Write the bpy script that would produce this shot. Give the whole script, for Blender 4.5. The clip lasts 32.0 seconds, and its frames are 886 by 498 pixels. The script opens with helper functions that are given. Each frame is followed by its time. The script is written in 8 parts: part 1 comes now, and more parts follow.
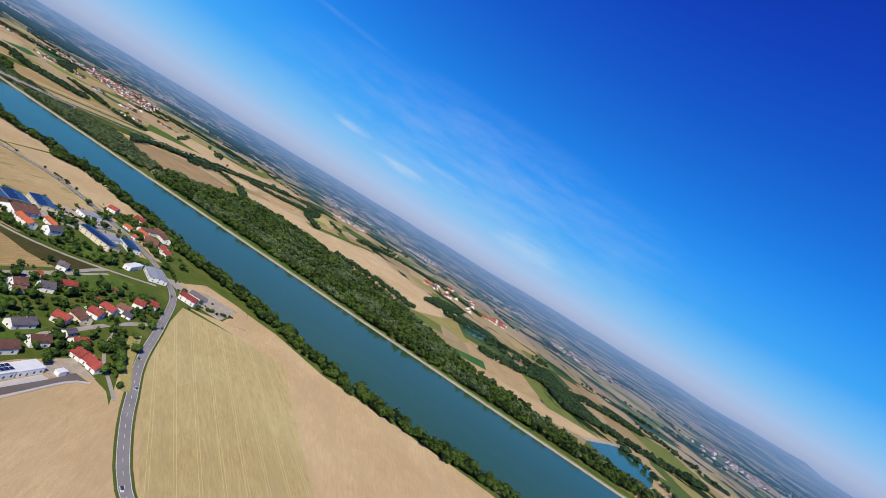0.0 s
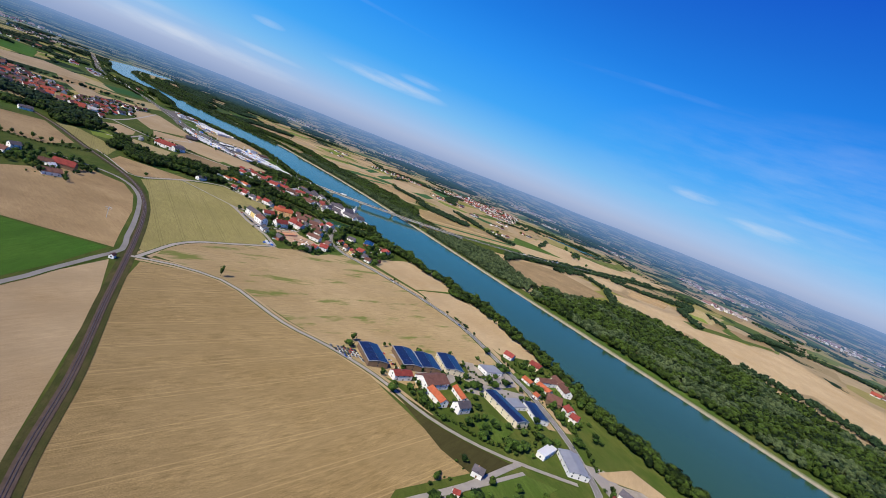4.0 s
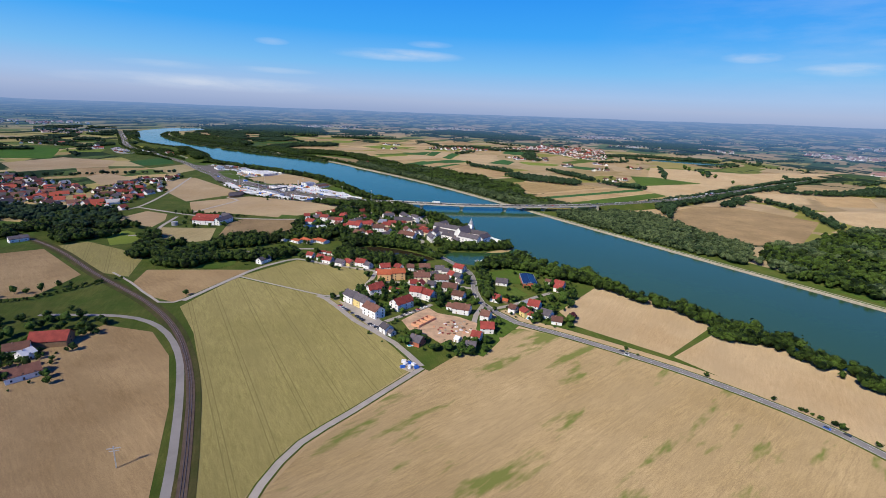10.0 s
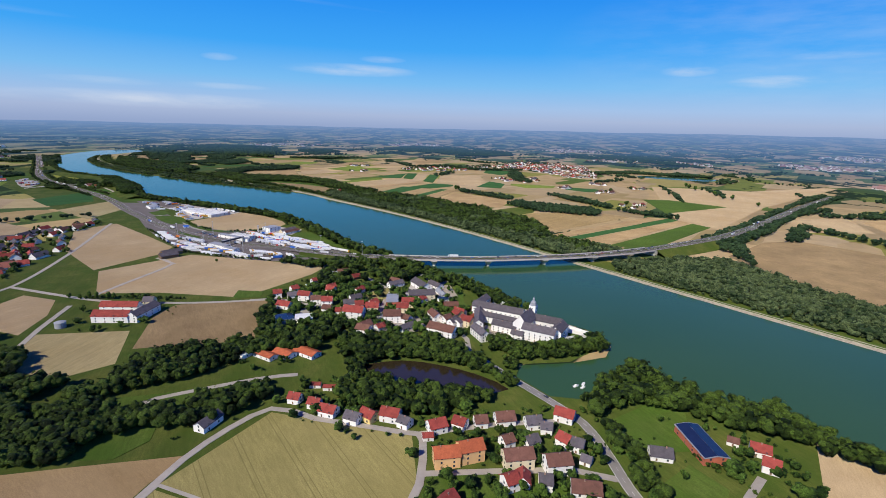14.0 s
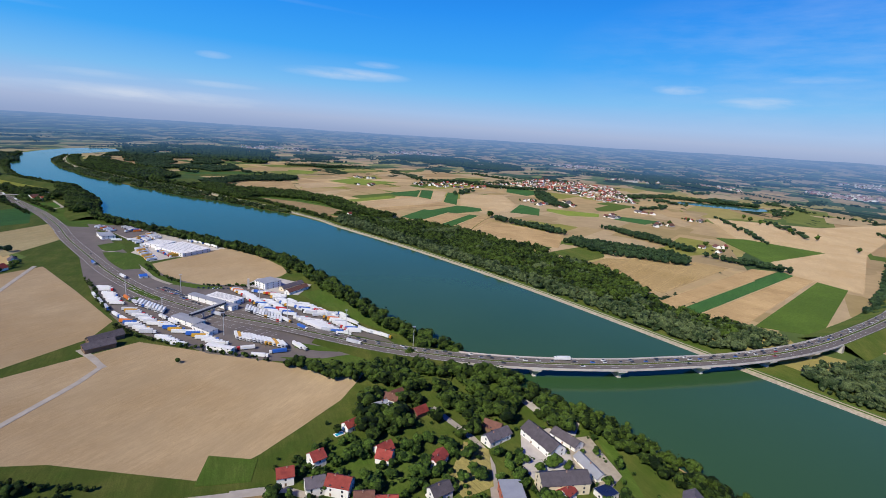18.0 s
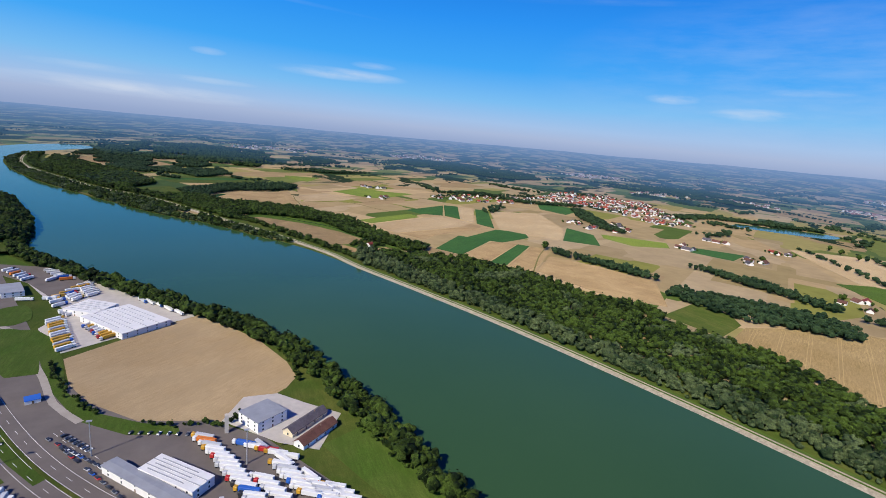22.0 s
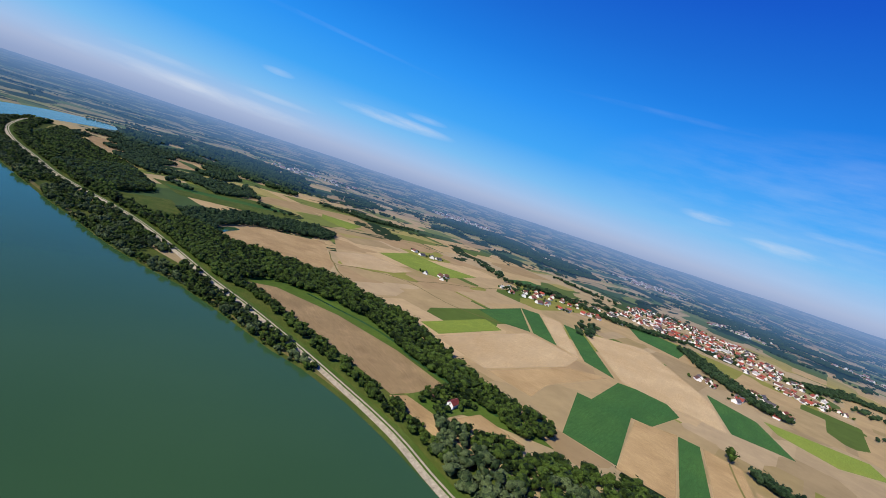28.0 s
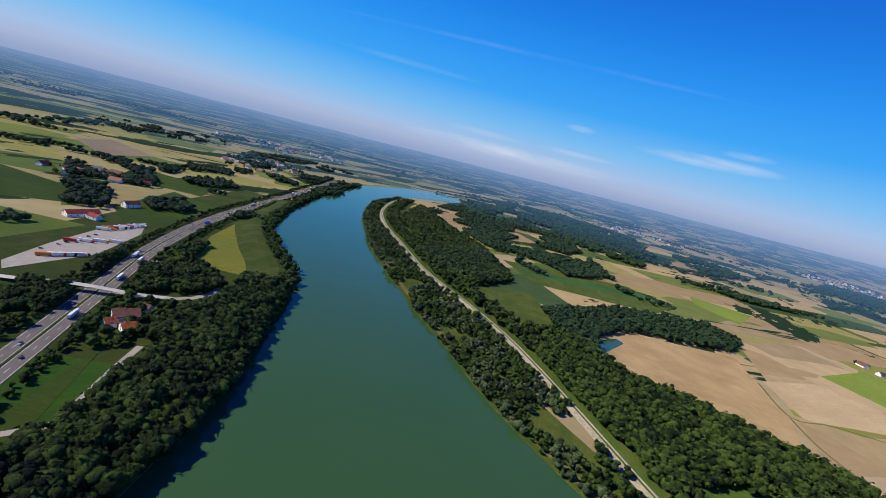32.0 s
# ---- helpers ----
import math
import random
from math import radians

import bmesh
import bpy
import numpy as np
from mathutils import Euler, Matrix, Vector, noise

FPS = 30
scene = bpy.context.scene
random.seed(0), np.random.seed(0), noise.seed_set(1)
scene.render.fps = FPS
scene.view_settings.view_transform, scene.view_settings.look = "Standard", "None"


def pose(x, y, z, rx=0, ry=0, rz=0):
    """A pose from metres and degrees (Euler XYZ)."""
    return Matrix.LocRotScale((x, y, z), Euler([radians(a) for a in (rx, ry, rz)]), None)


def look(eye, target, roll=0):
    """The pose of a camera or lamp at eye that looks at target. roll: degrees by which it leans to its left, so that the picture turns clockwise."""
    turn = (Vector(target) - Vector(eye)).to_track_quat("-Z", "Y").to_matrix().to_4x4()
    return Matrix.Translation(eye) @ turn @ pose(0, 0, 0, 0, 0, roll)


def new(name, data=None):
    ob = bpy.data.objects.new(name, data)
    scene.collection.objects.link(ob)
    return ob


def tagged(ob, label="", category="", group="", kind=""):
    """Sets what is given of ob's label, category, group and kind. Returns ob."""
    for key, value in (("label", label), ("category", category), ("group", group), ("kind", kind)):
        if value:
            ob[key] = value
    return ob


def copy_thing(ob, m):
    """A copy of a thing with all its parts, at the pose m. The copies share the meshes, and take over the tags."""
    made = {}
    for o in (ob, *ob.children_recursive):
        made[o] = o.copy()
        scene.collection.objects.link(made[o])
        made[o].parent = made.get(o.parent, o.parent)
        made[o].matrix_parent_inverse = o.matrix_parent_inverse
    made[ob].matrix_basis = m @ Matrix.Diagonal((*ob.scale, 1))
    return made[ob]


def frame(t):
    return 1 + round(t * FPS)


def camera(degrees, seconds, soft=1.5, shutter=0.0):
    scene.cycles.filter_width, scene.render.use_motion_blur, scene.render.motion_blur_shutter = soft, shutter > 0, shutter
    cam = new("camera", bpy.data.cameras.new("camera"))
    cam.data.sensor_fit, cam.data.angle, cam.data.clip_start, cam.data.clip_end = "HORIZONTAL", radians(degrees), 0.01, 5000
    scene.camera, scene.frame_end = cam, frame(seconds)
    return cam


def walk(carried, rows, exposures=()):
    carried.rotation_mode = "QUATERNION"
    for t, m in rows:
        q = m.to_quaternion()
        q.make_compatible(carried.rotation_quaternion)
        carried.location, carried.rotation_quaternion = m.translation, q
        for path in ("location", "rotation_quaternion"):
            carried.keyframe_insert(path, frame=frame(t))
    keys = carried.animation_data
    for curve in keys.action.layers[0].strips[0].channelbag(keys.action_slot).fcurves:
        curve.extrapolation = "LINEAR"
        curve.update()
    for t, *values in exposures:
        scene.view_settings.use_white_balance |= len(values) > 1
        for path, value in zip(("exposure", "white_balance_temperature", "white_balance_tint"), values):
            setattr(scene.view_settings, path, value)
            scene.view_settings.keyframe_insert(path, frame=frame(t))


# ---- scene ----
cam = camera(84.0, 32.0, soft=0.5)
METRES, EYE, TILT, LEAN, TURN = 920.0, 77.54, -0.344, -31.297, -62.251
ROWS = [
    (0.0, 0.0, 0.0, 0.0, -0.0, 0.0, -0.0),
    (0.5, -0.0042, 0.0096, 0.003, 4.81, 2.94, -0.83),
    (1.0, -0.0094, 0.0184, 0.0063, 9.86, 5.0, -1.22),
    (1.5, -0.0157, 0.0273, 0.0101, 15.82, 6.72, -1.0),
    (2.0, -0.0222, 0.0351, 0.0142, 20.78, 8.41, -1.31),
    (2.5, -0.0298, 0.0427, 0.0187, 25.91, 9.38, -1.24),
    (3.0, -0.038, 0.0496, 0.0232, 30.48, 10.08, -0.55),
    (3.5, -0.0464, 0.0559, 0.0279, 34.64, 10.52, 0.78),
    (4.0, -0.0548, 0.0614, 0.0327, 38.81, 10.54, 2.38),
    (4.5, -0.0639, 0.0668, 0.0376, 42.8, 10.42, 5.04),
    (6.5, -0.1015, 0.0858, 0.0595, 48.21, 7.84, 15.12),
    (7.0, -0.1115, 0.0908, 0.0654, 49.36, 7.91, 16.89),
    (7.5, -0.1223, 0.0964, 0.0721, 48.65, 8.06, 17.79),
    (8.0, -0.1331, 0.1019, 0.0787, 49.26, 7.82, 18.65),
    (8.5, -0.1442, 0.1078, 0.0855, 50.28, 8.32, 18.79),
    (9.0, -0.155, 0.1136, 0.0921, 49.54, 8.45, 18.07),
    (9.5, -0.1658, 0.1192, 0.0987, 48.73, 8.08, 18.09),
    (10.0, -0.1765, 0.1249, 0.1051, 49.56, 8.03, 18.61),
    (10.5, -0.1884, 0.1317, 0.1124, 49.26, 7.86, 19.07),
    (11.0, -0.2005, 0.1383, 0.1202, 45.62, 8.38, 18.37),
    (11.5, -0.2125, 0.1451, 0.1276, 46.65, 8.77, 18.76),
    (12.0, -0.2243, 0.1518, 0.1351, 47.06, 9.42, 18.79),
    (12.5, -0.2361, 0.1585, 0.1427, 46.06, 9.0, 19.2),
    (13.0, -0.2472, 0.1651, 0.1509, 46.86, 8.73, 20.6),
    (13.5, -0.2598, 0.1728, 0.1598, 45.6, 8.32, 21.17),
    (15.5, -0.3089, 0.2036, 0.1936, 43.9, 7.18, 21.09),
    (16.0, -0.3208, 0.2112, 0.2013, 42.51, 8.25, 19.73),
    (16.5, -0.333, 0.219, 0.2094, 42.49, 7.81, 19.99),
    (17.0, -0.3451, 0.2267, 0.2173, 43.01, 7.55, 19.97),
    (17.5, -0.3589, 0.2355, 0.2261, 42.76, 8.46, 18.97),
    (18.0, -0.3721, 0.2436, 0.2343, 43.12, 8.16, 19.48),
    (18.5, -0.3855, 0.2521, 0.2428, 44.17, 7.94, 21.08),
    (19.0, -0.3987, 0.2607, 0.2509, 41.98, 7.43, 19.94),
    (19.5, -0.4122, 0.2693, 0.2592, 42.5, 7.38, 19.06),
    (20.0, -0.4252, 0.2779, 0.2673, 43.06, 6.56, 20.2),
    (20.5, -0.4383, 0.287, 0.2754, 41.98, 7.08, 19.82),
    (21.0, -0.45, 0.2951, 0.2826, 43.59, 7.78, 20.06),
    (21.5, -0.4618, 0.3032, 0.29, 43.68, 7.98, 19.58),
    (22.0, -0.4738, 0.3117, 0.2976, 41.91, 8.07, 18.32),
    (22.5, -0.4854, 0.3199, 0.305, 42.31, 7.82, 18.23),
    (23.0, -0.4971, 0.3275, 0.3123, 44.36, 8.27, 18.84),
    (23.5, -0.5088, 0.3355, 0.3196, 44.49, 7.59, 19.84),
    (24.0, -0.5207, 0.3436, 0.3269, 43.25, 7.17, 19.23),
    (24.5, -0.5326, 0.3515, 0.3341, 43.89, 6.43, 20.06),
    (26.5, -0.5811, 0.3854, 0.3611, 39.21, 7.9, 15.96),
    (27.0, -0.5931, 0.3933, 0.3681, 38.7, 9.1, 13.56),
    (27.5, -0.606, 0.4008, 0.3758, 40.06, 10.62, 10.77),
    (28.0, -0.6222, 0.4088, 0.3854, 40.83, 14.6, 4.61),
    (28.5, -0.6382, 0.4151, 0.3948, 45.8, 16.95, 1.78),
    (29.0, -0.6546, 0.4195, 0.4045, 51.55, 17.9, -0.34),
    (29.5, -0.6706, 0.4224, 0.4141, 57.96, 18.15, -1.24),
    (30.0, -0.6876, 0.4239, 0.4238, 62.97, 18.03, -0.64),
    (30.5, -0.7049, 0.4245, 0.4335, 65.82, 18.55, -1.7),
    (31.0, -0.722, 0.4242, 0.4431, 68.09, 19.57, -3.01),
    (31.5, -0.7389, 0.4224, 0.4529, 69.64, 19.79, -4.91),
    (32.0, -0.7554, 0.4196, 0.4623, 72.85, 19.96, -6.57),
]
walk(cam, [(t, pose(0, 0, EYE, TILT, LEAN, TURN) @ pose(METRES * x, METRES * y, METRES * z, 90 + pitch, roll, yaw)) for t, x, y, z, yaw, pitch, roll in ROWS])

# ---- sky, sun ----
SUN_AZ, SUN_EL = 210.9, 41.0
world = bpy.data.worlds.new("world")
scene.world = world
world.use_nodes = True
wt = world.node_tree
wt.nodes.clear()
sky = wt.nodes.new("ShaderNodeTexSky")
sky.sky_type = "NISHITA"
sky.sun_disc = False
sky.sun_elevation = radians(SUN_EL)
sky.sun_rotation = radians(90 - SUN_AZ)
sky.altitude = 200
sky.air_density = 1.3
sky.dust_density = 0.6
sky.ozone_density = 3.0
def lin(r, g, b):
    return tuple((v / 255 / 12.92 if v < 10 else ((v / 255 + 0.055) / 1.055) ** 2.4) for v in (r, g, b))


way = wt.nodes.new("ShaderNodeTexCoord")
height = wt.nodes.new("ShaderNodeSeparateXYZ")
wt.links.new(way.outputs["Generated"], height.inputs[0])
span = wt.nodes.new("ShaderNodeMapRange")
span.inputs[1].default_value, span.inputs[2].default_value = -0.05, 1.0
wt.links.new(height.outputs[2], span.inputs[0])
ramp_sky = wt.nodes.new("ShaderNodeValToRGB")
tone = ramp_sky.color_ramp.elements
SKY = ((-0.04, (128, 146, 186)), (0.0, (148, 168, 208)), (0.02, (166, 184, 220)), (0.04, (160, 192, 234)), (0.08, (118, 188, 244)), (0.14, (52, 164, 248)), (0.22, (26, 144, 244)), (0.29, (8, 124, 230)), (0.36, (4, 106, 216)), (0.44, (0, 86, 205)), (0.55, (0, 62, 190)), (0.65, (0, 46, 168)), (1.0, (0, 26, 110)))
tone[0].position, tone[0].color = (SKY[0][0] + 0.05) / 1.05, (*lin(*SKY[0][1]), 1)
tone[1].position, tone[1].color = 1.0, (*lin(*SKY[-1][1]), 1)
for z, c in SKY[1:-1]:
    e = tone.new((z + 0.05) / 1.05)
    e.color = (*lin(*c), 1)
wt.links.new(span.outputs[0], ramp_sky.inputs[0])
day = wt.nodes.new("ShaderNodeMix")
day.data_type = "RGBA"
day.inputs[0].default_value = 0.06
wt.links.new(ramp_sky.outputs[0], day.inputs[6])
dim = wt.nodes.new("ShaderNodeVectorMath")
dim.operation = "SCALE"
dim.inputs[3].default_value = 0.1
wt.links.new(sky.outputs[0], dim.inputs[0])
wt.links.new(dim.outputs[0], day.inputs[7])
# thin wisps of high cloud
sheet = wt.nodes.new("ShaderNodeMapping")
sheet.inputs["Scale"].default_value = (5, 5, 26)
wt.links.new(way.outputs["Generated"], sheet.inputs[0])
wisp = wt.nodes.new("ShaderNodeTexNoise")
wisp.inputs["Scale"].default_value, wisp.inputs["Detail"].default_value, wisp.inputs["Roughness"].default_value = 1.6, 7, 0.6
wt.links.new(sheet.outputs[0], wisp.inputs["Vector"])


def mathed(kind, a, b):
    n = wt.nodes.new("ShaderNodeMath")
    n.operation = kind
    n.use_clamp = kind == "MULTIPLY"
    for s, v in zip(n.inputs, (a, b)):
        if isinstance(v, (int, float)):
            s.default_value = v
        else:
            wt.links.new(v, s)
    return n.outputs[0]


total = None
for az, el, wide, tall, much in ((79, 5.8, 7.5, 0.7, 0.75), (75.5, 7.0, 2.6, 0.4, 0.5), (43.5, 6.2, 3.0, 0.6, 0.8), (36, 5.1, 4.5, 0.7, 0.7), (98, 1.9, 14, 0.8, 0.7), (92, 3.5, 5, 0.35, 0.4), (92, 6.3, 1.8, 0.4, 0.4), (102, 3.4, 5, 0.4, 0.35), (32, 7.2, 5, 0.5, 0.4), (19, 4.5, 6, 2.0, 0.5), (20, 12, 20, 1.2, 0.07), (50, 15, 12, 0.35, 0.12), (98, 12.6, 24, 0.3, 0.1), (112, 8.6, 9, 0.35, 0.15), (28, 9, 30, 8, 0.2)):
    turn = wt.nodes.new("ShaderNodeMapping")
    turn.vector_type = "TEXTURE"
    turn.inputs["Rotation"].default_value = (0, -radians(el), radians(az))
    turn.inputs["Scale"].default_value = (1, math.sin(radians(wide)), math.sin(radians(tall)))
    wt.links.new(way.outputs["Generated"], turn.inputs[0])
    parts = wt.nodes.new("ShaderNodeSeparateXYZ")
    wt.links.new(turn.outputs[0], parts.inputs[0])
    r2 = mathed("ADD", mathed("POWER", mathed("ABSOLUTE", parts.outputs[1], 0), 2.0), mathed("POWER", mathed("ABSOLUTE", parts.outputs[2], 0), 2.0))
    blob = mathed("MULTIPLY", mathed("MAXIMUM", mathed("SUBTRACT", 1.0, r2), 0.0), much)
    front = mathed("GREATER_THAN", parts.outputs[0], 0.0)
    blob = mathed("MULTIPLY", blob, front)
    total = blob if total is None else mathed("MAXIMUM", total, blob)
grain = wt.nodes.new("ShaderNodeMapRange")
grain.inputs[1].default_value, grain.inputs[2].default_value, grain.inputs[3].default_value, grain.inputs[4].default_value = 0.38, 0.7, 0.15, 1.0
wt.links.new(wisp.outputs["Fac"], grain.inputs[0])
cover = mathed("MULTIPLY", mathed("MULTIPLY", total, grain.outputs[0]), 0.8)
veil = wt.nodes.new("ShaderNodeMix")
veil.data_type = "RGBA"
veil.inputs[7].default_value = (0.72, 0.77, 0.86, 1)
wt.links.new(cover, veil.inputs[0])
wt.links.new(day.outputs[2], veil.inputs[6])
bg = wt.nodes.new("ShaderNodeBackground")
bg.inputs["Strength"].default_value = 1.0
wo = wt.nodes.new("ShaderNodeOutputWorld")
wt.links.new(veil.outputs[2], bg.inputs[0])
wt.links.new(bg.outputs[0], wo.inputs[0])
sun = bpy.data.lights.new("sun", "SUN")
sun.energy, sun.angle, sun.color = 4.5, radians(0.5), (1.0, 0.93, 0.79)
sun_ob = new("sun", sun)
sun_dir = Vector((math.cos(radians(SUN_AZ)) * math.cos(radians(SUN_EL)), math.sin(radians(SUN_AZ)) * math.cos(radians(SUN_EL)), math.sin(radians(SUN_EL))))
sun_ob.matrix_world = look(sun_dir * 500, (0, 0, 0))

K = 0.39  # one metre of the real place in scene units

# ---- materials ----
def nodes_of(name):
    m = bpy.data.materials.new(name)
    m.use_nodes = True
    t = m.node_tree
    return m, t, t.nodes["Principled BSDF"]


def mixer(t, fac, a, b, mode="MIX"):
    n = t.nodes.new("ShaderNodeMix")
    n.data_type, n.blend_type = "RGBA", mode
    for socket, value in ((n.inputs[0], fac), (n.inputs[6], a), (n.inputs[7], b)):
        if isinstance(value, (int, float)):
            socket.default_value = value
        elif isinstance(value, tuple):
            socket.default_value = (*value[:3], 1)
        else:
            t.links.new(value, socket)
    return n.outputs[2]


def noise_of(t, scale, detail=4.0, rough=0.6, coords=None):
    n = t.nodes.new("ShaderNodeTexNoise")
    n.inputs["Scale"].default_value, n.inputs["Detail"].default_value, n.inputs["Roughness"].default_value = scale, detail, rough
    if coords is not None:
        t.links.new(coords, n.inputs["Vector"])
    return n.outputs["Fac"]


def steps(t, value, lo, hi, a=0.0, b=1.0):
    n = t.nodes.new("ShaderNodeMapRange")
    t.links.new(value, n.inputs[0])
    for i, v in zip((1, 2, 3, 4), (lo, hi, a, b)):
        n.inputs[i].default_value = v
    return n.outputs[0]


def place_of(t, turn=0.0, scale=(1, 1, 1)):
    """Ground coordinates; with turn, the y axis runs at that heading."""
    g = t.nodes.new("ShaderNodeNewGeometry")
    m = t.nodes.new("ShaderNodeMapping")
    m.vector_type = "TEXTURE"
    m.inputs["Rotation"].default_value = (0, 0, radians(turn - 90 if turn else 0))
    m.inputs["Scale"].default_value = tuple(1 / s for s in scale)
    t.links.new(g.outputs["Position"], m.inputs["Vector"])
    return m.outputs[0]


def bump_of(t, bsdf, value, strength, distance):
    b = t.nodes.new("ShaderNodeBump")
    b.inputs["Strength"].default_value, b.inputs["Distance"].default_value = strength, distance
    t.links.new(value, b.inputs["Height"])
    t.links.new(b.outputs[0], bsdf.inputs["Normal"])


def crop(name, main, other, turn=0.0, lines=0.0, pitch=7.0, stains=None, rough=0.95, patch=0.02, track=0.5, coarse=1.0):
    """Ground cover of a field: two tones in large patches, fine rows along one direction, wheel tracks."""
    m, t, b = nodes_of(name)
    flat = place_of(t)
    rows = place_of(t, turn, (1, 0.14, 1))
    big = steps(t, noise_of(t, patch, 5, 0.65, flat), 0.38, 0.62)
    col = mixer(t, big, main, other)
    grain = t.nodes.new("ShaderNodeMath")
    grain.operation = "MULTIPLY"
    t.links.new(steps(t, noise_of(t, 1.1, 5, 0.8, rows), 0.3, 0.72, 1 - 0.27 * coarse, 1 + 0.18 * coarse), grain.inputs[0])
    t.links.new(steps(t, noise_of(t, 3.2, 4, 0.8, flat), 0.3, 0.7, 1 - 0.28 * coarse, 1 + 0.22 * coarse), grain.inputs[1])
    fine = grain.outputs[0]
    vary = t.nodes.new("ShaderNodeHueSaturation")
    t.links.new(col, vary.inputs["Color"])
    t.links.new(fine, vary.inputs["Value"])
    col = vary.outputs[0]
    streak = steps(t, noise_of(t, 0.13, 4, 0.6, place_of(t, turn, (1, 0.22, 1))), 0.42, 0.72, 0.0, 0.75)
    col = mixer(t, streak, col, tuple(c * 0.74 for c in main))
    if stains:
        spots = steps(t, noise_of(t, 0.11, 4, 0.65, place_of(t, turn, (1, 0.25, 1))), 0.56, 0.64, 0.0, 0.9)
        col = mixer(t, spots, col, stains)
    if lines:
        wave = t.nodes.new("ShaderNodeTexWave")
        wave.wave_profile = "SIN"
        wave.inputs["Scale"].default_value = 0.314 / pitch
        wave.inputs["Distortion"].default_value = 0.5
        wave.inputs["Detail"].default_value = 1.0
        wave.inputs["Detail Scale"].default_value = 0.1
        t.links.new(place_of(t, turn), wave.inputs["Vector"])
        pair = t.nodes.new("ShaderNodeMath")
        pair.operation = "MULTIPLY"
        t.links.new(steps(t, wave.outputs["Fac"], 0.94, 0.955, 0.0, lines), pair.inputs[0])
        t.links.new(steps(t, wave.outputs["Fac"], 0.965, 0.98, 1.0, 0.0), pair.inputs[1])
        col = mixer(t, pair.outputs[0], col, tuple(c * track for c in main))
    b.inputs["Roughness"].default_value = rough
    b.inputs["Diffuse Roughness"].default_value = 1.0
    b.inputs["Specular IOR Level"].default_value = 0.1
    t.links.new(col, b.inputs["Base Color"])
    bump_of(t, b, noise_of(t, 2.5, 4, 0.7, flat), 0.5, 0.12)
    return m


def plain(name, color, rough=0.7, metal=0.0, vary=0.15, scale=0.8, second=None, spec=0.3, each=0.0):
    """A surface with mottling at two scales; each: how much single objects differ."""
    m, t, b = nodes_of(name)
    flat = place_of(t)
    n = steps(t, noise_of(t, scale, 6, 0.65, flat), 0.3, 0.7)
    col = mixer(t, n, tuple(c * (1 - vary) for c in color), second or tuple(min(1, c * (1 + vary)) for c in color))
    if each:
        info = t.nodes.new("ShaderNodeObjectInfo")
        hs = t.nodes.new("ShaderNodeHueSaturation")
        t.links.new(col, hs.inputs["Color"])
        t.links.new(steps(t, info.outputs["Random"], 0, 1, 1 - each, 1 + each), hs.inputs["Value"])
        col = hs.outputs[0]
    b.inputs["Roughness"].default_value, b.inputs["Metallic"].default_value = rough, metal
    b.inputs["Specular IOR Level"].default_value = spec
    t.links.new(col, b.inputs["Base Color"])
    bump_of(t, b, noise_of(t, scale * 6, 3, 0.6, flat), 0.3, 0.04)
    return m


def foliage(name, dark, light, rough=0.75):
    m, t, b = nodes_of(name)
    g = t.nodes.new("ShaderNodeNewGeometry")
    n = noise_of(t, 0.05, 2, 0.5, place_of(t))
    f = t.nodes.new("ShaderNodeMath")
    f.operation = "ADD"
    t.links.new(g.outputs["Random Per Island"], f.inputs[0])
    t.links.new(steps(t, n, 0.3, 0.7, -0.3, 0.3), f.inputs[1])
    each = t.nodes.new("ShaderNodeMath")
    each.operation = "ADD"
    t.links.new(f.outputs[0], each.inputs[0])
    t.links.new(steps(t, noise_of(t, 0.24, 1, 0.5, place_of(t)), 0.32, 0.68, -0.35, 0.35), each.inputs[1])
    col = mixer(t, each.outputs[0], dark, light)
    fine = steps(t, noise_of(t, 3.0, 4, 0.75, place_of(t)), 0.34, 0.66, 0.28, 1.55)
    hs = t.nodes.new("ShaderNodeHueSaturation")
    t.links.new(col, hs.inputs["Color"])
    t.links.new(fine, hs.inputs["Value"])
    t.links.new(hs.outputs[0], b.inputs["Base Color"])
    b.inputs["Roughness"].default_value = rough
    b.inputs["Diffuse Roughness"].default_value = 1.0
    b.inputs["Specular IOR Level"].default_value = 0.15
    bump_of(t, b, noise_of(t, 3.0, 4, 0.75, place_of(t)), 1.0, 0.45)
    return m


WHEAT = crop("ripe_wheat", (0.44, 0.33, 0.195), (0.37, 0.265, 0.145), 42, coarse=0.7)
WHEAT_B = crop("ripe_barley", (0.39, 0.32, 0.165), (0.34, 0.265, 0.125), 60, 0.6, 6, track=1.35)
STUBBLE = crop("stubble", (0.345, 0.248, 0.118), (0.285, 0.20, 0.088), 29, 0.4, 12, track=1.4, coarse=1.5)
YOUNG = crop("young_green_crop", (0.055, 0.135, 0.016), (0.075, 0.155, 0.02), 70, 0.3, 6)
PATCHY = crop("ripe_wheat_with_green_patches", (0.41, 0.305, 0.165), (0.325, 0.235, 0.115), 25, 0.25, 14, (0.13, 0.155, 0.035))
PALE = crop("pale_green_wheat", (0.315, 0.27, 0.105), (0.27, 0.235, 0.085), 104, 0.75, 10)
SOIL = crop("dry_soil", (0.41, 0.288, 0.148), (0.29, 0.196, 0.096), 120, patch=0.035, coarse=0.8)
SOIL_DARK = crop("dark_dry_soil", (0.31, 0.22, 0.115), (0.215, 0.15, 0.08), 100, patch=0.04)
MEADOW = crop("meadow", (0.078, 0.128, 0.02), (0.055, 0.096, 0.016), 15)
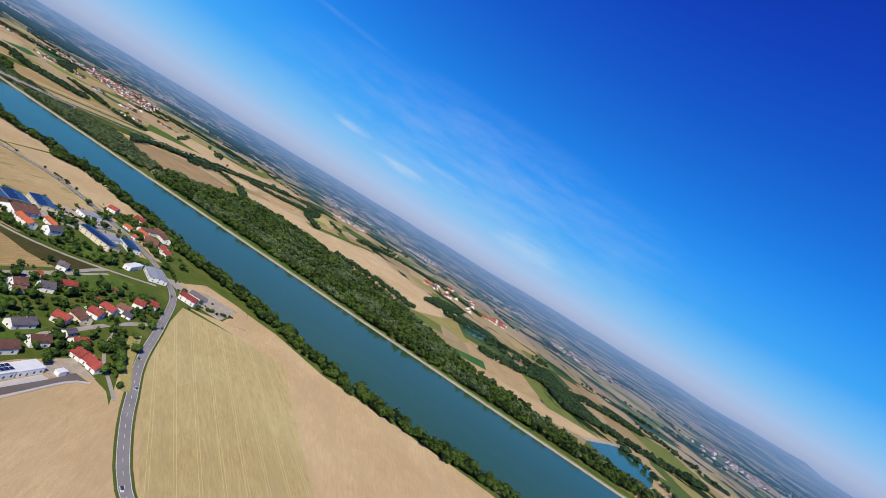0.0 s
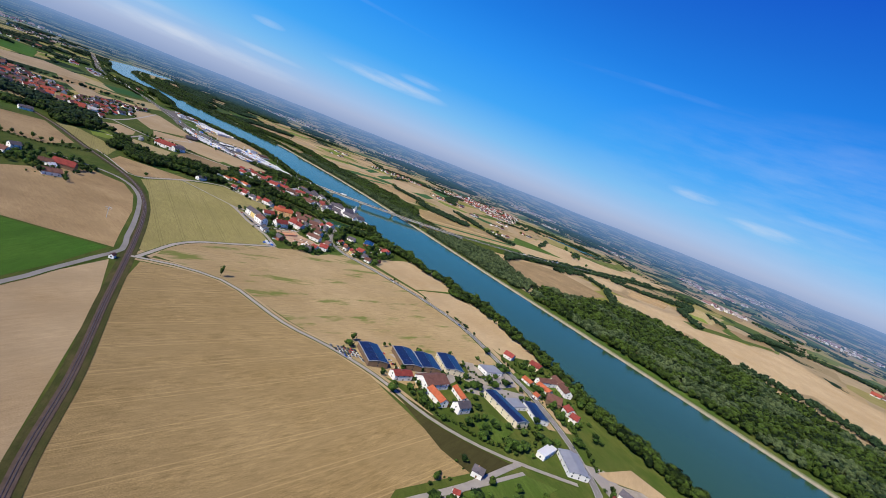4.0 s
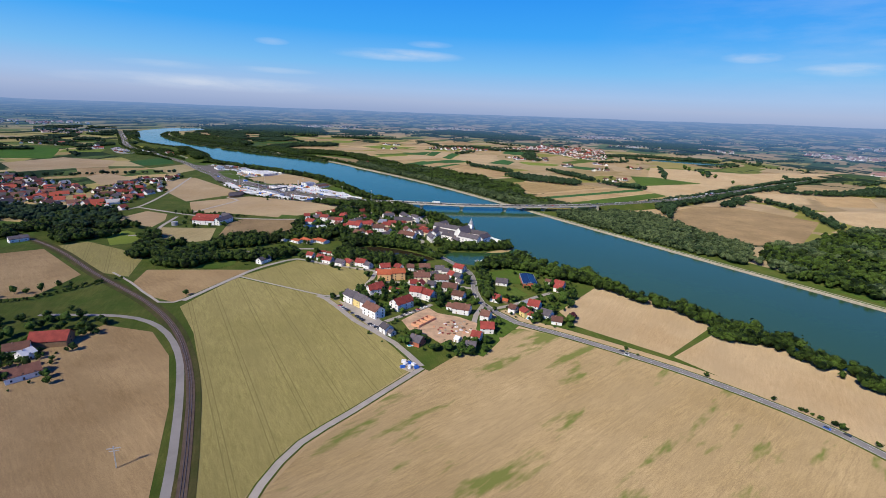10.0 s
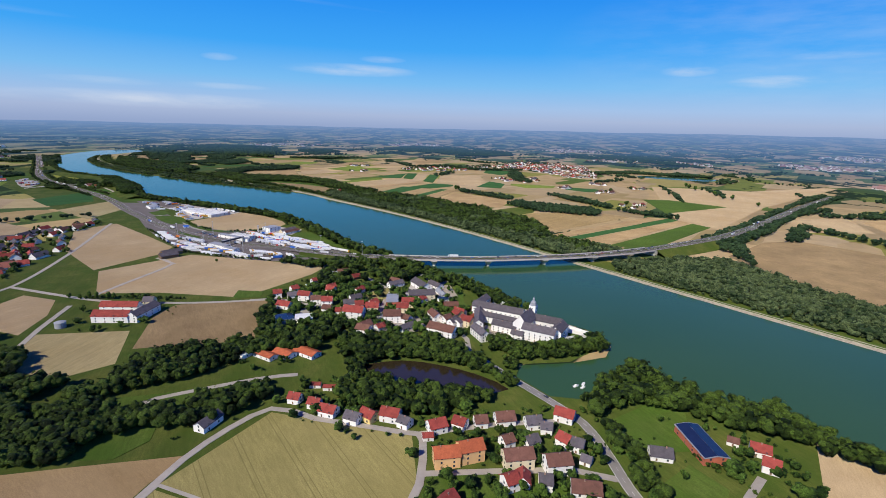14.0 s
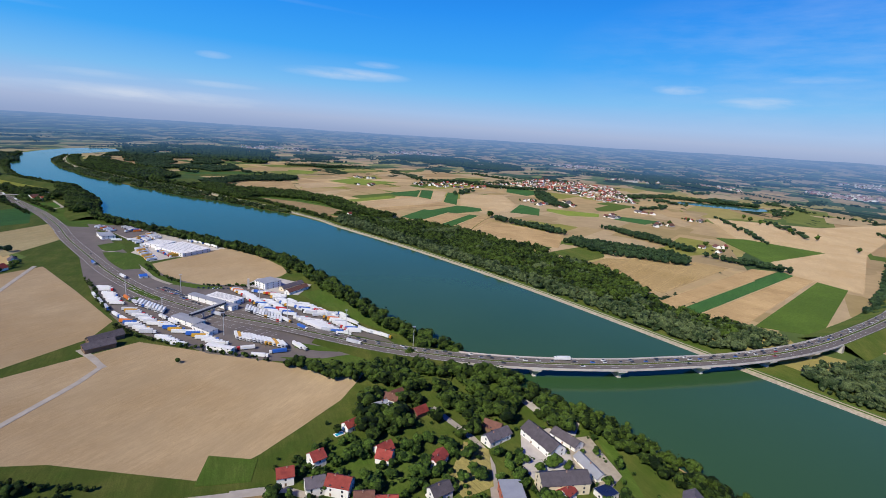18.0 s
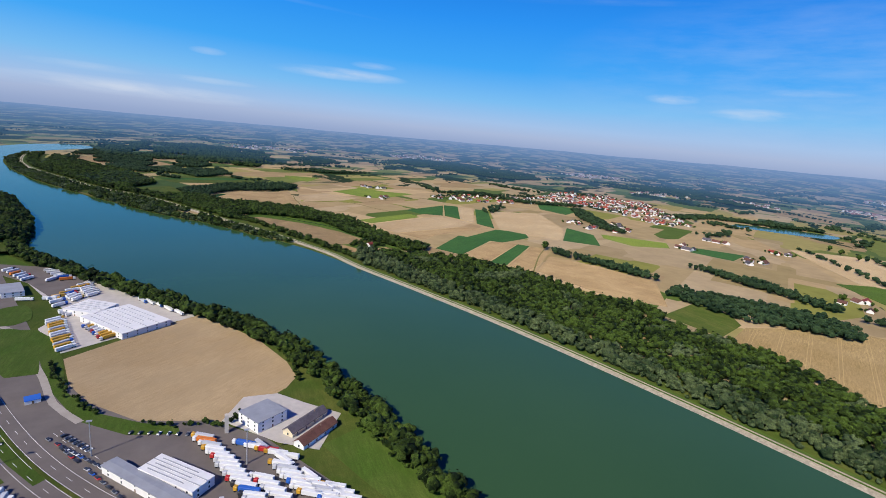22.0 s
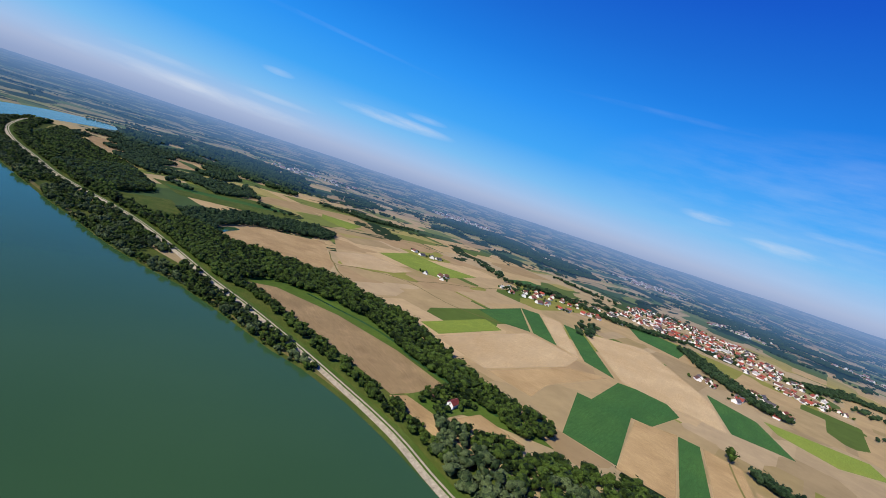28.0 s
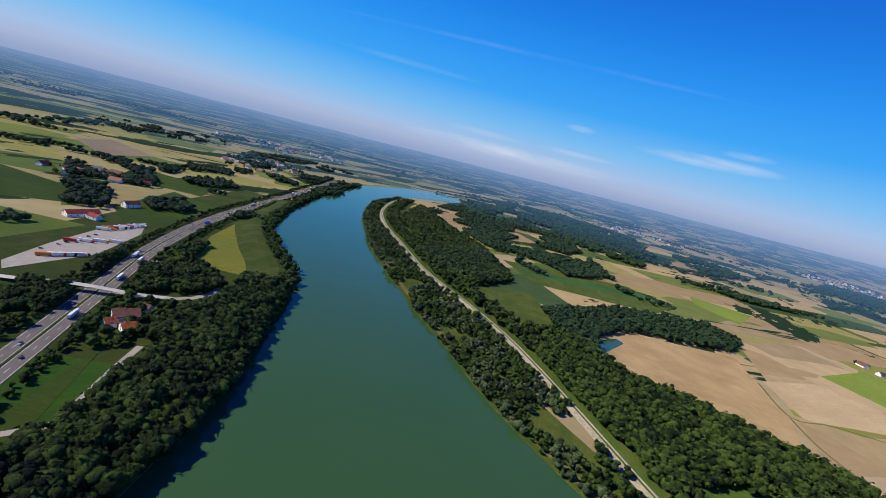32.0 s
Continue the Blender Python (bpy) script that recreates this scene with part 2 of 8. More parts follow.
LAWN = crop("lawn", (0.062, 0.112, 0.016), (0.088, 0.126, 0.025), 0, 0, 7, None, 0.9, 0.09)
MAIZE = crop("maize", (0.035, 0.10, 0.028), (0.05, 0.12, 0.03), 35, 0.4, 4)
BRIGHT = crop("bright_green_crop", (0.19, 0.24, 0.04), (0.15, 0.205, 0.035), 30)
RAPE = crop("yellow_green_crop", (0.28, 0.27, 0.04), (0.22, 0.235, 0.035), 80, 0.5, 8)
DARKROW = crop("dark_row_crop", (0.05, 0.045, 0.016), (0.065, 0.06, 0.02), 40, 0.6, 3)
GRASS = crop("rough_grass", (0.058, 0.092, 0.015), (0.10, 0.114, 0.026), 0, 0, 7, None, 0.95, 0.08)
RAIL_VERGE = crop("railway_verge", (0.055, 0.065, 0.018), (0.095, 0.082, 0.032), 0, 0, 7, None, 0.95, 0.12)
DRY = crop("dry_reed_grass", (0.20, 0.16, 0.06), (0.12, 0.125, 0.035), 0, 0, 7, None, 0.95, 0.12)
GRAVEL = plain("gravel", (0.42, 0.36, 0.27), 0.95, vary=0.2, scale=0.5)
EARTH = plain("dug_earth", (0.54, 0.36, 0.215), 0.95, vary=0.3, scale=0.25)
ROCK = plain("bank_stone", (0.38, 0.325, 0.235), 0.95, vary=0.35, scale=0.9)
ASPHALT = plain("asphalt", (0.26, 0.24, 0.22), 0.9, vary=0.16, scale=0.12)
LANE = plain("pale_lane", (0.38, 0.34, 0.29), 0.95, vary=0.14, scale=0.3)
MOTORWAY = plain("motorway_asphalt", (0.155, 0.133, 0.118), 0.9, vary=0.16, scale=0.1)
CONCRETE = plain("concrete", (0.52, 0.48, 0.43), 0.9, vary=0.12, scale=0.3)
PAINT = plain("road_paint", (0.75, 0.75, 0.72), 0.7, vary=0.1)
BALLAST = plain("rail_ballast", (0.10, 0.07, 0.052), 0.95, vary=0.3, scale=0.7)
STEEL = plain("rail_steel", (0.28, 0.24, 0.21), 0.45, 0.8)
LEAF = foliage("leaves", (0.006, 0.015, 0.002), (0.068, 0.112, 0.017))
GARDEN = foliage("garden_leaves", (0.012, 0.030, 0.005), (0.078, 0.138, 0.022))
WILLOW = foliage("willow_leaves", (0.02, 0.04, 0.014), (0.108, 0.145, 0.058))
# bluer than the near leaves: a little distance haze mixed into the colour
FARLEAF = foliage("hazed_far_leaves", (0.012, 0.030, 0.012), (0.045, 0.082, 0.032))
BARK = plain("bark", (0.10, 0.075, 0.05), 0.95, vary=0.3, scale=3)

WATER, wtree, wb = nodes_of("river_water")
wb.inputs["Roughness"].default_value = 0.12
wb.inputs["IOR"].default_value = 1.33
wb.inputs["Specular IOR Level"].default_value = 0.27
wflat = place_of(wtree)
wcol = mixer(wtree, steps(wtree, noise_of(wtree, 0.01, 3, 0.5, wflat), 0.3, 0.7), (0.036, 0.092, 0.033), (0.044, 0.104, 0.038))
wtree.links.new(wcol, wb.inputs["Base Color"])
bump_of(wtree, wb, noise_of(wtree, 0.9, 4, 0.6, wflat), 0.12, 0.12)

def painted_haze(t, b, col):
    """Paints blue haze on the far backdrop: base colour fades, glow grows with distance."""
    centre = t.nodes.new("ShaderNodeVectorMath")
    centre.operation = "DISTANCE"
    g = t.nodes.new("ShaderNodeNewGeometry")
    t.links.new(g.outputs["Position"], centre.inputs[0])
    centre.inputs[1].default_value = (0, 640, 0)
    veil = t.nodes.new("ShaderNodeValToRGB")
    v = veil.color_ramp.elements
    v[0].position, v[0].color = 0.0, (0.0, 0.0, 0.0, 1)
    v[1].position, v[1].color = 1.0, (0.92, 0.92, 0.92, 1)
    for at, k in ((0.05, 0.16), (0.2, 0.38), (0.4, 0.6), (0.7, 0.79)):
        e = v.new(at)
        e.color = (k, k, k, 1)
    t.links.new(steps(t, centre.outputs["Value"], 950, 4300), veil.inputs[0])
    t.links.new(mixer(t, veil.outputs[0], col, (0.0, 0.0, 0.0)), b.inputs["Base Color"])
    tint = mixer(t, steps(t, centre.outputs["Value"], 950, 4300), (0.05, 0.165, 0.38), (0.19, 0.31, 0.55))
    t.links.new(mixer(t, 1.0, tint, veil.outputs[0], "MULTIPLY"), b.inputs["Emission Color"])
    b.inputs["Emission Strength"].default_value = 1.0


# the plain: a mosaic of strip fields and woods; the backdrop beyond has haze painted as blue glow
def field_mosaic(name, glow, tan=False):
    m, t, b = nodes_of(name)
    cells = t.nodes.new("ShaderNodeTexVoronoi")
    cells.distance = "CHEBYCHEV"
    cells.inputs["Scale"].default_value = 0.021 if tan else 0.017
    cells.inputs["Randomness"].default_value = 0.9
    t.links.new(place_of(t, 32, (1, 0.55, 1)), cells.inputs["Vector"])
    split = t.nodes.new("ShaderNodeSeparateColor")
    t.links.new(cells.outputs["Color"], split.inputs[0])
    ramp = t.nodes.new("ShaderNodeValToRGB")
    ramp.color_ramp.interpolation = "CONSTANT"
    tones = [(0.42, 0.32, 0.17), (0.36, 0.275, 0.14), (0.10, 0.145, 0.04), (0.45, 0.345, 0.19), (0.34, 0.29, 0.10), (0.06, 0.10, 0.035), (0.47, 0.34, 0.165), (0.36, 0.255, 0.125), (0.17, 0.20, 0.05)]
    if tan:
        tones = [(0.44, 0.33, 0.18), (0.37, 0.275, 0.14), (0.48, 0.36, 0.20), (0.10, 0.15, 0.03), (0.46, 0.33, 0.16), (0.36, 0.27, 0.12), (0.53, 0.385, 0.20), (0.26, 0.255, 0.06), (0.45, 0.33, 0.17), (0.42, 0.31, 0.15), (0.40, 0.28, 0.14)]
    el = ramp.color_ramp.elements
    el[0].color = (*tones[0], 1)
    el[1].position = 1 / len(tones)
    el[1].color = (*tones[1], 1)
    for i, c in enumerate(tones[2:], 2):
        e = el.new(i / len(tones))
        e.color = (*c, 1)
    t.links.new(split.outputs[0], ramp.inputs[0])
    where = t.nodes.new("ShaderNodeSeparateXYZ")
    t.links.new(place_of(t), where.inputs[0])
    shift = t.nodes.new("ShaderNodeMath")
    t.links.new(noise_of(t, 0.0052, 7, 0.62, place_of(t, -20, (1, 2.2, 1))), shift.inputs[0])
    t.links.new(steps(t, where.outputs[0], -60, -420, 0.0, 0.03), shift.inputs[1])
    reach = t.nodes.new("ShaderNodeVectorMath")
    reach.operation = "LENGTH"
    t.links.new(place_of(t), reach.inputs[0])
    thick = t.nodes.new("ShaderNodeMath")
    t.links.new(shift.outputs[0], thick.inputs[0])
    t.links.new(steps(t, reach.outputs["Value"], 1500, 2600, 0.0, 0.065), thick.inputs[1])
    woods = steps(t, thick.outputs[0], 0.565, 0.573)
    rows_of_trees = steps(t, noise_of(t, 0.03, 3, 0.6, place_of(t, 32, (1, 0.16, 1))), 0.64, 0.66)
    both = t.nodes.new("ShaderNodeMath")
    both.operation = "MAXIMUM"
    t.links.new(woods, both.inputs[0])
    t.links.new(rows_of_trees, both.inputs[1])
    woods = both.outputs[0]
    green = mixer(t, steps(t, where.outputs[0], -60, -420, 0.0, 0.4), ramp.outputs[0], (0.15, 0.19, 0.045))
    col = ramp.outputs[0] if tan else mixer(t, woods, green, (0.022, 0.042, 0.016))
    hs = t.nodes.new("ShaderNodeHueSaturation")
    t.links.new(col, hs.inputs["Color"])
    t.links.new(steps(t, noise_of(t, 0.05, 5, 0.7, place_of(t)), 0.3, 0.7, 0.85, 1.12), hs.inputs["Value"])
    b.inputs["Roughness"].default_value = 0.95
    b.inputs["Specular IOR Level"].default_value = 0.05
    if not glow:
        t.links.new(hs.outputs[0], b.inputs["Base Color"])
        return m
    painted_haze(t, b, hs.outputs[0])
    return m


FARLAND = field_mosaic("far_fields", False)
TANLAND = field_mosaic("tan_strip_fields", False, True)
DISTANCE = field_mosaic("hazed_fields", True)
# distant woods carry the same haze in their colour and glow
HAZED_WOOD, dtree, db = nodes_of("hazed_wood")
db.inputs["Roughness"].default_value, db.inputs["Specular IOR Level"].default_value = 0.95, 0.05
painted_haze(dtree, db, mixer(dtree, steps(dtree, noise_of(dtree, 0.05, 4, 0.6, place_of(dtree)), 0.3, 0.7), (0.016, 0.032, 0.013), (0.04, 0.065, 0.022)))

# ---- building helpers ----
def put(name, bm, mat, parent=None, label="", smooth=False):
    me = bpy.data.meshes.new(name)
    bm.to_mesh(me)
    bm.free()
    me.materials.append(mat)
    if smooth:
        me.polygons.foreach_set("use_smooth", [True] * len(me.polygons))
    ob = new(name, me)
    if parent:
        ob.parent = parent
    if label:
        tagged(ob, label)
    return ob


part = put


def curve_through(pts, step=6.0):
    """Even points on a smooth line through pts."""
    p = [Vector((*q[:2], q[2] if len(q) > 2 else 0.0)) for q in pts]
    p = [2 * p[0] - p[1], *p, 2 * p[-1] - p[-2]]
    out = []
    for a, b, c, d in zip(p, p[1:], p[2:], p[3:]):
        n = max(1, int((c - b).length / step))
        for i in range(n):
            u = i / n
            out.append(0.5 * (2 * b + (c - a) * u + (2 * a - 5 * b + 4 * c - d) * u * u + (3 * b - a - 3 * c + d) * u ** 3))
    return out + [p[-2]]


def sides(line):
    """The left-hand unit normal at each point of a line."""
    out = []
    for i in range(len(line)):
        d = line[min(i + 1, len(line) - 1)] - line[max(i - 1, 0)]
        out.append(Vector((-d.y, d.x, 0)).normalized())
    return out


def profile_strip(line, section):
    """A strip along line with a cross-section of (offset to the left, height)."""
    bm = bmesh.new()
    norm = sides(line)
    rows = [[bm.verts.new(p + n * o + Vector((0, 0, h))) for o, h in section] for p, n in zip(line, norm)]
    for r, s in zip(rows, rows[1:]):
        for i in range(len(section) - 1):
            bm.faces.new((r[i + 1], r[i], s[i], s[i + 1]))
    bm.normal_update()
    return bm


def strip(name, pts, width, z, mat, label="", category="", kind="structure", step=6.0, crown=0.0, shift=0.0):
    w = width / 2
    line = curve_through(pts, step)
    bm = profile_strip(line, [(-w + shift, z - 0.15), (-w + shift, z), (shift, z + crown), (w + shift, z), (w + shift, z - 0.15)])
    return tagged(put(name, bm, mat), label, category, kind=kind)


level = [0.03]


def patch(name, mat, label, *pts, category="field", z=None, smooth=False, kind="structure"):
    """A flat piece of ground with a thin edge, each laid just above the one before."""
    level[0] += 0.0008
    h = level[0] if z is None else z
    line = [Vector((x, y, 0)) for x, y in pts]
    if smooth:
        line = curve_through([*pts, pts[0]], 5.0)[:-1]
    bm = bmesh.new()
    top = [bm.verts.new((p.x, p.y, h)) for p in line]
    low = [bm.verts.new((p.x, p.y, h - 0.3)) for p in line]
    f = bm.faces.new(top)
    for i in range(len(top)):
        j = (i + 1) % len(top)
        bm.faces.new((top[j], top[i], low[i], low[j]))
    f.normal_update()
    if f.normal.z < 0:
        bmesh.ops.reverse_faces(bm, faces=bm.faces[:])
    bmesh.ops.triangulate(bm, faces=[f])
    return tagged(put(name, bm, mat), label, category, kind=kind)


def inside(p, pts):
    c = False
    for (x0, y0), (x1, y1) in zip(pts, [*pts[1:], pts[0]]):
        if (y0 > p[1]) != (y1 > p[1]) and p[0] < (x1 - x0) * (p[1] - y0) / (y1 - y0) + x0:
            c = not c
    return c


# ---- the ground: one sheet that rises into far hills ----
def ground_height(x, y):
    r = math.hypot(x, y - 500)
    u = max(0.0, (r - 1900) / 2400)
    swell = noise.noise((x * 0.0011, y * 0.0011, 3)) + 0.5 * noise.noise((x * 0.0034, y * 0.0034, 8))
    bearing = math.degrees(math.atan2(y - 500, x))
    high = max(46.0, min(98.0, 98 - 0.6 * (bearing - 25))) if bearing > -20 else 70.0
    return high * min(1, u) ** 1.35 * (1.0 + 0.16 * swell)


def land_rings(rings, turns=240):
    bm = bmesh.new()
    rows = []
    for r in rings:
        row = []
        for i in range(turns):
            a = i / turns * math.tau
            x, y = r * math.cos(a), 500 + r * math.sin(a)
            row.append(bm.verts.new((x, y, ground_height(x, y))))
        rows.append(row)
    for a, b in zip(rows, rows[1:]):
        for i in range(turns):
            j = (i + 1) % turns
            bm.faces.new((a[i], b[i], b[j], a[j]))
    return bm


tagged(put("ground", land_rings((0.001, 150, 350, 600, 800, 950)), FARLAND, smooth=True), "wide farmland plain of tan and green strip fields", "ground", kind="structure")
tagged(put("backdrop", land_rings((950, 1200, 1500, 1800, 2100, 2350, 2550, 2750, 2950, 3150, 3350, 3550, 3750, 3950, 4150, 4300)), DISTANCE, smooth=True), "far fields, woods and low hills with painted blue haze", "backdrop", kind="structure")

# ---- the river ----
NEAR = [(228, -330), (226, 0), (209, 66), (198, 105), (196, 142), (193, 196), (188, 228), (190, 265), (186, 300), (180, 340), (167, 377), (157, 395), (149, 414), (138, 428), (135, 444), (131, 458)]
NEAR_UP = [(136, 476), (137, 493), (131, 503), (126, 516), (120, 543), (116, 563), (110, 577), (101, 595), (91, 618), (83, 637), (76, 652), (66, 690), (57, 722), (45, 760), (34, 781), (13, 808), (-14, 838), (-46, 873), (-70, 899), (-86, 920), (-96, 945), (-101, 970), (-109, 1000), (-115, 1020), (-127, 1048), (-136, 1072), (-149, 1103), (-165, 1127), (-195, 1158), (-232, 1206), (-273, 1302), (-321, 1454), (-352, 1600), (-340, 1760), (-300, 1860)]
FAR = [(448, -330), (357, 0), (314, 156), (265, 334), (241, 418), (216, 509), (184, 628), (163, 700), (138, 772), (113, 832), (92, 876), (80, 905), (67, 931), (52, 953), (41, 964), (30, 979), (15, 999), (-2, 1020), (-23, 1039), (-47, 1065), (-69, 1094), (-95, 1127), (-134, 1181), (-175, 1243), (-233, 1355), (-272, 1466), (-285, 1590), (-240, 1760), (-215, 1830)]
INLET = [(120, 456), (101, 448), (92, 453), (89, 466), (95, 473), (113, 469), (128, 469)]
water = [*[(p.x, p.y) for p in curve_through(NEAR, 8)], *INLET, *[(p.x, p.y) for p in curve_through(NEAR_UP, 8)], *[(p.x, p.y) for p in reversed(curve_through(FAR, 8))]]
patch("water", WATER, "wide calm green-blue river", *water, category="river", z=0.022)
grass_back = curve_through([p for p in FAR if p[1] < 1700], 14)
tagged(put("bank_grass", profile_strip(grass_back, [(0.0, 0.024), (-22.0, 0.024)]), GRASS), "rough green grass behind the far river bank", "grass", kind="structure")

# ---- fields on the near side ----
BASE_NEAR = [(-20, -330), (228, -330), (226, 0), (209, 66), (197, 105), (195, 142), (192, 196), (187, 228), (189, 265), (185, 300), (179, 340), (166, 377), (156, 395), (148, 414), (137, 428), (134, 444), (130, 457), (119, 456), (101, 448), (92, 453), (89, 466), (95, 474), (113, 470), (135, 477), (136, 493), (125, 516), (115, 563), (100, 595), (82, 637), (65, 690), (56, 722), (33, 781), (-15, 838), (-71, 899), (-97, 945), (-116, 1020), (-137, 1072), (-166, 1127), (-233, 1206), (-274, 1302), (-330, 1302), (-300, 1180), (-262, 1060), (-200, 960), (-150, 860), (-100, 800), (-120, 700), (-125, 600), (-160, 540), (-140, 480), (-130, 400), (-95, 320), (-95, 200), (-60, 60)]
patch("meadow", GRASS, "rough green grass between fields and houses", *BASE_NEAR, category="grass", z=0.012)
patch("field", WHEAT_B, "field of ripe tan wheat with wheel tracks", (143, 164), (171, 125), (124, 57), (101, -60), (60, -60), (78, 72), (93, 101), (112, 133))
patch("field", WHEAT, "smooth field of pale ripe barley beside the river trees", (146, 165), (158, 156), (167, 150), (181, 167), (186, 150), (187, 116), (196, 92), (205, 60), (212, 34), (222, -60), (100, -60), (122, 58), (168, 124))
patch("field", WHEAT, "field of dry tan wheat beside the road", (20, 118), (38, 121), (53.6, 114.2), (59.9, 117.8), (71.5, 121.7), (84.9, 123), (87, 108), (83.6, 97.5), (72, 73), (50, -60), (-120, -60), (-60, 110))
patch("field", STUBBLE, "large field of ripe grain with pale stripes", (-2, 281), (13, 283), (24, 281), (33, 274), (51, 251), (67, 240), (80, 226), (101, 181), (76, 172), (40, 120), (-30, 110), (4, 163), (1, 200), (-3, 250))
patch("field", DARKROW, "dark brown-green wedge of row crop", (83, 225), (89, 212), (95, 190), (101, 181), (108, 180.5), (120, 186), (114, 190), (101, 204), (91, 216))
patch("field", PATCHY, "wide ripe wheat field with weedy green patches", (51, 349), (72, 364), (91, 372), (109, 358), (128, 335), (144, 302), (149, 281), (150, 256), (128, 252), (110, 240), (98, 222), (84, 228), (69, 243), (54, 256), (36, 277), (27, 284), (9, 289), (1, 291), (3, 305), (15, 322), (28, 332))
patch("field", WHEAT, "tan wheat field along the riverside hedge", (150, 410), (160, 392), (172, 362), (132, 342), (113, 370), (114, 384))
patch("field", WHEAT, "tan wheat field between road and river", (133, 341), (170, 357), (179, 338), (184, 302), (186, 272), (157, 272), (153, 285), (146, 305))
patch("field", YOUNG, "deep green crop field by the level crossing", (-75, 295.6), (-14.6, 287.6), (-17.5, 279), (-23, 261), (-30, 244), (-75, 225))
patch("field", WHEAT, "tan field beside the railway", (-31, 235), (-11, 276), (-5, 240), (0, 165), (-60, 120), (-90, 200))
patch("field", SOIL, "brown ripening field inside the road bend", (-90, 340), (-74, 367), (-51, 402), (-34, 393), (-25, 374), (-19, 345), (-15, 306), (-13, 289.4), (-75, 297))
patch("field", PALE, "large pale green wheat field with tractor tracks", (-30, 415), (-13, 447), (24, 416), (29, 414), (47, 352), (25, 334), (10, 322), (2, 308), (-3, 293), (-7, 295), (-8, 319), (-14, 360), (-21, 390))
patch("field", PALE, "pale green wheat field at the village edge", (-12, 448), (13, 470), (47, 447), (42, 427), (30, 417), (24, 418))
patch("field", SOIL, "brown field beside the farm track", (-54, 446), (-53, 464), (-32, 461), (-7, 457), (-14, 449), (-33, 420), (-43, 428))
patch("field", PALE, "small pale green wheat field above the railway", (-106, 513), (-95, 520), (-60, 489), (-58, 455), (-70, 462))
patch("field", SOIL, "tan field behind the farmstead", (-134, 497), (-110, 507), (-78, 461), (-85, 435), (-105, 433))
patch("field", SOIL_DARK, "brown field under the wood edge", (-31, 527), (-29, 560), (-22, 571), (16, 566), (13, 548), (9, 522))
patch("field", WHEAT_B, "tan wheat field beside the red roofed school", (-69, 524), (-67, 551), (-35, 545), (-34, 516), (-48, 510))
patch("field", WHEAT, "broad tan wheat field below the customs yard", (-66, 637), (-24, 662), (8, 642), (31, 628), (53, 620), (40, 602), (26, 590), (15, 581), (3, 574), (-32, 591), (-58, 597))
patch("field", WHEAT, "tan wheat field beside the motorway", (-108, 757), (-86, 777), (-60, 730), (-37, 686), (-41, 669), (-69, 640), (-95, 690))
patch("field", WHEAT, "rounded tan wheat field inside the customs yard", (-35, 776), (3, 812), (16, 797), (27, 780), (35, 760), (37, 748), (33, 741), (14, 725), (-4, 728), (-18, 739), (-29, 757))
patch("field", MEADOW, "green meadow beside the stream wood", (-30, 492), (9, 488), (7, 477), (-14, 478), category="meadow")
patch("field", RAPE, "yellow-green crop field by the river bend", (-249, 1194), (-213, 1173), (-182, 1140), (-157, 1110), (-166, 1098), (-198, 1089), (-227, 1137))
patch("field", MEADOW, "green meadow between hillside woods", (-397, 1255), (-334, 1268), (-310, 1221), (-348, 1211), category="meadow")
patch("field", BRIGHT, "bright green meadow beside the motorway", (-331, 1130), (-338, 1162), (-301, 1136), (-298, 1104), category="meadow")
patch("field", WHEAT, "tan field on the far hillside", (-543, 1299), (-553, 1355), (-468, 1327), (-458, 1261))
patch("field", WHEAT, "tan field behind the suburb houses", (-303, 892), (-269, 961), (-200, 930), (-190, 862), (-216, 850), (-254, 813))
patch("field", YOUNG, "wide green crop field beyond the suburb", (-414, 1103), (-345, 1140), (-310, 1060), (-275, 943), (-343, 944))
patch("field", LAWN, "green meadow beside the dark wood", (-167, 552), (-159, 577), (-136, 570), (-121, 519), (-136, 508), (-151, 517), category="meadow")
patch("field", YOUNG, "dark green meadow behind the bank trees", (-166, 993), (-142, 1003), (-130, 978), (-140, 930), (-150, 925), category="meadow")
patch("field", MEADOW, "green meadow above the motorway", (-293, 1131), (-325, 1210), (-269, 1200), (-252, 1124), (-261, 1111), category="meadow")
patch("field", BRIGHT, "bright green meadow near the farms", (-310, 1073), (-272, 1086), (-262, 1090), (-254, 1045), (-300, 1030), category="meadow")
patch("field", MEADOW, "green field with farmsteads", (-398, 1139), (-347, 1141), (-312, 1147), (-294, 1125), (-321, 1089), category="meadow")

patch("field", WHEAT, "tan field at the suburb edge", (-99, 579), (-87, 603), (-72, 592), (-69, 572), (-72, 552), (-95, 570))
patch("field", WHEAT, "pale tan field behind the suburb", (-182, 777), (-178, 812), (-135, 768), (-129, 732), (-154, 726))
patch("field", SOIL, "tan field beyond the suburb", (-216, 850), (-188, 859), (-172, 811), (-188, 778))
patch("field", MAIZE, "dark green field above the motorway", (-186, 924), (-153, 982), (-130, 903), (-160, 878))
patch("field", WHEAT_B, "tan field above the motorway", (-146, 853), (-116, 902), (-96, 845), (-111, 801))
patch("field", BRIGHT, "pale green meadow near the school", (-92, 537), (-83, 544), (-69, 530), (-73, 514), (-82, 511), category="meadow")
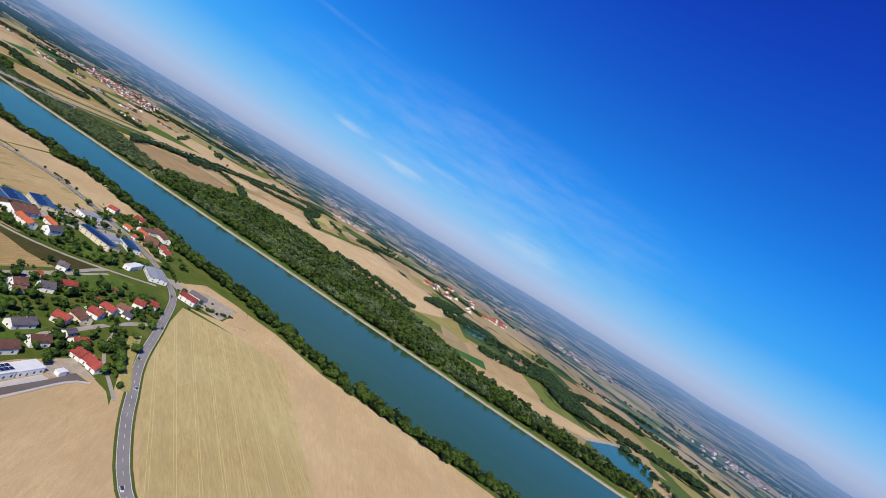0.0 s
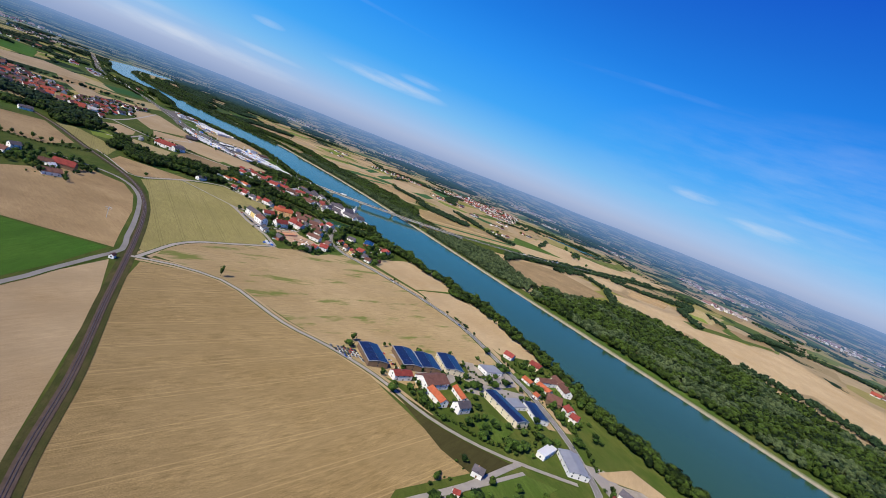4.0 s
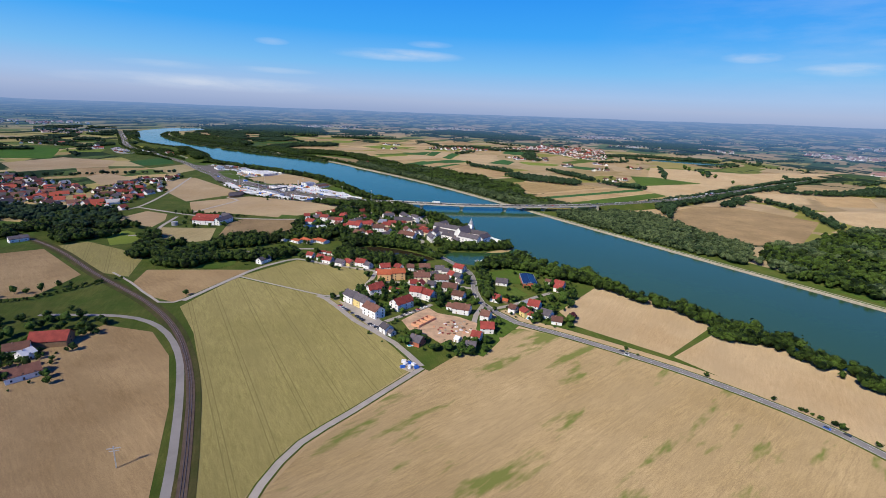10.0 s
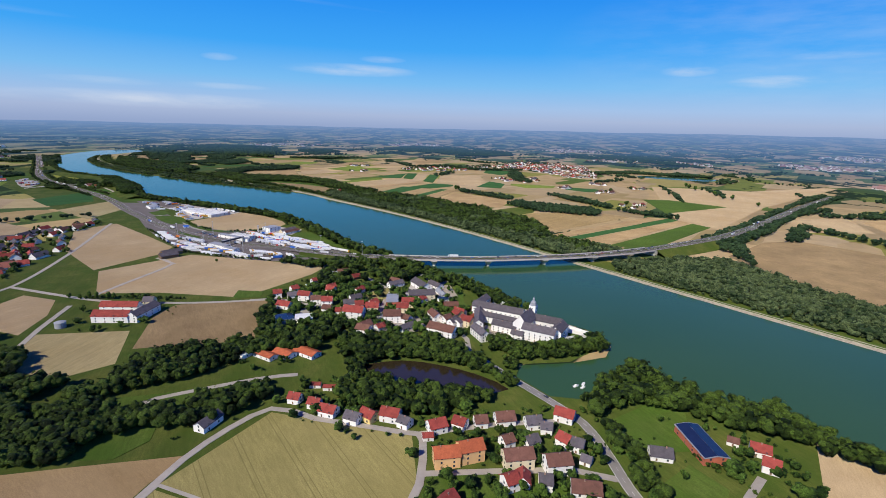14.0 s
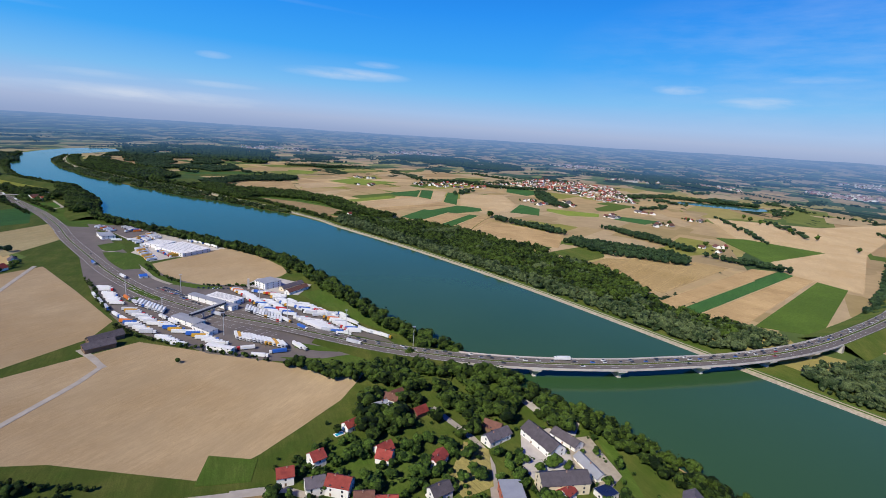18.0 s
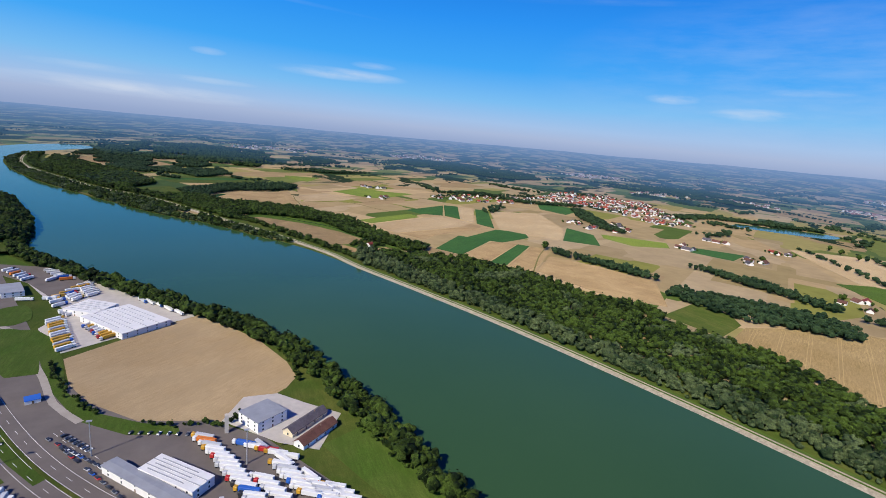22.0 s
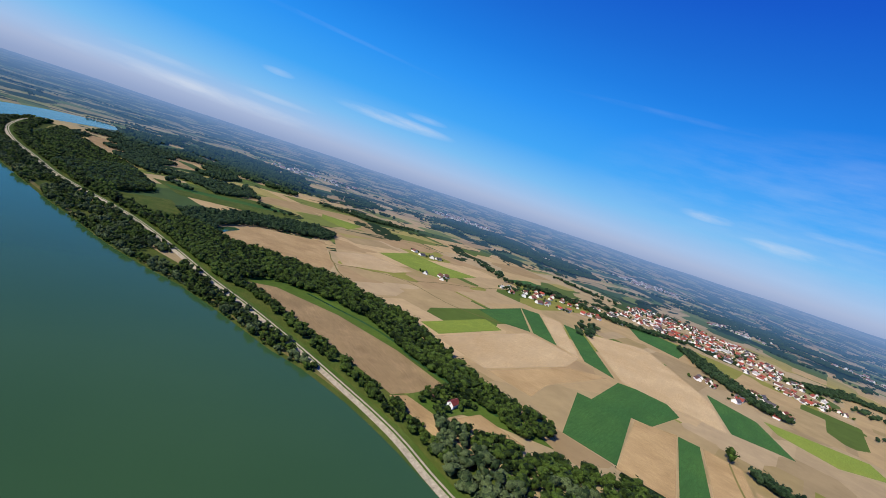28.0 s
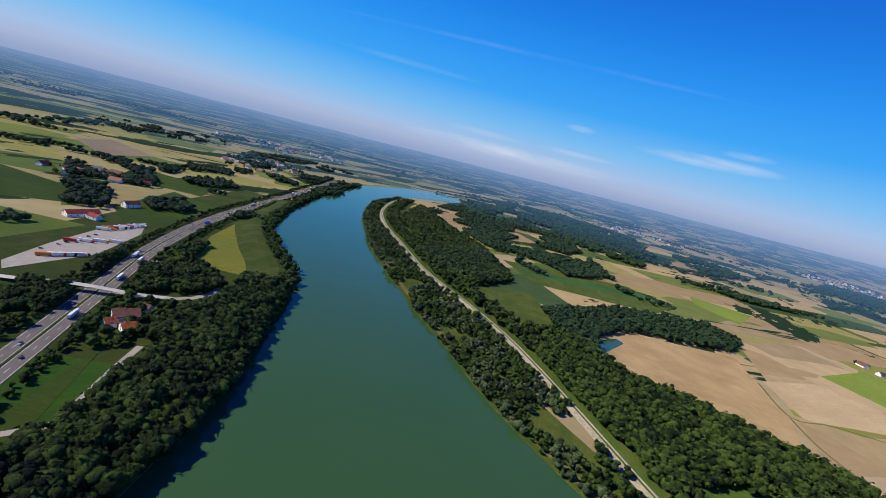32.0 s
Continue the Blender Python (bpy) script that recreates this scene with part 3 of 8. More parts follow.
# ---- fields across the river ----
patch("meadow", MEADOW, "green grass strip between brown field and wood", (18, 1050), (40, 1078), (90, 1064), (124, 1062), (142, 962), (150, 920), (122, 935), (101, 940), (60, 1000), category="grass", z=0.027)
patch("field", TANLAND, "wide tan farmland plain across the river", (240, 770), (200, 875), (130, 990), (80, 1090), (90, 1160), (100, 1290), (220, 1420), (420, 1300), (520, 1180), (620, 1000), (520, 860), (420, 760), (360, 700))
patch("field", TANLAND, "tan farmland behind the levee wood", (250, 640), (400, 700), (620, 760), (760, 640), (640, 420), (470, 250), (400, 330), (310, 460), (290, 560))
patch("field", MAIZE, "dark green maize field beyond the wood belt", (164, 935), (207, 985), (228, 964), (177, 914))
patch("field", MAIZE, "dark green maize field", (211, 978), (262, 1016), (289, 1004), (277, 977), (236, 957))
patch("field", SOIL, "narrow tan strip field", (175, 912), (228, 961), (249, 952), (189, 894))
patch("field", MAIZE, "narrow green strip field", (190, 893), (249, 951), (256, 943), (197, 882))
patch("field", SOIL, "brown strip field", (198, 881), (257, 942), (266, 926), (226, 883), (204, 867))
patch("field", SOIL, "tan strip field bordered by trees", (214, 866), (252, 908), (277, 877), (291, 835), (253, 788), (227, 812))
patch("field", GRASS, "dry green fallow with mowing lines", (237, 777), (288, 795), (281, 767), (273, 756), (243, 745))
patch("field", STUBBLE, "olive-brown field behind the wood", (245, 741), (272, 753), (334, 740), (354, 712), (246, 672), (240, 700))
patch("field", SOIL, "tan strip field by the motorway", (222, 657), (374, 708), (389, 698), (230, 648))
patch("field", MAIZE, "green strip field by the motorway", (231, 646), (389, 697), (395, 688), (233, 637))
patch("field", SOIL, "brown patchy strip field by the motorway", (234, 636), (394, 687), (398, 676), (249, 620))
patch("field", MEADOW, "green field by the motorway", (251, 617), (392, 671), (398, 654), (290, 606), (270, 601))
patch("field", SOIL_DARK, "long brown field between levee and wood", (25, 1052), (42, 1054), (75, 1028), (101, 993), (118, 957), (87, 944), (61, 994))
patch("field", SOIL, "brown field beside the farm garden", (86, 943), (94, 945), (104, 929), (125, 939), (136, 919), (104, 900))
patch("farm_garden", LAWN, "green farm garden with trees and sheds", (94, 946), (108, 955), (121, 961), (125, 942), (104, 930), category="garden")
patch("field", SOIL, "tan field bordered by wood", (2, 1186), (20, 1220), (86, 1243), (84, 1190), (87, 1157), (78, 1120), (54, 1127), (10, 1148))
patch("field", WHEAT, "pale tan wheat field", (133, 1030), (232, 1087), (254, 1050), (225, 1025), (151, 993))
patch("field", SOIL, "light brown wheat field", (152, 991), (226, 1024), (256, 1020), (187, 987), (166, 967))
patch("field", BRIGHT, "bright green meadow strip", (131, 1052), (198, 1098), (203, 1077), (138, 1035))
patch("field", MAIZE, "dark green field with a hedge", (203, 1125), (270, 1172), (236, 1092), (212, 1100))
patch("field", MAIZE, "green strip field", (272, 1174), (289, 1168), (248, 1071), (238, 1090))
patch("field", WHEAT, "tan strip field between green strips", (290, 1166), (306, 1155), (255, 1050), (249, 1072))
patch("field", MAIZE, "narrow dark green strip", (306, 1150), (318, 1138), (264, 1022), (256, 1046))
patch("field", WHEAT, "broad pale wheat field", (320, 1137), (392, 1132), (350, 1020), (305, 966), (268, 1018))
patch("field", MAIZE, "green field behind the hamlet", (363, 1033), (370, 996), (336, 945), (309, 967))
patch("field", BRIGHT, "bright green meadow by the hamlet", (383, 1000), (436, 960), (415, 936), (376, 945), (370, 980))
patch("field", MAIZE, "dark green field by the village", (450, 941), (485, 906), (441, 887), (425, 921))
patch("field", MAIZE, "green field", (470, 1258), (502, 1180), (432, 1128), (420, 1172))
patch("field", GRASS, "pale green strip fields", (-84, 1340), (31, 1395), (65, 1350), (46, 1307), (-48, 1280))
patch("field", MAIZE, "dark green strip", (-70, 1325), (45, 1372), (56, 1355), (-60, 1308))
patch("field", GRASS, "patchy green clearing", (-86, 1212), (-48, 1243), (-21, 1174), (-50, 1151))
patch("field", SOIL, "brown clearing in the wood", (-211, 1566), (-150, 1650), (-68, 1522), (-121, 1445), (-180, 1466))
patch("field", BRIGHT, "green meadow far off", (100, 1451), (156, 1440), (126, 1372), (96, 1407))
patch("field", WHEAT, "long sandy tan field behind the riverside wood", (505, 537), (591, 550), (640, 500), (765, 505), (700, 400), (707, 293), (650, 262), (551, 245), (480, 245), (528, 291), (556, 347), (515, 345), (480, 380), (500, 444))
patch("field", WHEAT, "tan field between tree rows", (503, 660), (589, 660), (522, 594), (455, 614))
patch("field", SOIL, "light brown field between tree rows", (581, 638), (654, 628), (586, 573), (526, 583))
patch("field", WHEAT, "tan field at the back of the riverside wood", (466, 558), (521, 559), (585, 546), (535, 491), (530, 473), (466, 440), (455, 470), (474, 478), (451, 502))
patch("field", WHEAT_B, "tan field near the small town", (767, 688), (836, 667), (666, 560), (642, 579), (658, 606))
patch("field", BRIGHT, "bright green strip near the small town", (660, 606), (700, 600), (672, 566), (642, 579))
patch("field", WHEAT, "wide tan field along the motorway", (390, 690), (592, 932), (710, 858), (913, 876), (924, 862), (561, 728), (392, 642))
patch("field", MEADOW, "green meadow above the motorway plain", (466, 815), (498, 804), (523, 742), (411, 722), category="meadow")
patch("field", GRASS, "pale green strip behind the wood", (565, 500), (750, 515), (765, 530), (575, 530))
patch("field", MAIZE, "deep green field at the wood edge", (428, 175), (477, 145), (447, 129), (425, 152))
patch("field", WHEAT, "tan field between woods", (413, 150), (487, 53), (512, 4), (456, 32), (393, 85), (394, 132))
patch("field", SOIL_DARK, "brown ripening field across the river beside the motorway", (311, 568), (381, 594), (414, 590), (424, 562), (433, 519), (385, 488), (338, 459), (303, 462), (290, 481), (296, 520))
patch("field", WHEAT, "pale tan field beside the farm track", (90, 1206), (132, 1240), (169, 1211), (142, 1181), (94, 1160))
patch("field", BRIGHT, "yellow-green meadow beside the farms", (145, 1266), (198, 1324), (228, 1291), (267, 1279), (199, 1214), (175, 1224), category="meadow")
patch("field", MAIZE, "dark green field on the tan plain", (330, 1330), (392, 1372), (428, 1330), (372, 1290))
for pts in (((86, 1200), (87, 1157), (110, 1165), (149, 1161), (175, 1116), (210, 1096)), ((92, 1112), (87, 1130), (86, 1156)), ((149, 1161), (190, 1190), (240, 1216), (300, 1260)), ((203, 857), (240, 905), (262, 930))):
    strip("farm_track", pts, 1.0, 0.12, DRY, "narrow brown farm track between tan fields", "track")
patch("lake_shore", GRAVEL, "pale sandy shore of a gravel lake", (452, 32), (540, 6), (524, -8), (468, 14), category="shore")
for pts in (((730, 1100), (827, 1019), (770, 994), (697, 1069)), ((652, 254), (693, 223), (611, 204), (591, 221)), ((459, 25), (533, 0), (519, -29), (440, -29), (424, 0))):
    patch("lake", WATER, "small blue gravel lake", *pts, category="lake", smooth=True)

# ---- roads, lanes, railway ----
MAIN = [(50, -60), (73, 55), (76, 74), (85, 93), (93, 106), (104, 123), (124, 147), (143, 172), (150, 193), (153, 210), (154, 235), (152, 255), (149, 282), (144, 303), (131, 328), (116, 349), (102, 366), (92, 377), (88, 388), (86, 398), (88, 412), (91, 422), (94, 437), (91, 452), (87, 467), (84, 480), (78, 500)]
LANE_W = [(49, 351), (26, 333), (13, 323), (5, 311), (0, 297), (-4, 285)]
LANE_S = [(-8, 284), (9, 286), (18, 285), (27, 282), (34, 276), (51, 254), (67, 242), (82, 227), (96, 206), (110, 194), (124, 187), (140, 181)]
ROAD_W = [(-95, 205), (-40, 226), (-28, 241), (-23, 254), (-15, 275), (-10, 289), (-12, 305), (-14, 325), (-18, 353), (-23, 376), (-33, 397), (-48, 409), (-75, 415)]
RAIL = [(30, 60), (10, 120), (3, 163), (1, 200), (-3, 240), (-7, 285), (-9, 305), (-12, 331), (-17, 361), (-27, 393), (-43, 422), (-71, 459), (-105, 507), (-140, 545)]
for pts, wide in ((MAIN[9:19], 11.0), (MAIN[:6], 9.0), (LANE_S[:9], 6.0), (LANE_W, 6.0)):
    strip("field_margin", pts, wide, 0.028, WHEAT, "tan field margin along the road", "field margin")
for pts, wide in ((MAIN, 4.2), (LANE_S, 2.6), (LANE_W, 2.6), (ROAD_W, 3.0)):
    strip("verge", pts, wide, 0.115, GRASS, "narrow grassy road verge", "verge")
strip("road", MAIN, 3.0, 0.14, ASPHALT, "grey asphalt country road through the village", "road")
strip("road", LANE_W, 1.8, 0.135, LANE, "pale farm lane beside the wheat", "road")
strip("road", LANE_S, 1.7, 0.13, LANE, "narrow pale lane between wheat fields", "road")
strip("road", ROAD_W, 2.0, 0.136, ASPHALT, "grey side road along the railway", "road")
strip("verge", RAIL, 5.2, 0.12, RAIL_VERGE, "dark weedy railway verge", "verge")
strip("track_bed", RAIL, 2.1, 0.2, BALLAST, "brown ballast bed of a single railway track", "railway")
for s in (-0.28, 0.28):
    strip("rail", RAIL, 0.09, 0.3, STEEL, "rusty steel rail", "railway", shift=s)

# ---- motorway and its bridge ----
MWAY = [(775, 782, 0.6), (600, 713, 1), (490, 664, 2), (409, 628, 3.2), (344, 604, 4), (275, 589.6, 4), (233, 584.4, 4), (195, 584.9, 4), (165, 588.9, 4), (138, 593.8, 4), (105, 604.2, 4), (80, 618, 3.2), (58, 636, 1.8), (30, 663, 0.7), (5, 684, 0.2), (-14, 702, 0.15), (-32, 725, 0.15), (-52, 759, 0.15), (-70, 797, 0.15), (-93, 848, 0.15), (-111, 894, 0.15), (-135, 945, 0.15), (-158, 985, 0.15), (-190, 1039, 0.15), (-226, 1102, 0.15), (-263, 1193, 0.15), (-311, 1352, 0.15), (-386, 1590, 0.15)]
strip("motorway", MWAY, 8.6, 0.0, MOTORWAY, "wide grey dual carriageway motorway with bridge", "motorway")

# ---- the levee across the river ----
def bank_side(pts, lo, hi):
    return [p for p in pts if lo <= p[1] <= hi]


CREST = [(90, 884), (80, 914), (64, 946), (46, 979), (28, 1009), (8, 1039), (-19, 1085), (-47, 1129), (-74, 1162), (-119, 1211), (-162, 1276), (-201, 1336), (-238, 1414), (-268, 1520), (-276, 1575)]
LEVEE = curve_through([*bank_side(FAR, -330, 840), *CREST], 7)
tagged(put("river_bank", profile_strip(LEVEE, [(1.3, 0.0), (0.2, 0.45), (-0.9, 0.8)]), ROCK), "pale stone river embankment", "embankment", kind="structure")
tagged(put("levee", profile_strip(LEVEE, [(-0.9, 0.8), (-1.6, 0.95), (-3.0, 0.95), (-6.5, 0.06)]), LAWN), "grassy levee behind the stone bank", "embankment", kind="structure")
tagged(put("levee_path", profile_strip(LEVEE, [(-1.6, 0.9), (-1.65, 0.98), (-2.5, 0.98), (-2.55, 0.9)]), GRAVEL), "pale gravel path on the levee", "path", kind="structure")
tagged(put("levee_meadow", profile_strip(curve_through(CREST, 8), [(0.0, 0.03), (-26.0, 0.03)]), GRASS), "rough grass behind the levee", "grass", kind="structure")
patch("meadow", MEADOW, "bright green meadow strip behind the levee", (259, 400), (272, 340), (296, 252), (304, 255), (282, 336), (271, 372), category="meadow")

# ---- trees ----
def ico():
    bm = bmesh.new()
    bmesh.ops.create_icosphere(bm, subdivisions=1, radius=1)
    v = np.array([p.co[:] for p in bm.verts])
    f = np.array([[p.index for p in q.verts] for q in bm.faces])
    bm.free()
    return v, f


ICO_V, ICO_F = ico()


def crown_kind(lobes, leaves, seed, wide=1.0, size=0.09, tall=1.0):
    """Points and faces of a crown about 1 high and 0.8 wide with its foot at 0: a core, rounded boughs round it, loose leaf sprays."""
    rnd = np.random.RandomState(seed)
    vs, fs, n = [], [], 0
    for i in range(lobes + 1):
        d = rnd.normal(size=3)
        d[2] = abs(d[2]) * 0.9 - 0.35
        d /= np.linalg.norm(d)
        c = d * np.array([0.25 * wide, 0.25 * wide, 0.29]) * rnd.uniform(0.8, 1.15) + np.array([0, 0, 0.56])
        r = np.array([1, 1, rnd.uniform(0.75, 1.05)]) * rnd.uniform(0.15, 0.235) * wide
        if i == 0:
            c, r = np.array([0, 0, 0.5]), np.array([0.29 * wide, 0.29 * wide, 0.38])
        a = rnd.uniform(0, math.tau)
        v = ICO_V * rnd.uniform(0.8, 1.2, (len(ICO_V), 1))
        v = np.column_stack((v[:, 0] * math.cos(a) - v[:, 2] * math.sin(a), v[:, 1], v[:, 0] * math.sin(a) + v[:, 2] * math.cos(a)))
        vs.append(v * r + c)
        fs.append(ICO_F + n)
        n += len(ICO_V)
    for i in range(leaves):
        d = rnd.normal(size=3)
        d[2] = abs(d[2]) - 0.3
        d /= np.linalg.norm(d)
        c = d * np.array([0.42 * wide, 0.42 * wide, 0.44]) * rnd.uniform(0.9, 1.1) + np.array([0, 0, 0.54])
        u = np.cross(d, rnd.normal(size=3))
        u /= np.linalg.norm(u)
        w = np.cross(d + rnd.normal(size=3) * 0.5, u)
        s = size * rnd.uniform(0.6, 1.3)
        vs.append(np.array([c - u * s, c - w * s * rnd.uniform(0.5, 1), c + u * s * rnd.uniform(0.6, 1), c + w * s]))
        fs.append(np.array([[n, n + 1, n + 2], [n, n + 2, n + 3]]))
        n += 4
    v = np.vstack(vs)
    v[:, 2] = np.maximum(v[:, 2], 0.04) * tall
    return v, np.vstack(fs)


TRUNK_V = np.array([[math.cos(a) * r, math.sin(a) * r, z] for r, z in ((0.035, -0.02), (0.018, 0.45)) for a in np.arange(5) * math.tau / 5])
TRUNK_F = np.array([[i, (i + 1) % 5, 5 + (i + 1) % 5] for i in range(5)] + [[i, 5 + (i + 1) % 5, 5 + i] for i in range(5)])
NEAR_KINDS = [crown_kind(6, 9, s, 1.0) for s in range(8)]
MID_KINDS = [crown_kind(4, 4, 20 + s, 1.05, 0.12) for s in range(8)]
FINE_KINDS = [crown_kind(9, 24, 70 + s, 1.0, 0.07) for s in range(6)]
DIST_KINDS = [crown_kind(0, 0, 50 + s, 1.5, tall=0.9) for s in range(5)]
FAR_KINDS = [crown_kind(1, 1, 40 + s, 1.25, 0.15, 0.95) for s in range(8)]


def mesh_from(name, v, f, mat):
    me = bpy.data.meshes.new(name)
    me.vertices.add(len(v))
    me.vertices.foreach_set("co", np.asarray(v, dtype=np.float32).ravel())
    me.loops.add(len(f) * 3)
    me.loops.foreach_set("vertex_index", np.asarray(f, dtype=np.int32).ravel())
    me.polygons.add(len(f))
    me.polygons.foreach_set("loop_start", np.arange(len(f), dtype=np.int32) * 3)
    me.polygons.foreach_set("use_smooth", np.ones(len(f), dtype=bool))
    me.update(calc_edges=True)
    me.materials.append(mat)
    return me


KEEP_OFF = np.array([p[:2] for p in curve_through(MWAY, 2.0)])
KEEP_LANES = np.array([p[:2] for line in (MAIN, LANE_W, LANE_S, ROAD_W, RAIL) for p in curve_through(line, 1.5)])
KEEP_CREST = np.array([p[:2] for p in LEVEE])


def on_road(x, y):
    return any(((pts - (x, y)) ** 2).sum(1).min() < gap * gap for pts, gap in ((KEEP_OFF, 6.0), (KEEP_LANES, 2.4), (KEEP_CREST, 3.6)))


def wood(name, spots, kinds, mat, label, trunks=False, category="wood"):
    """Many trees as one object. spots: x, y, z, height, width."""
    vs, fs, n = [], [], 0
    for x, y, z, h, w in [q for q in spots if not on_road(q[0], q[1])]:
        v, f = kinds[random.randrange(len(kinds))]
        z += ground_height(x, y)
        a = random.uniform(0, math.tau)
        c, s = math.cos(a), math.sin(a)
        p = np.column_stack(((v[:, 0] * c - v[:, 1] * s) * w + x, (v[:, 0] * s + v[:, 1] * c) * w + y, v[:, 2] * h + z))
        vs.append(p)
        fs.append(f + n)
        n += len(v)
    if not vs:
        return None
    ob = new(name, mesh_from(name, np.vstack(vs), np.vstack(fs), mat))
    return tagged(ob, label, category, kind="stuff")


def fill(pts, gap, lo=3.0, hi=5.5, keep=1.0):
    """Tree places inside an outline."""
    xs, ys = [p[0] for p in pts], [p[1] for p in pts]
    out = []
    y = min(ys)
    while y < max(ys):
        x = min(xs)
        while x < max(xs):
            q = (x + random.uniform(-0.5, 0.5) * gap, y + random.uniform(-0.5, 0.5) * gap)
            if random.random() < keep and inside(q, pts):
                h = random.uniform(lo, hi)
                out.append((*q, 0, h, h * random.uniform(0.95, 1.4)))
            x += gap
        y += gap * 0.87
    return out


def along(pts, gap, width, lo=3.0, hi=5.5, shift=0.0, keep=1.0):
    """Tree places in a belt along a line."""
    out = []
    line = curve_through(pts, gap)
    for p, n in zip(line, sides(line)):
        for k in range(max(1, round(width / gap))):
            if random.random() < keep:
                o = shift + (random.random() - 0.5) * width
                h = random.uniform(lo, hi)
                q = p + n * o + Vector((random.uniform(-0.4, 0.4) * gap, random.uniform(-0.4, 0.4) * gap, 0))
                out.append((q.x, q.y, 0, h, h * random.uniform(0.95, 1.4)))
    return out



FOREST_S = [(278, 335), (300, 255), (322, 150), (362, 40), (398, -60), (428, -60), (410, 40), (398, 125), (430, 200), (452, 240), (460, 305), (462, 376), (462, 430), (454, 462), (430, 486), (366, 466), (330, 450), (300, 452), (262, 425), (256, 400), (268, 370)]
FAR_BELT = [(250, 425), (232, 490), (222, 530), (212, 572), (240, 574), (292, 556), (286, 470), (292, 458), (262, 428)]
BELT_A = [(200, 606), (184, 672), (168, 714), (148, 772), (122, 832), (92, 900), (100, 930), (134, 912), (170, 901), (188, 873), (204, 859), (211, 813), (239, 787), (224, 762), (240, 731), (244, 716), (238, 680), (220, 650), (245, 612)]
BELT_C = [(15, 1046), (-5, 1076), (-32, 1120), (-58, 1158), (-112, 1232), (-210, 1400), (-238, 1556), (-169, 1447), (-110, 1364), (-64, 1259), (-85, 1205), (-55, 1145), (-21, 1174), (-1, 1148), (18, 1123), (49, 1111), (77, 1091), (40, 1075)]
BELT_D = [(-37, 1207), (17, 1279), (85, 1313), (102, 1288), (86, 1250), (23, 1224), (-3, 1190), (-6, 1150), (-21, 1164)]
BELT_E = [*[p for p in FAR if 935 < p[1] < 1600], *[p for p in reversed(CREST) if p[1] > 940]]
BLUFF = curve_through(NEAR_UP[19:31], 5)


def bluff_height(x, y):
    d = min(math.hypot(x - p.x, y - p.y) for p in BLUFF)
    return max(0.0, min(2.6, (d - 1) * 0.34))


tagged(put("bluff", profile_strip(BLUFF, [(0.5, 0.0), (8.5, 2.5), (13.0, 2.5), (24.0, 0.03)]), GRASS), "steep grassy bluff above the river", "slope", kind="structure")
BELT_N = [(-21, 1150), (11, 1137), (38, 1131), (62, 1118), (88, 1104), (101, 1080), (121, 1055), (131, 1010), (140, 962), (160, 939), (150, 925), (124, 960), (108, 986), (94, 1028), (82, 1042), (62, 1058), (38, 1066), (16, 1050), (-5, 1076)]
wood("riverside_wood", fill(BELT_N, 3.6, 3.2, 6), NEAR_KINDS, LEAF, "broad green wood between the brown fields")
BLK = [(-147, 1274), (-110, 1364), (-69, 1276), (-71, 1237), (-101, 1220)]
deep = fill(FOREST_S, 4.4, 3.6, 6.8)
grey = [noise.noise((q[0] * 0.03, q[1] * 0.03, 5)) > 0.12 for q in deep]
wood("riverside_wood", [q for q, g in zip(deep, grey) if not g], MID_KINDS, LEAF, "dense green riverside wood behind the levee")
wood("riverside_wood", [q for q, g in zip(deep, grey) if g], MID_KINDS, WILLOW, "grey-green willow stands in the riverside wood")
wood("riverside_wood", fill(FAR_BELT, 3.3, 3.2, 5.8), NEAR_KINDS, WILLOW, "grey-green willow wood beside the motorway bridge")
half = fill(BELT_A, 3.6, 3.2, 6.0)
wood("riverside_wood", [q for q in half if (q[0] * 0.94 + q[1] * 0.34) < 412 or noise.noise((q[0] * 0.05, q[1] * 0.05, 0)) > 0.3], NEAR_KINDS, WILLOW, "silvery willow wood along the levee")
wood("riverside_wood", [q for q in half if not ((q[0] * 0.94 + q[1] * 0.34) < 412 or noise.noise((q[0] * 0.05, q[1] * 0.05, 0)) > 0.3)], NEAR_KINDS, LEAF, "dark green wood behind the willows")
wood("riverside_wood", fill(BELT_C, 3.6, 3.4, 6), MID_KINDS, LEAF, "dense green wood beside the levee path")
wood("riverside_wood", fill(BELT_D, 3.6, 3.4, 6), MID_KINDS, FARLEAF, "dark wood around the old river arm")
scrub = [q for q in fill(BELT_E, 2.7, 1.4, 4.0) if noise.noise((q[0] * 0.04, q[1] * 0.04, 7)) > -0.34]
wood("bank_shrubs", [q for q in scrub if noise.noise((q[0] * 0.09, q[1] * 0.09, 1)) > 0.08], MID_KINDS, WILLOW, "grey-green willow scrub on the river bank", category="shrubs")
wood("bank_shrubs", [q for q in scrub if noise.noise((q[0] * 0.09, q[1] * 0.09, 1)) <= 0.08], MID_KINDS, LEAF, "dark green scrub on the river bank", category="shrubs")
wood("riverside_wood", fill(BLK, 3.4, 4.5, 5.5), MID_KINDS, FARLEAF, "compact plantation of dark trees")
for pts, w, lo, hi in (([(97, 902), (77, 947), (56, 988), (34, 1028), (18, 1052)], 8, 2, 4.4), ([(142, 925), (122, 968), (106, 1002)], 10, 3, 5.4)):
    wood("tree_belt", along(pts, 2.6, w, lo, hi), NEAR_KINDS, LEAF, "belt of green trees between field and levee", category="trees")
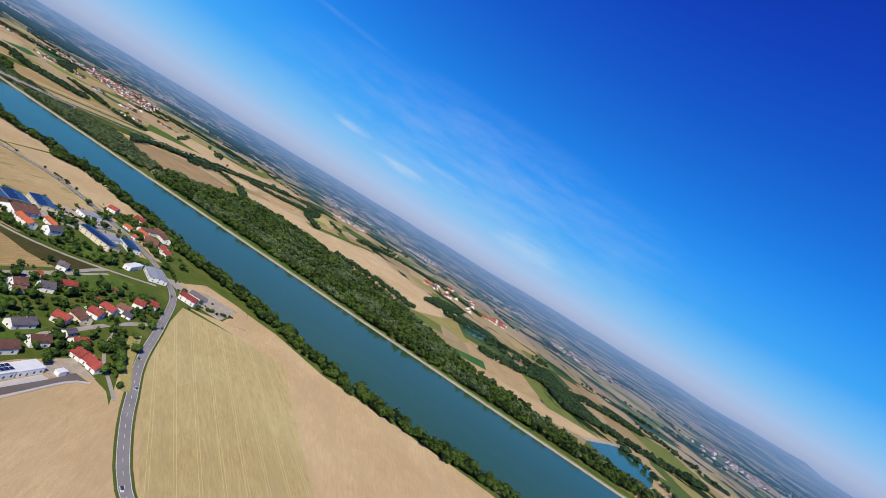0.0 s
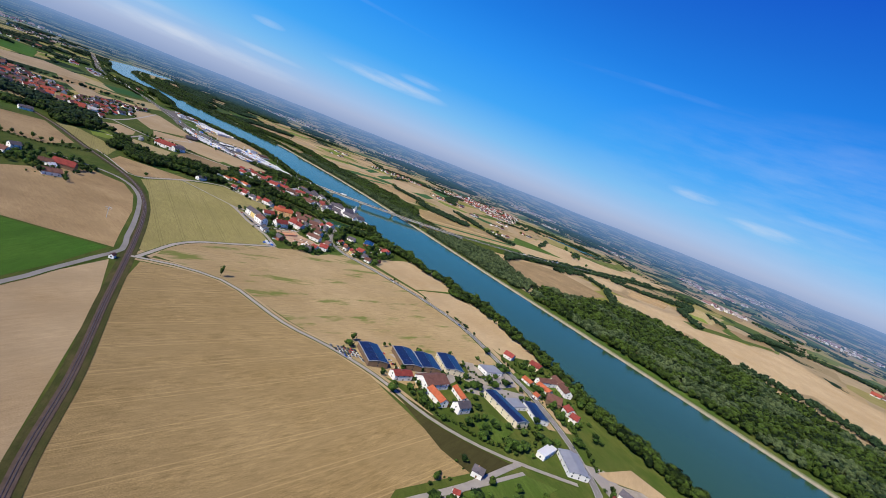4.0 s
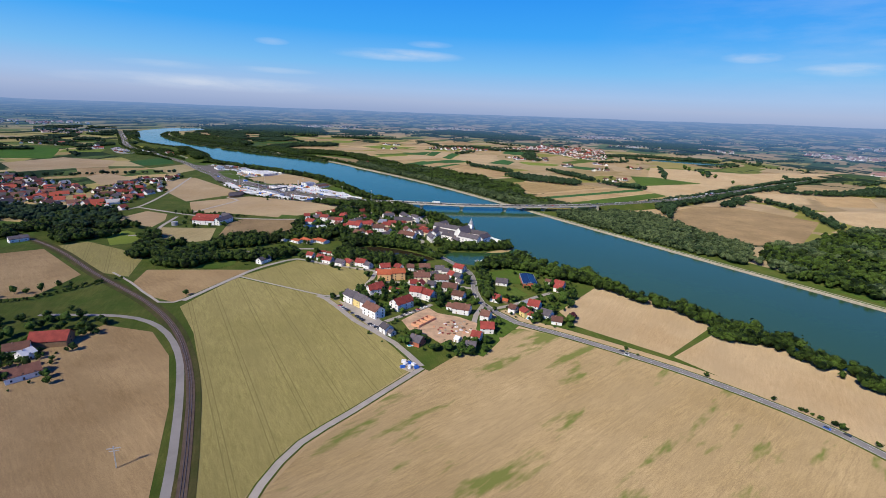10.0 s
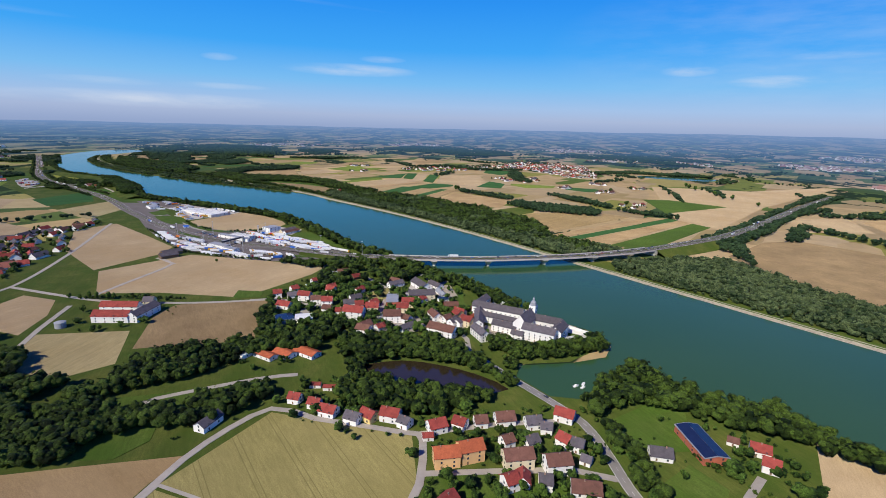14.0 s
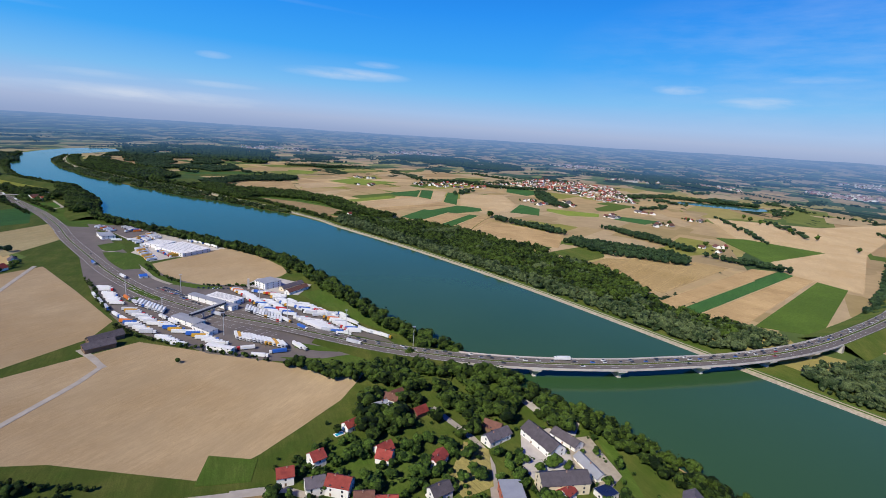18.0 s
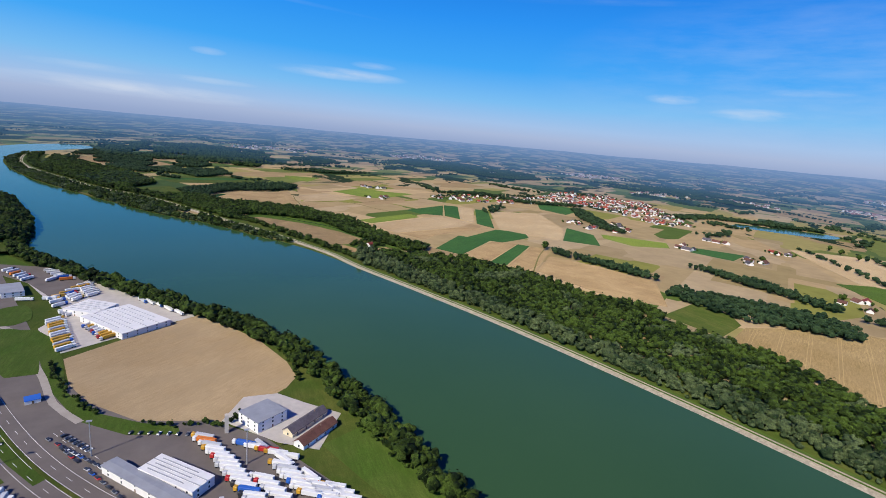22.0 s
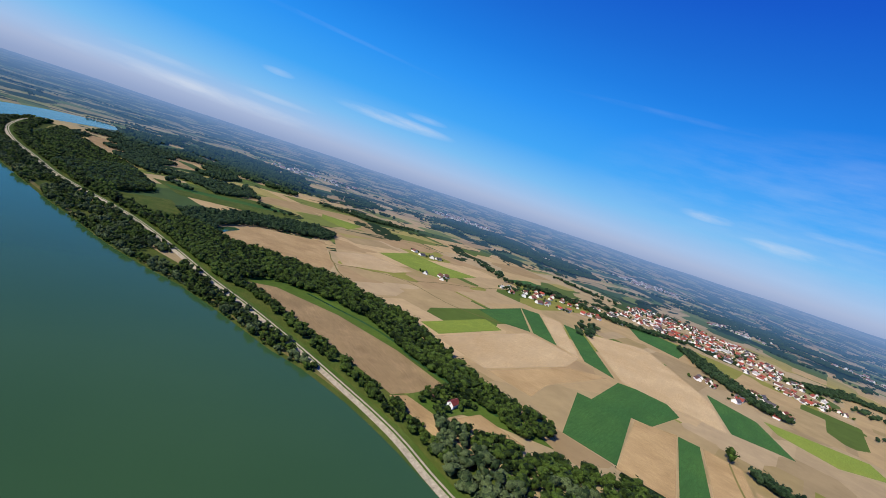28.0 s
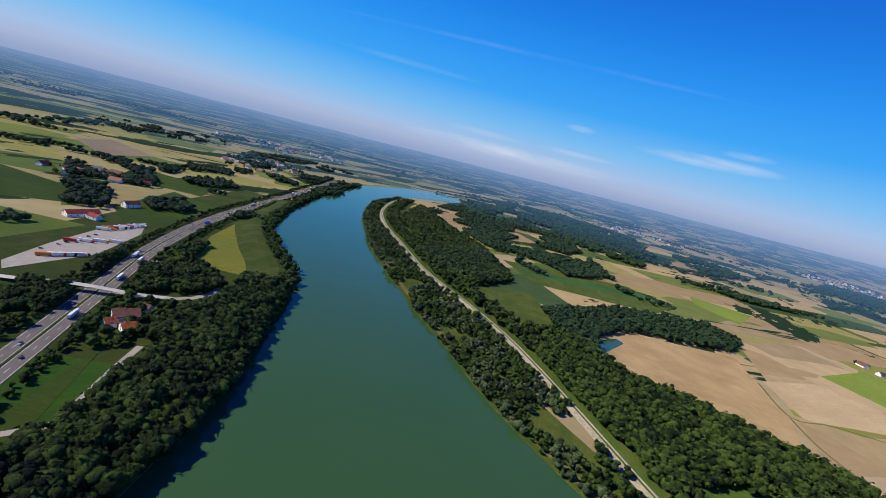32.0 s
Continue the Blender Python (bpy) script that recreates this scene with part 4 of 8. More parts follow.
UP = [(-99, 966), (-108, 995), (-113, 1016), (-126, 1046), (-147, 1093), (-164, 1086), (-153, 1061), (-150, 1042), (-149, 1022), (-135, 1013), (-133, 1000), (-123, 975), (-120, 955), (-112, 935), (-98, 940)]
wood("bank_wood", [(x, y, bluff_height(x, y), h, w) for x, y, z, h, w in fill(UP, 2.5, 3.6, 6.2)], FINE_KINDS, LEAF, "dark steep wood above the river")
for pts in (((-179, 1044), (-198, 1063), (-200, 1084), (-184, 1088), (-168, 1078), (-166, 1062)), ((-192, 1080), (-212, 1117), (-216, 1123), (-213, 1098)), ((-200, 1012), (-186, 1000), (-182, 1022), (-192, 1030), (-205, 1026)), ((-203, 1042), (-206, 1066), (-224, 1088), (-214, 1054))):
    wood("roadside_wood", fill(list(pts), 2.6, 3, 5), NEAR_KINDS, LEAF, "dense roadside wood by the motorway")
wood("bank_trees", along(NEAR, 2.6, 9, 3.0, 6.2, shift=4.2), NEAR_KINDS, LEAF, "row of leafy trees along the river bank", category="trees")
wood("bank_trees", along(NEAR_UP[3:8], 2.3, 9, 2.6, 5.0, shift=4.4), NEAR_KINDS, LEAF, "leafy trees on the river bank below the abbey", category="trees")
wood("bank_trees", along(NEAR_UP[7:24], 2.2, 7.5, 2.8, 6.2, shift=3.6), NEAR_KINDS, LEAF, "dense row of leafy trees along the river bank", category="trees")
wood("bank_trees", along(NEAR_UP[24:33], 2.5, 7, 2.8, 5.0, shift=3.6), NEAR_KINDS, LEAF, "dark leafy trees along the river bend", category="trees")
wood("bank_trees", fill([(157, 348), (178, 337), (176, 356), (166, 361)], 2.2, 2.6, 4.6), NEAR_KINDS, LEAF, "clump of leafy trees between riverside fields", category="trees")
wood("levee_shrubs", along([(p.x, p.y) for p in LEVEE if 440 < p.y < 560], 2.2, 6, 1.6, 3.6, shift=-10), MID_KINDS, WILLOW, "willow shrubs behind the levee", category="shrubs")
wood("levee_shrubs", along([(p.x, p.y) for p in LEVEE if 606 < p.y < 900], 2.2, 7, 1.6, 4.0, shift=-10), MID_KINDS, WILLOW, "grey-green willow shrubs along the levee", category="shrubs")
wood("levee_shrubs", fill([(196, 614), (216, 650), (226, 640), (228, 622), (242, 616), (252, 600), (240, 594), (206, 596)], 3.0, 2.4, 4.6), MID_KINDS, WILLOW, "willow trees beside the bridge head", category="trees")
GLADES = ((50.1, 593), (57, 599), (45.5, 572.5), (60.8, 587.5), (78.6, 573.4))
wood("tree_belt", along([p for p in CREST if p[1] > 1035], 2.8, 12, 2.8, 5.4, shift=-13), MID_KINDS, LEAF, "belt of green trees beside the levee path", category="trees")
W_STREAM = [(-34, 493), (-29, 513), (-9, 520), (8, 520), (27, 510), (34, 500), (30, 507), (9, 508), (-11, 497), (-25, 493)]
for pts, label in (
    ([(-29, 482), (-15, 480), (-2, 483), (13, 487), (14, 479), (2, 471), (-7, 467), (-24, 474)], "leafy trees between meadow and wheat"),
    ([(-52, 469), (-51, 482), (-48, 493), (-38, 496), (-28, 479), (-32, 466), (-35, 460)], "dark trees round the railway cottage"),
    (W_STREAM, "dark wood along the stream below the fields"),
    ([(31, 477), (41, 474), (52, 468), (72, 458), (62, 452), (48, 456), (34, 464)], "leafy wood between pond and houses"),
    ([(35, 497), (46, 505), (60, 503), (76, 500), (83, 488), (82, 474), (72, 487), (49, 495)], "leafy wood on the pond bank"),
    ([(89, 494), (97, 492), (108, 481), (125, 481), (135, 483), (134, 477), (130, 475), (108, 473), (94, 480), (89, 486)], "bright green trees below the abbey walls"),
    ([(98, 437), (104, 447), (114, 454), (126, 456), (133, 444), (137, 430), (150, 424), (156, 408), (146, 412), (132, 420), (124, 432), (112, 440)], "leafy wood on the headland"),
    ([(96, 434), (101, 431), (94, 410), (90, 399), (88, 401), (91, 416)], "dark hedge of conifers along the road"),
    ([(-49, 480), (-33, 488), (-16, 474), (-22, 472), (-34, 464), (-50, 467)], "leafy copse beside the meadow"),
    ([(-78, 500), (-61, 509), (-51, 508), (-37, 501), (-37, 482), (-47, 478), (-66, 482)], "leafy copse at the field corner"),
    ([(40, 582), (44, 594), (54, 618), (70, 622), (84, 616), (94, 600), (98, 585), (84, 572), (66, 572), (58, 584), (46, 572)], "dense old wood above the village"),
    ([(9, 523), (11, 542), (14, 552), (18, 548), (15, 532), (16, 524), (30, 522), (34, 528), (44, 524), (38, 512), (26, 511)], "dark wood on the quarry slope"),
    ([(34, 504), (41, 511), (50, 508), (60, 506), (72, 500), (80, 494), (80, 488), (73, 490), (65, 498), (51, 503)], "dark trees in the ravine"),
    ([(104, 566), (100, 580), (92, 600), (88, 590), (98, 566)], "leafy trees beside the bridge ramp"),
    ([(20, 634), (40, 623), (62, 615), (78, 608), (76, 600), (58, 606), (40, 614), (30, 624)], "bushy hedge below the motorway"),
    ([(-108, 510), (-95, 525), (-80, 522), (-60, 512), (-62, 530), (-85, 560), (-120, 545)], "broad wood behind the farm fields"),
    ([(-150, 520), (-120, 540), (-90, 570), (-110, 600), (-150, 580)], "broad dark wood near the suburb"),
):
    wood("wood", [q for q in fill(list(pts), 2.8, 3.0, 5.8) if (q[0] > -40 or noise.noise((q[0] * 0.06, q[1] * 0.06, 4)) > -0.05) and (q[1] < 572 or noise.noise((q[0] * 0.11, q[1] * 0.11, 9)) > -0.16) and all((q[0] - a) ** 2 + (q[1] - b) ** 2 > 18 for a, b in GLADES)], NEAR_KINDS, LEAF, label)

# ---- buildings ----
WHITE = plain("white_plaster", (0.86, 0.84, 0.80), 0.85, vary=0.06, scale=0.4, each=0.06)
CREAM = plain("cream_plaster", (0.76, 0.66, 0.46), 0.85, vary=0.07, scale=0.4, each=0.06)
YELLOW = plain("yellow_plaster", (0.78, 0.60, 0.24), 0.85, vary=0.07, scale=0.4)
ORANGE = plain("apricot_plaster", (0.76, 0.47, 0.22), 0.85, vary=0.07, scale=0.4)
RED = plain("red_brick_wall", (0.48, 0.14, 0.08), 0.85, vary=0.15, scale=0.6)
TIMBER = plain("weathered_timber", (0.20, 0.13, 0.08), 0.9, vary=0.2, scale=1.2)


def tiles(name, color, vary, turn=0):
    """Roof covering: courses of tiles and mossy mottling."""
    m, t, b = nodes_of(name)
    info = t.nodes.new("ShaderNodeObjectInfo")
    c = t.nodes.new("ShaderNodeTexCoord")
    n = steps(t, noise_of(t, 0.7, 5, 0.7, place_of(t)), 0.3, 0.7)
    col = mixer(t, n, tuple(v * (1 - vary) for v in color), tuple(v * (1 + vary) for v in color))
    wave = t.nodes.new("ShaderNodeTexWave")
    wave.bands_direction = "Y"
    wave.inputs["Scale"].default_value = 2.2
    t.links.new(c.outputs["Object"], wave.inputs["Vector"])
    col = mixer(t, steps(t, wave.outputs["Fac"], 0.0, 0.35, 0.35, 0.0), col, tuple(v * 0.5 for v in color))
    hs = t.nodes.new("ShaderNodeHueSaturation")
    t.links.new(col, hs.inputs["Color"])
    t.links.new(steps(t, info.outputs["Random"], 0, 1, 0.75, 1.2), hs.inputs["Value"])
    t.links.new(hs.outputs[0], b.inputs["Base Color"])
    b.inputs["Roughness"].default_value = 0.8
    b.inputs["Specular IOR Level"].default_value = 0.25
    bump_of(t, b, wave.outputs["Fac"], 0.35, 0.05)
    return m


TILE_RED = tiles("red_roof_tiles", (0.30, 0.058, 0.045), 0.3)
TILE_ORANGE = tiles("orange_roof_tiles", (0.44, 0.115, 0.05), 0.22)
TILE_BROWN = tiles("brown_roof_tiles", (0.175, 0.082, 0.06), 0.25)
SLATE = tiles("dark_roof_tiles", (0.12, 0.105, 0.118), 0.25)
ROOF_MIX, rtree, rb = nodes_of("mixed_roof_tiles")
rgeo = rtree.nodes.new("ShaderNodeNewGeometry")
rramp = rtree.nodes.new("ShaderNodeValToRGB")
rramp.color_ramp.interpolation = "CONSTANT"
rel = rramp.color_ramp.elements
rel[0].color, rel[1].position, rel[1].color = (0.36, 0.07, 0.04, 1), 0.3, (0.18, 0.085, 0.06, 1)
for at, c in ((0.55, (0.09, 0.08, 0.085, 1)), (0.75, (0.30, 0.10, 0.07, 1)), (0.9, (0.45, 0.43, 0.42, 1))):
    rel.new(at).color = c
rtree.links.new(rgeo.outputs["Random Per Island"], rramp.inputs[0])
rtree.links.new(rramp.outputs[0], rb.inputs["Base Color"])
rb.inputs["Roughness"].default_value = 0.8
# far roofs and walls: blue haze painted over their colours as a glow
HAZED_ROOF, ftree, fb = nodes_of("hazed_roofs")
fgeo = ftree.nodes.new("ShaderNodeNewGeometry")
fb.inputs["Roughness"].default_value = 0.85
painted_haze(ftree, fb, mixer(ftree, fgeo.outputs["Random Per Island"], (0.22, 0.075, 0.055), (0.40, 0.34, 0.31)))
HAZED_WALL, ftree, fb = nodes_of("hazed_walls")
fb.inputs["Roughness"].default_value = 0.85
painted_haze(ftree, fb, mixer(ftree, steps(ftree, noise_of(ftree, 0.05, 2, 0.5, place_of(ftree)), 0.3, 0.7), (0.62, 0.58, 0.52), (0.80, 0.78, 0.74)))
SHEET = plain("grey_sheet_roof", (0.36, 0.37, 0.39), 0.6, 0.2, vary=0.12, scale=0.3)
WHITE_ROOF = plain("white_sheet_roof", (0.78, 0.77, 0.75), 0.6, vary=0.06, scale=0.3)
SOLAR = plain("solar_glass", (0.018, 0.03, 0.075), 0.25, 0.1, vary=0.15, scale=0.5, spec=0.5)
GLASS = plain("window_glass", (0.045, 0.055, 0.07), 0.15, vary=0.2, spec=0.6)
CHIM = plain("chimney_brick", (0.36, 0.22, 0.16), 0.9)
ROOF_WORD = {TILE_RED: "red tiled roof", TILE_ORANGE: "orange tiled roof", TILE_BROWN: "brown tiled roof", SLATE: "dark grey roof", SHEET: "grey sheet metal roof", WHITE_ROOF: "white flat roof", SOLAR: "dark blue solar panel roof"}
WALL_WORD = {WHITE: "white plastered", CREAM: "cream plastered", YELLOW: "pale yellow", ORANGE: "apricot plastered", RED: "red brick", TIMBER: "brown timber"}


def box(bm, x0, x1, y0, y1, z0, z1):
    v = [bm.verts.new((x, y, z)) for z in (z0, z1) for x, y in ((x0, y0), (x1, y0), (x1, y1), (x0, y1))]
    for f in ((3, 2, 1, 0), (4, 5, 6, 7), (0, 1, 5, 4), (1, 2, 6, 5), (2, 3, 7, 6), (3, 0, 4, 7)):
        bm.faces.new([v[i] for i in f])


def boxed(*dims):
    bm = bmesh.new()
    for d in dims:
        box(bm, *d)
    return bm


def shared(name, bm, mat):
    me = bpy.data.meshes.new(name)
    bm.to_mesh(me)
    bm.free()
    me.materials.append(mat)
    return me


WINDOW_MESH = shared("window", boxed((-0.6 * K, 0.6 * K, -0.03, 0.03, -0.75 * K, 0.75 * K)), GLASS)
DOOR_MESH = shared("door", boxed((-0.55 * K, 0.55 * K, -0.03, 0.03, 0, 2.1 * K)), TIMBER)
HOUSES = []


def piece(name, mesh, parent, m):
    ob = new(name, mesh)
    ob.parent = parent
    ob.matrix_basis = m
    return ob


def house(x, y, yaw, length, width, wall_h, roof, wall, pitch, name="", label="", category="", openings=1.0, hip=0.0):
    """A building with its long axis at yaw; length, width and wall_h in real metres."""
    l, w, h = length * K / 2, width * K / 2, wall_h * K * 0.88
    rise = w * math.tan(radians(pitch))
    small = length * width < 75 and wall_h < 3.5
    if not name:
        name = "shed" if small else "hall" if length * width > 380 and pitch < 30 else "apartment_block" if wall_h >= 9 and pitch > 20 else "house"
    top = tagged(new(name), label or f"{WALL_WORD[wall]} {name.replace('_', ' ')} with {ROOF_WORD[roof]}", category or name.replace("_", " "), "buildings")
    top.matrix_basis = pose(x, y, 0.1, 0, 0, yaw)
    HOUSES.append((x, y, max(l, w)))
    bm = bmesh.new()
    low = [bm.verts.new((sx * l, sy * w, -0.15)) for sx, sy in ((-1, -1), (1, -1), (1, 1), (-1, 1))]
    up = [bm.verts.new((sx * l, sy * w, h)) for sx, sy in ((-1, -1), (1, -1), (1, 1), (-1, 1))]
    g = [bm.verts.new((sx * l * (1 - hip), 0, h + rise)) for sx in (-1, 1)]
    bm.faces.new((low[0], low[1], up[1], up[0]))
    bm.faces.new((low[2], low[3], up[3], up[2]))
    if pitch > 0:
        bm.faces.new((low[1], low[2], up[2], g[1], up[1]))
        bm.faces.new((low[3], low[0], up[0], g[0], up[3]))
        bm.faces.new((up[0], up[1], g[1], g[0]))
        bm.faces.new((up[2], up[3], g[0], g[1]))
    else:
        bm.faces.new((low[1], low[2], up[2], up[1]))
        bm.faces.new((low[3], low[0], up[0], up[3]))
        bm.faces.new(up)
        bm.verts.remove(g[0])
        bm.verts.remove(g[1])
    part("wall", bm, wall, top)
    t = 0.3 * K
    if pitch > 0:
        o = 0.6 * K if not small else 0.3 * K
        drop = o * math.tan(radians(pitch))
        bm = bmesh.new()
        for sy in (-1, 1):
            a = []
            for dz in (0, t):
                gl = (l + o) * (1 - hip) if hip else l + o
                a.append([bm.verts.new(p) for p in ((-l - o, sy * (w + o), h - drop + dz), (l + o, sy * (w + o), h - drop + dz), (gl, 0, h + rise + dz), (-gl, 0, h + rise + dz))])
            b, c = a
            quads = [c, b[::-1], [b[0], b[1], c[1], c[0]], [b[1], b[2], c[2], c[1]], [b[3], b[0], c[0], c[3]]]
            for q in quads:
                bm.faces.new(q if sy < 0 else q[::-1])
            if hip:
                e = [bm.verts.new(p) for p in ((sy * (l + o), -w - o, h - drop + t), (sy * (l + o), w + o, h - drop + t), (sy * gl, 0, h + rise + t))]
                bm.faces.new(e if sy > 0 else e[::-1])
        roof_ob = part("roof", bm, SHEET if roof is SOLAR else roof, top)
    else:
        roof_ob = part("roof", boxed((-l - 0.1, l + 0.1, -w - 0.1, w + 0.1, h, h + t)), SHEET if roof is SOLAR else roof, top)
    if roof is SOLAR:
        n = max(2, int(length / 6))
        up_len = w / math.cos(radians(pitch))
        for sy in (-1, 1):
            for i in range(n):
                a = -l + 2 * l * (i + 0.008) / n
                b = -l + 2 * l * (i + 0.992) / n
                m = pose(0, 0, h + rise + t + 0.03, -sy * pitch if sy > 0 else pitch, 0, 0)
                ys = (0.01 * up_len, 0.99 * up_len) if sy > 0 else (-0.99 * up_len, -0.01 * up_len)
                p = part("solar_panel", boxed((a, b, ys[0], ys[1], 0, 0.04)), SOLAR, roof_ob)
                p.matrix_basis = m
    if pitch > 20 and not small and wall is not TIMBER and openings:
        cx = l * random.uniform(-0.5, 0.5)
        part("chimney", boxed((cx - 0.35 * K, cx + 0.35 * K, -0.9 * K, -0.2 * K, h + rise * 0.5, h + rise + 0.9 * K)), CHIM, top)
    floors = max(1, min(3, int(wall_h / 2.9 + 0.3)))
    for side in range(4):
        reach, off = ((l, w), (l, w), (w, l), (w, l))[side]
        turn = (180, 0, 90, -90)[side]
        wide = 2 * reach / K
        gap = 4.2 if name == "wing" else 7.2 if wide < 30 else 9.0
        n = min(13 if name == "wing" else 6, round(wide / gap * openings))
        nf = floors
        if wall is TIMBER or small:
            n = min(n, 1)
        for f in range(nf):
            z = (1.6 + 2.9 * f) * K
            k = n
            if z > h + rise * 0.45:
                continue
            for i in range(k):
                u = (i + 0.5) / k * 2 - 1
                u *= 1 if f < floors else 0.5
                m = pose(0, 0, 0, 0, 0, turn) @ pose(u * reach, off, z)
                if f == 0 and i == k // 2 and side == 0:
                    piece("door", DOOR_MESH, top, m @ pose(0, 0, -1.6 * K))
                else:
                    piece("window", WINDOW_MESH, top, m)
    return top


# hamlet at the first fields
house(51.5, 150.7, 14, 8.2, 11, 4, SLATE, WHITE, 35)
house(57.2, 152.3, 14, 7.7, 10, 4, SLATE, WHITE, 35)
house(65.9, 154.9, 8, 12.1, 11, 4, SLATE, WHITE, 35)
house(72.8, 157.6, 14, 12.1, 11, 4, TILE_BROWN, WHITE, 35)
house(55.6, 139.3, 11, 11.8, 10, 5, SLATE, WHITE, 35)
house(64.6, 142.6, 28, 12.7, 11, 5, TILE_BROWN, CREAM, 35)
house(57.5, 131.0, 9, 14.2, 9, 4, SLATE, WHITE, 35)
house(76.6, 137.7, 14, 16.6, 9, 4.5, SLATE, WHITE, 35)
house(67.8, 125.0, 10, 19.7, 10, 5, TILE_BROWN, WHITE, 35)
house(58.2, 123.1, 23, 8.3, 9, 5, TILE_RED, WHITE, 35)
house(83.1, 161.5, 7, 9.9, 10, 5, TILE_BROWN, WHITE, 35)
house(82.1, 157.9, -4, 8.8, 7, 3, TILE_BROWN, WHITE, 35)
house(90.9, 161.8, -6, 10.0, 10, 5, SLATE, WHITE, 35)
house(98.2, 165.7, -2, 15.0, 9, 5, TILE_RED, WHITE, 35)
house(92.6, 172.0, -22, 4.8, 5, 2.6, TILE_RED, WHITE, 35)
house(102.8, 180.4, -39, 7.9, 8, 5, SLATE, WHITE, 35)
house(88.4, 142.3, -50, 10.6, 10, 5, TILE_RED, WHITE, 35)
house(94.6, 144.1, -80, 14.1, 10, 5, TILE_BROWN, CREAM, 35)
house(100.4, 147.6, -60, 10.6, 9, 5, TILE_RED, WHITE, 35)
house(106.4, 151.4, -65, 12.4, 9, 5, TILE_RED, WHITE, 35)
house(112.3, 153.0, -52, 10.8, 9, 5, TILE_BROWN, WHITE, 35)
house(112.1, 149.5, -50, 7.7, 7, 3, SLATE, WHITE, 35)
house(120.7, 158.6, -44, 9.0, 9, 5, TILE_RED, WHITE, 35)
house(126.1, 159.4, -45, 11.0, 9, 5, TILE_RED, WHITE, 35)
house(105.3, 158.8, 12, 7.5, 5, 2.6, TILE_RED, TIMBER, 35)
house(117.3, 168.5, -32, 6.6, 4.5, 2.6, TILE_BROWN, TIMBER, 35)
house(77.8, 129.0, 4, 12.2, 9, 5, TILE_BROWN, WHITE, 35)
house(87.7, 128.8, 4, 10.0, 10, 5, TILE_RED, WHITE, 35)
house(88.1, 135.3, 25, 9.3, 6, 2.8, SLATE, WHITE, 35)
house(148.6, 169.9, -65, 19.8, 9, 6, TILE_RED, WHITE, 35)
house(156.6, 174.6, -65, 18.9, 9, 4, SLATE, WHITE, 35)
house(48.8, 149.4, 17, 6.8, 7, 3, SLATE, WHITE, 35)
house(45.8, 135.4, 18, 20.5, 6.4, 4, SHEET, WHITE, 0)
house(46.8, 130.3, 21, 20.3, 6.5, 4, SHEET, WHITE, 0)
house(43.6, 131.9, -76, 8.0, 6.0, 3.6, SHEET, WHITE, 0)
house(45.0, 126.7, -74, 6.6, 5.9, 4, SHEET, WHITE, 0)
house(136.0, 194.6, 32, 24.9, 7.9, 5, WHITE_ROOF, WHITE, 0)
house(143.6, 189.5, -106, 31.6, 18.2, 5, SHEET, WHITE, 8)

# hamlet with the barns of dark solar roofs
house(83.4, 240.0, -84, 36.3, 19.8, 6, SOLAR, TIMBER, 8)
house(98.2, 242.6, -86, 36.6, 20.4, 6, SOLAR, TIMBER, 8)
house(106.8, 242.5, -89, 31.1, 20.7, 6, SOLAR, TIMBER, 8)
house(118.4, 245.6, -92, 34.6, 20.5, 6, SOLAR, CREAM, 8)
house(91.9, 228.4, 16, 19.7, 10.5, 6, TILE_RED, WHITE, 25)
house(104.0, 227.6, 23, 29.1, 18.8, 7, TILE_BROWN, WHITE, 25)
house(102.8, 217.2, -75, 22.2, 8.9, 6, TILE_ORANGE, WHITE, 35)
house(114.0, 222.2, -86, 21.3, 6.9, 5, TILE_ORANGE, WHITE, 35)
house(110.6, 213.0, 21, 14.9, 10.2, 7, SLATE, WHITE, 35)
house(131.3, 217.7, -77, 51.0, 15, 7, SOLAR, CREAM, 8)
house(146.1, 218.8, -95, 31.7, 13.7, 5, SOLAR, WHITE, 5)
house(139.1, 223.2, 11, 18.8, 15.2, 4, SHEET, WHITE, 0)
house(139.8, 248.5, 13, 23.4, 16.2, 5, SHEET, WHITE, 0)
house(160.8, 269.2, -55, 11.9, 10, 5, TILE_RED, WHITE, 35)
house(172.8, 262.8, -56, 14.2, 11, 6, TILE_RED, CREAM, 35)
house(178.4, 248.5, -87, 27.6, 9, 6, TILE_BROWN, CREAM, 35)
house(169.5, 247.6, 7, 26.7, 9, 6, TILE_BROWN, WHITE, 35)
house(163.9, 240.3, -70, 17.9, 9, 5, TILE_ORANGE, WHITE, 35)
house(158.4, 245.6, -74, 13.6, 7, 4, TILE_ORANGE, WHITE, 35)
house(176.7, 242.4, -97, 20.9, 10, 6, TILE_BROWN, WHITE, 35)
house(163.0, 231.3, -30, 16.0, 15, 5, TILE_BROWN, TIMBER, 35)
house(155.7, 233.1, -70, 6.3, 7, 4, TILE_ORANGE, WHITE, 35)
house(166.4, 224.0, -95, 10.8, 11, 6, TILE_RED, WHITE, 35)
house(165.2, 218.7, -54, 8.5, 10, 6, TILE_RED, WHITE, 35)

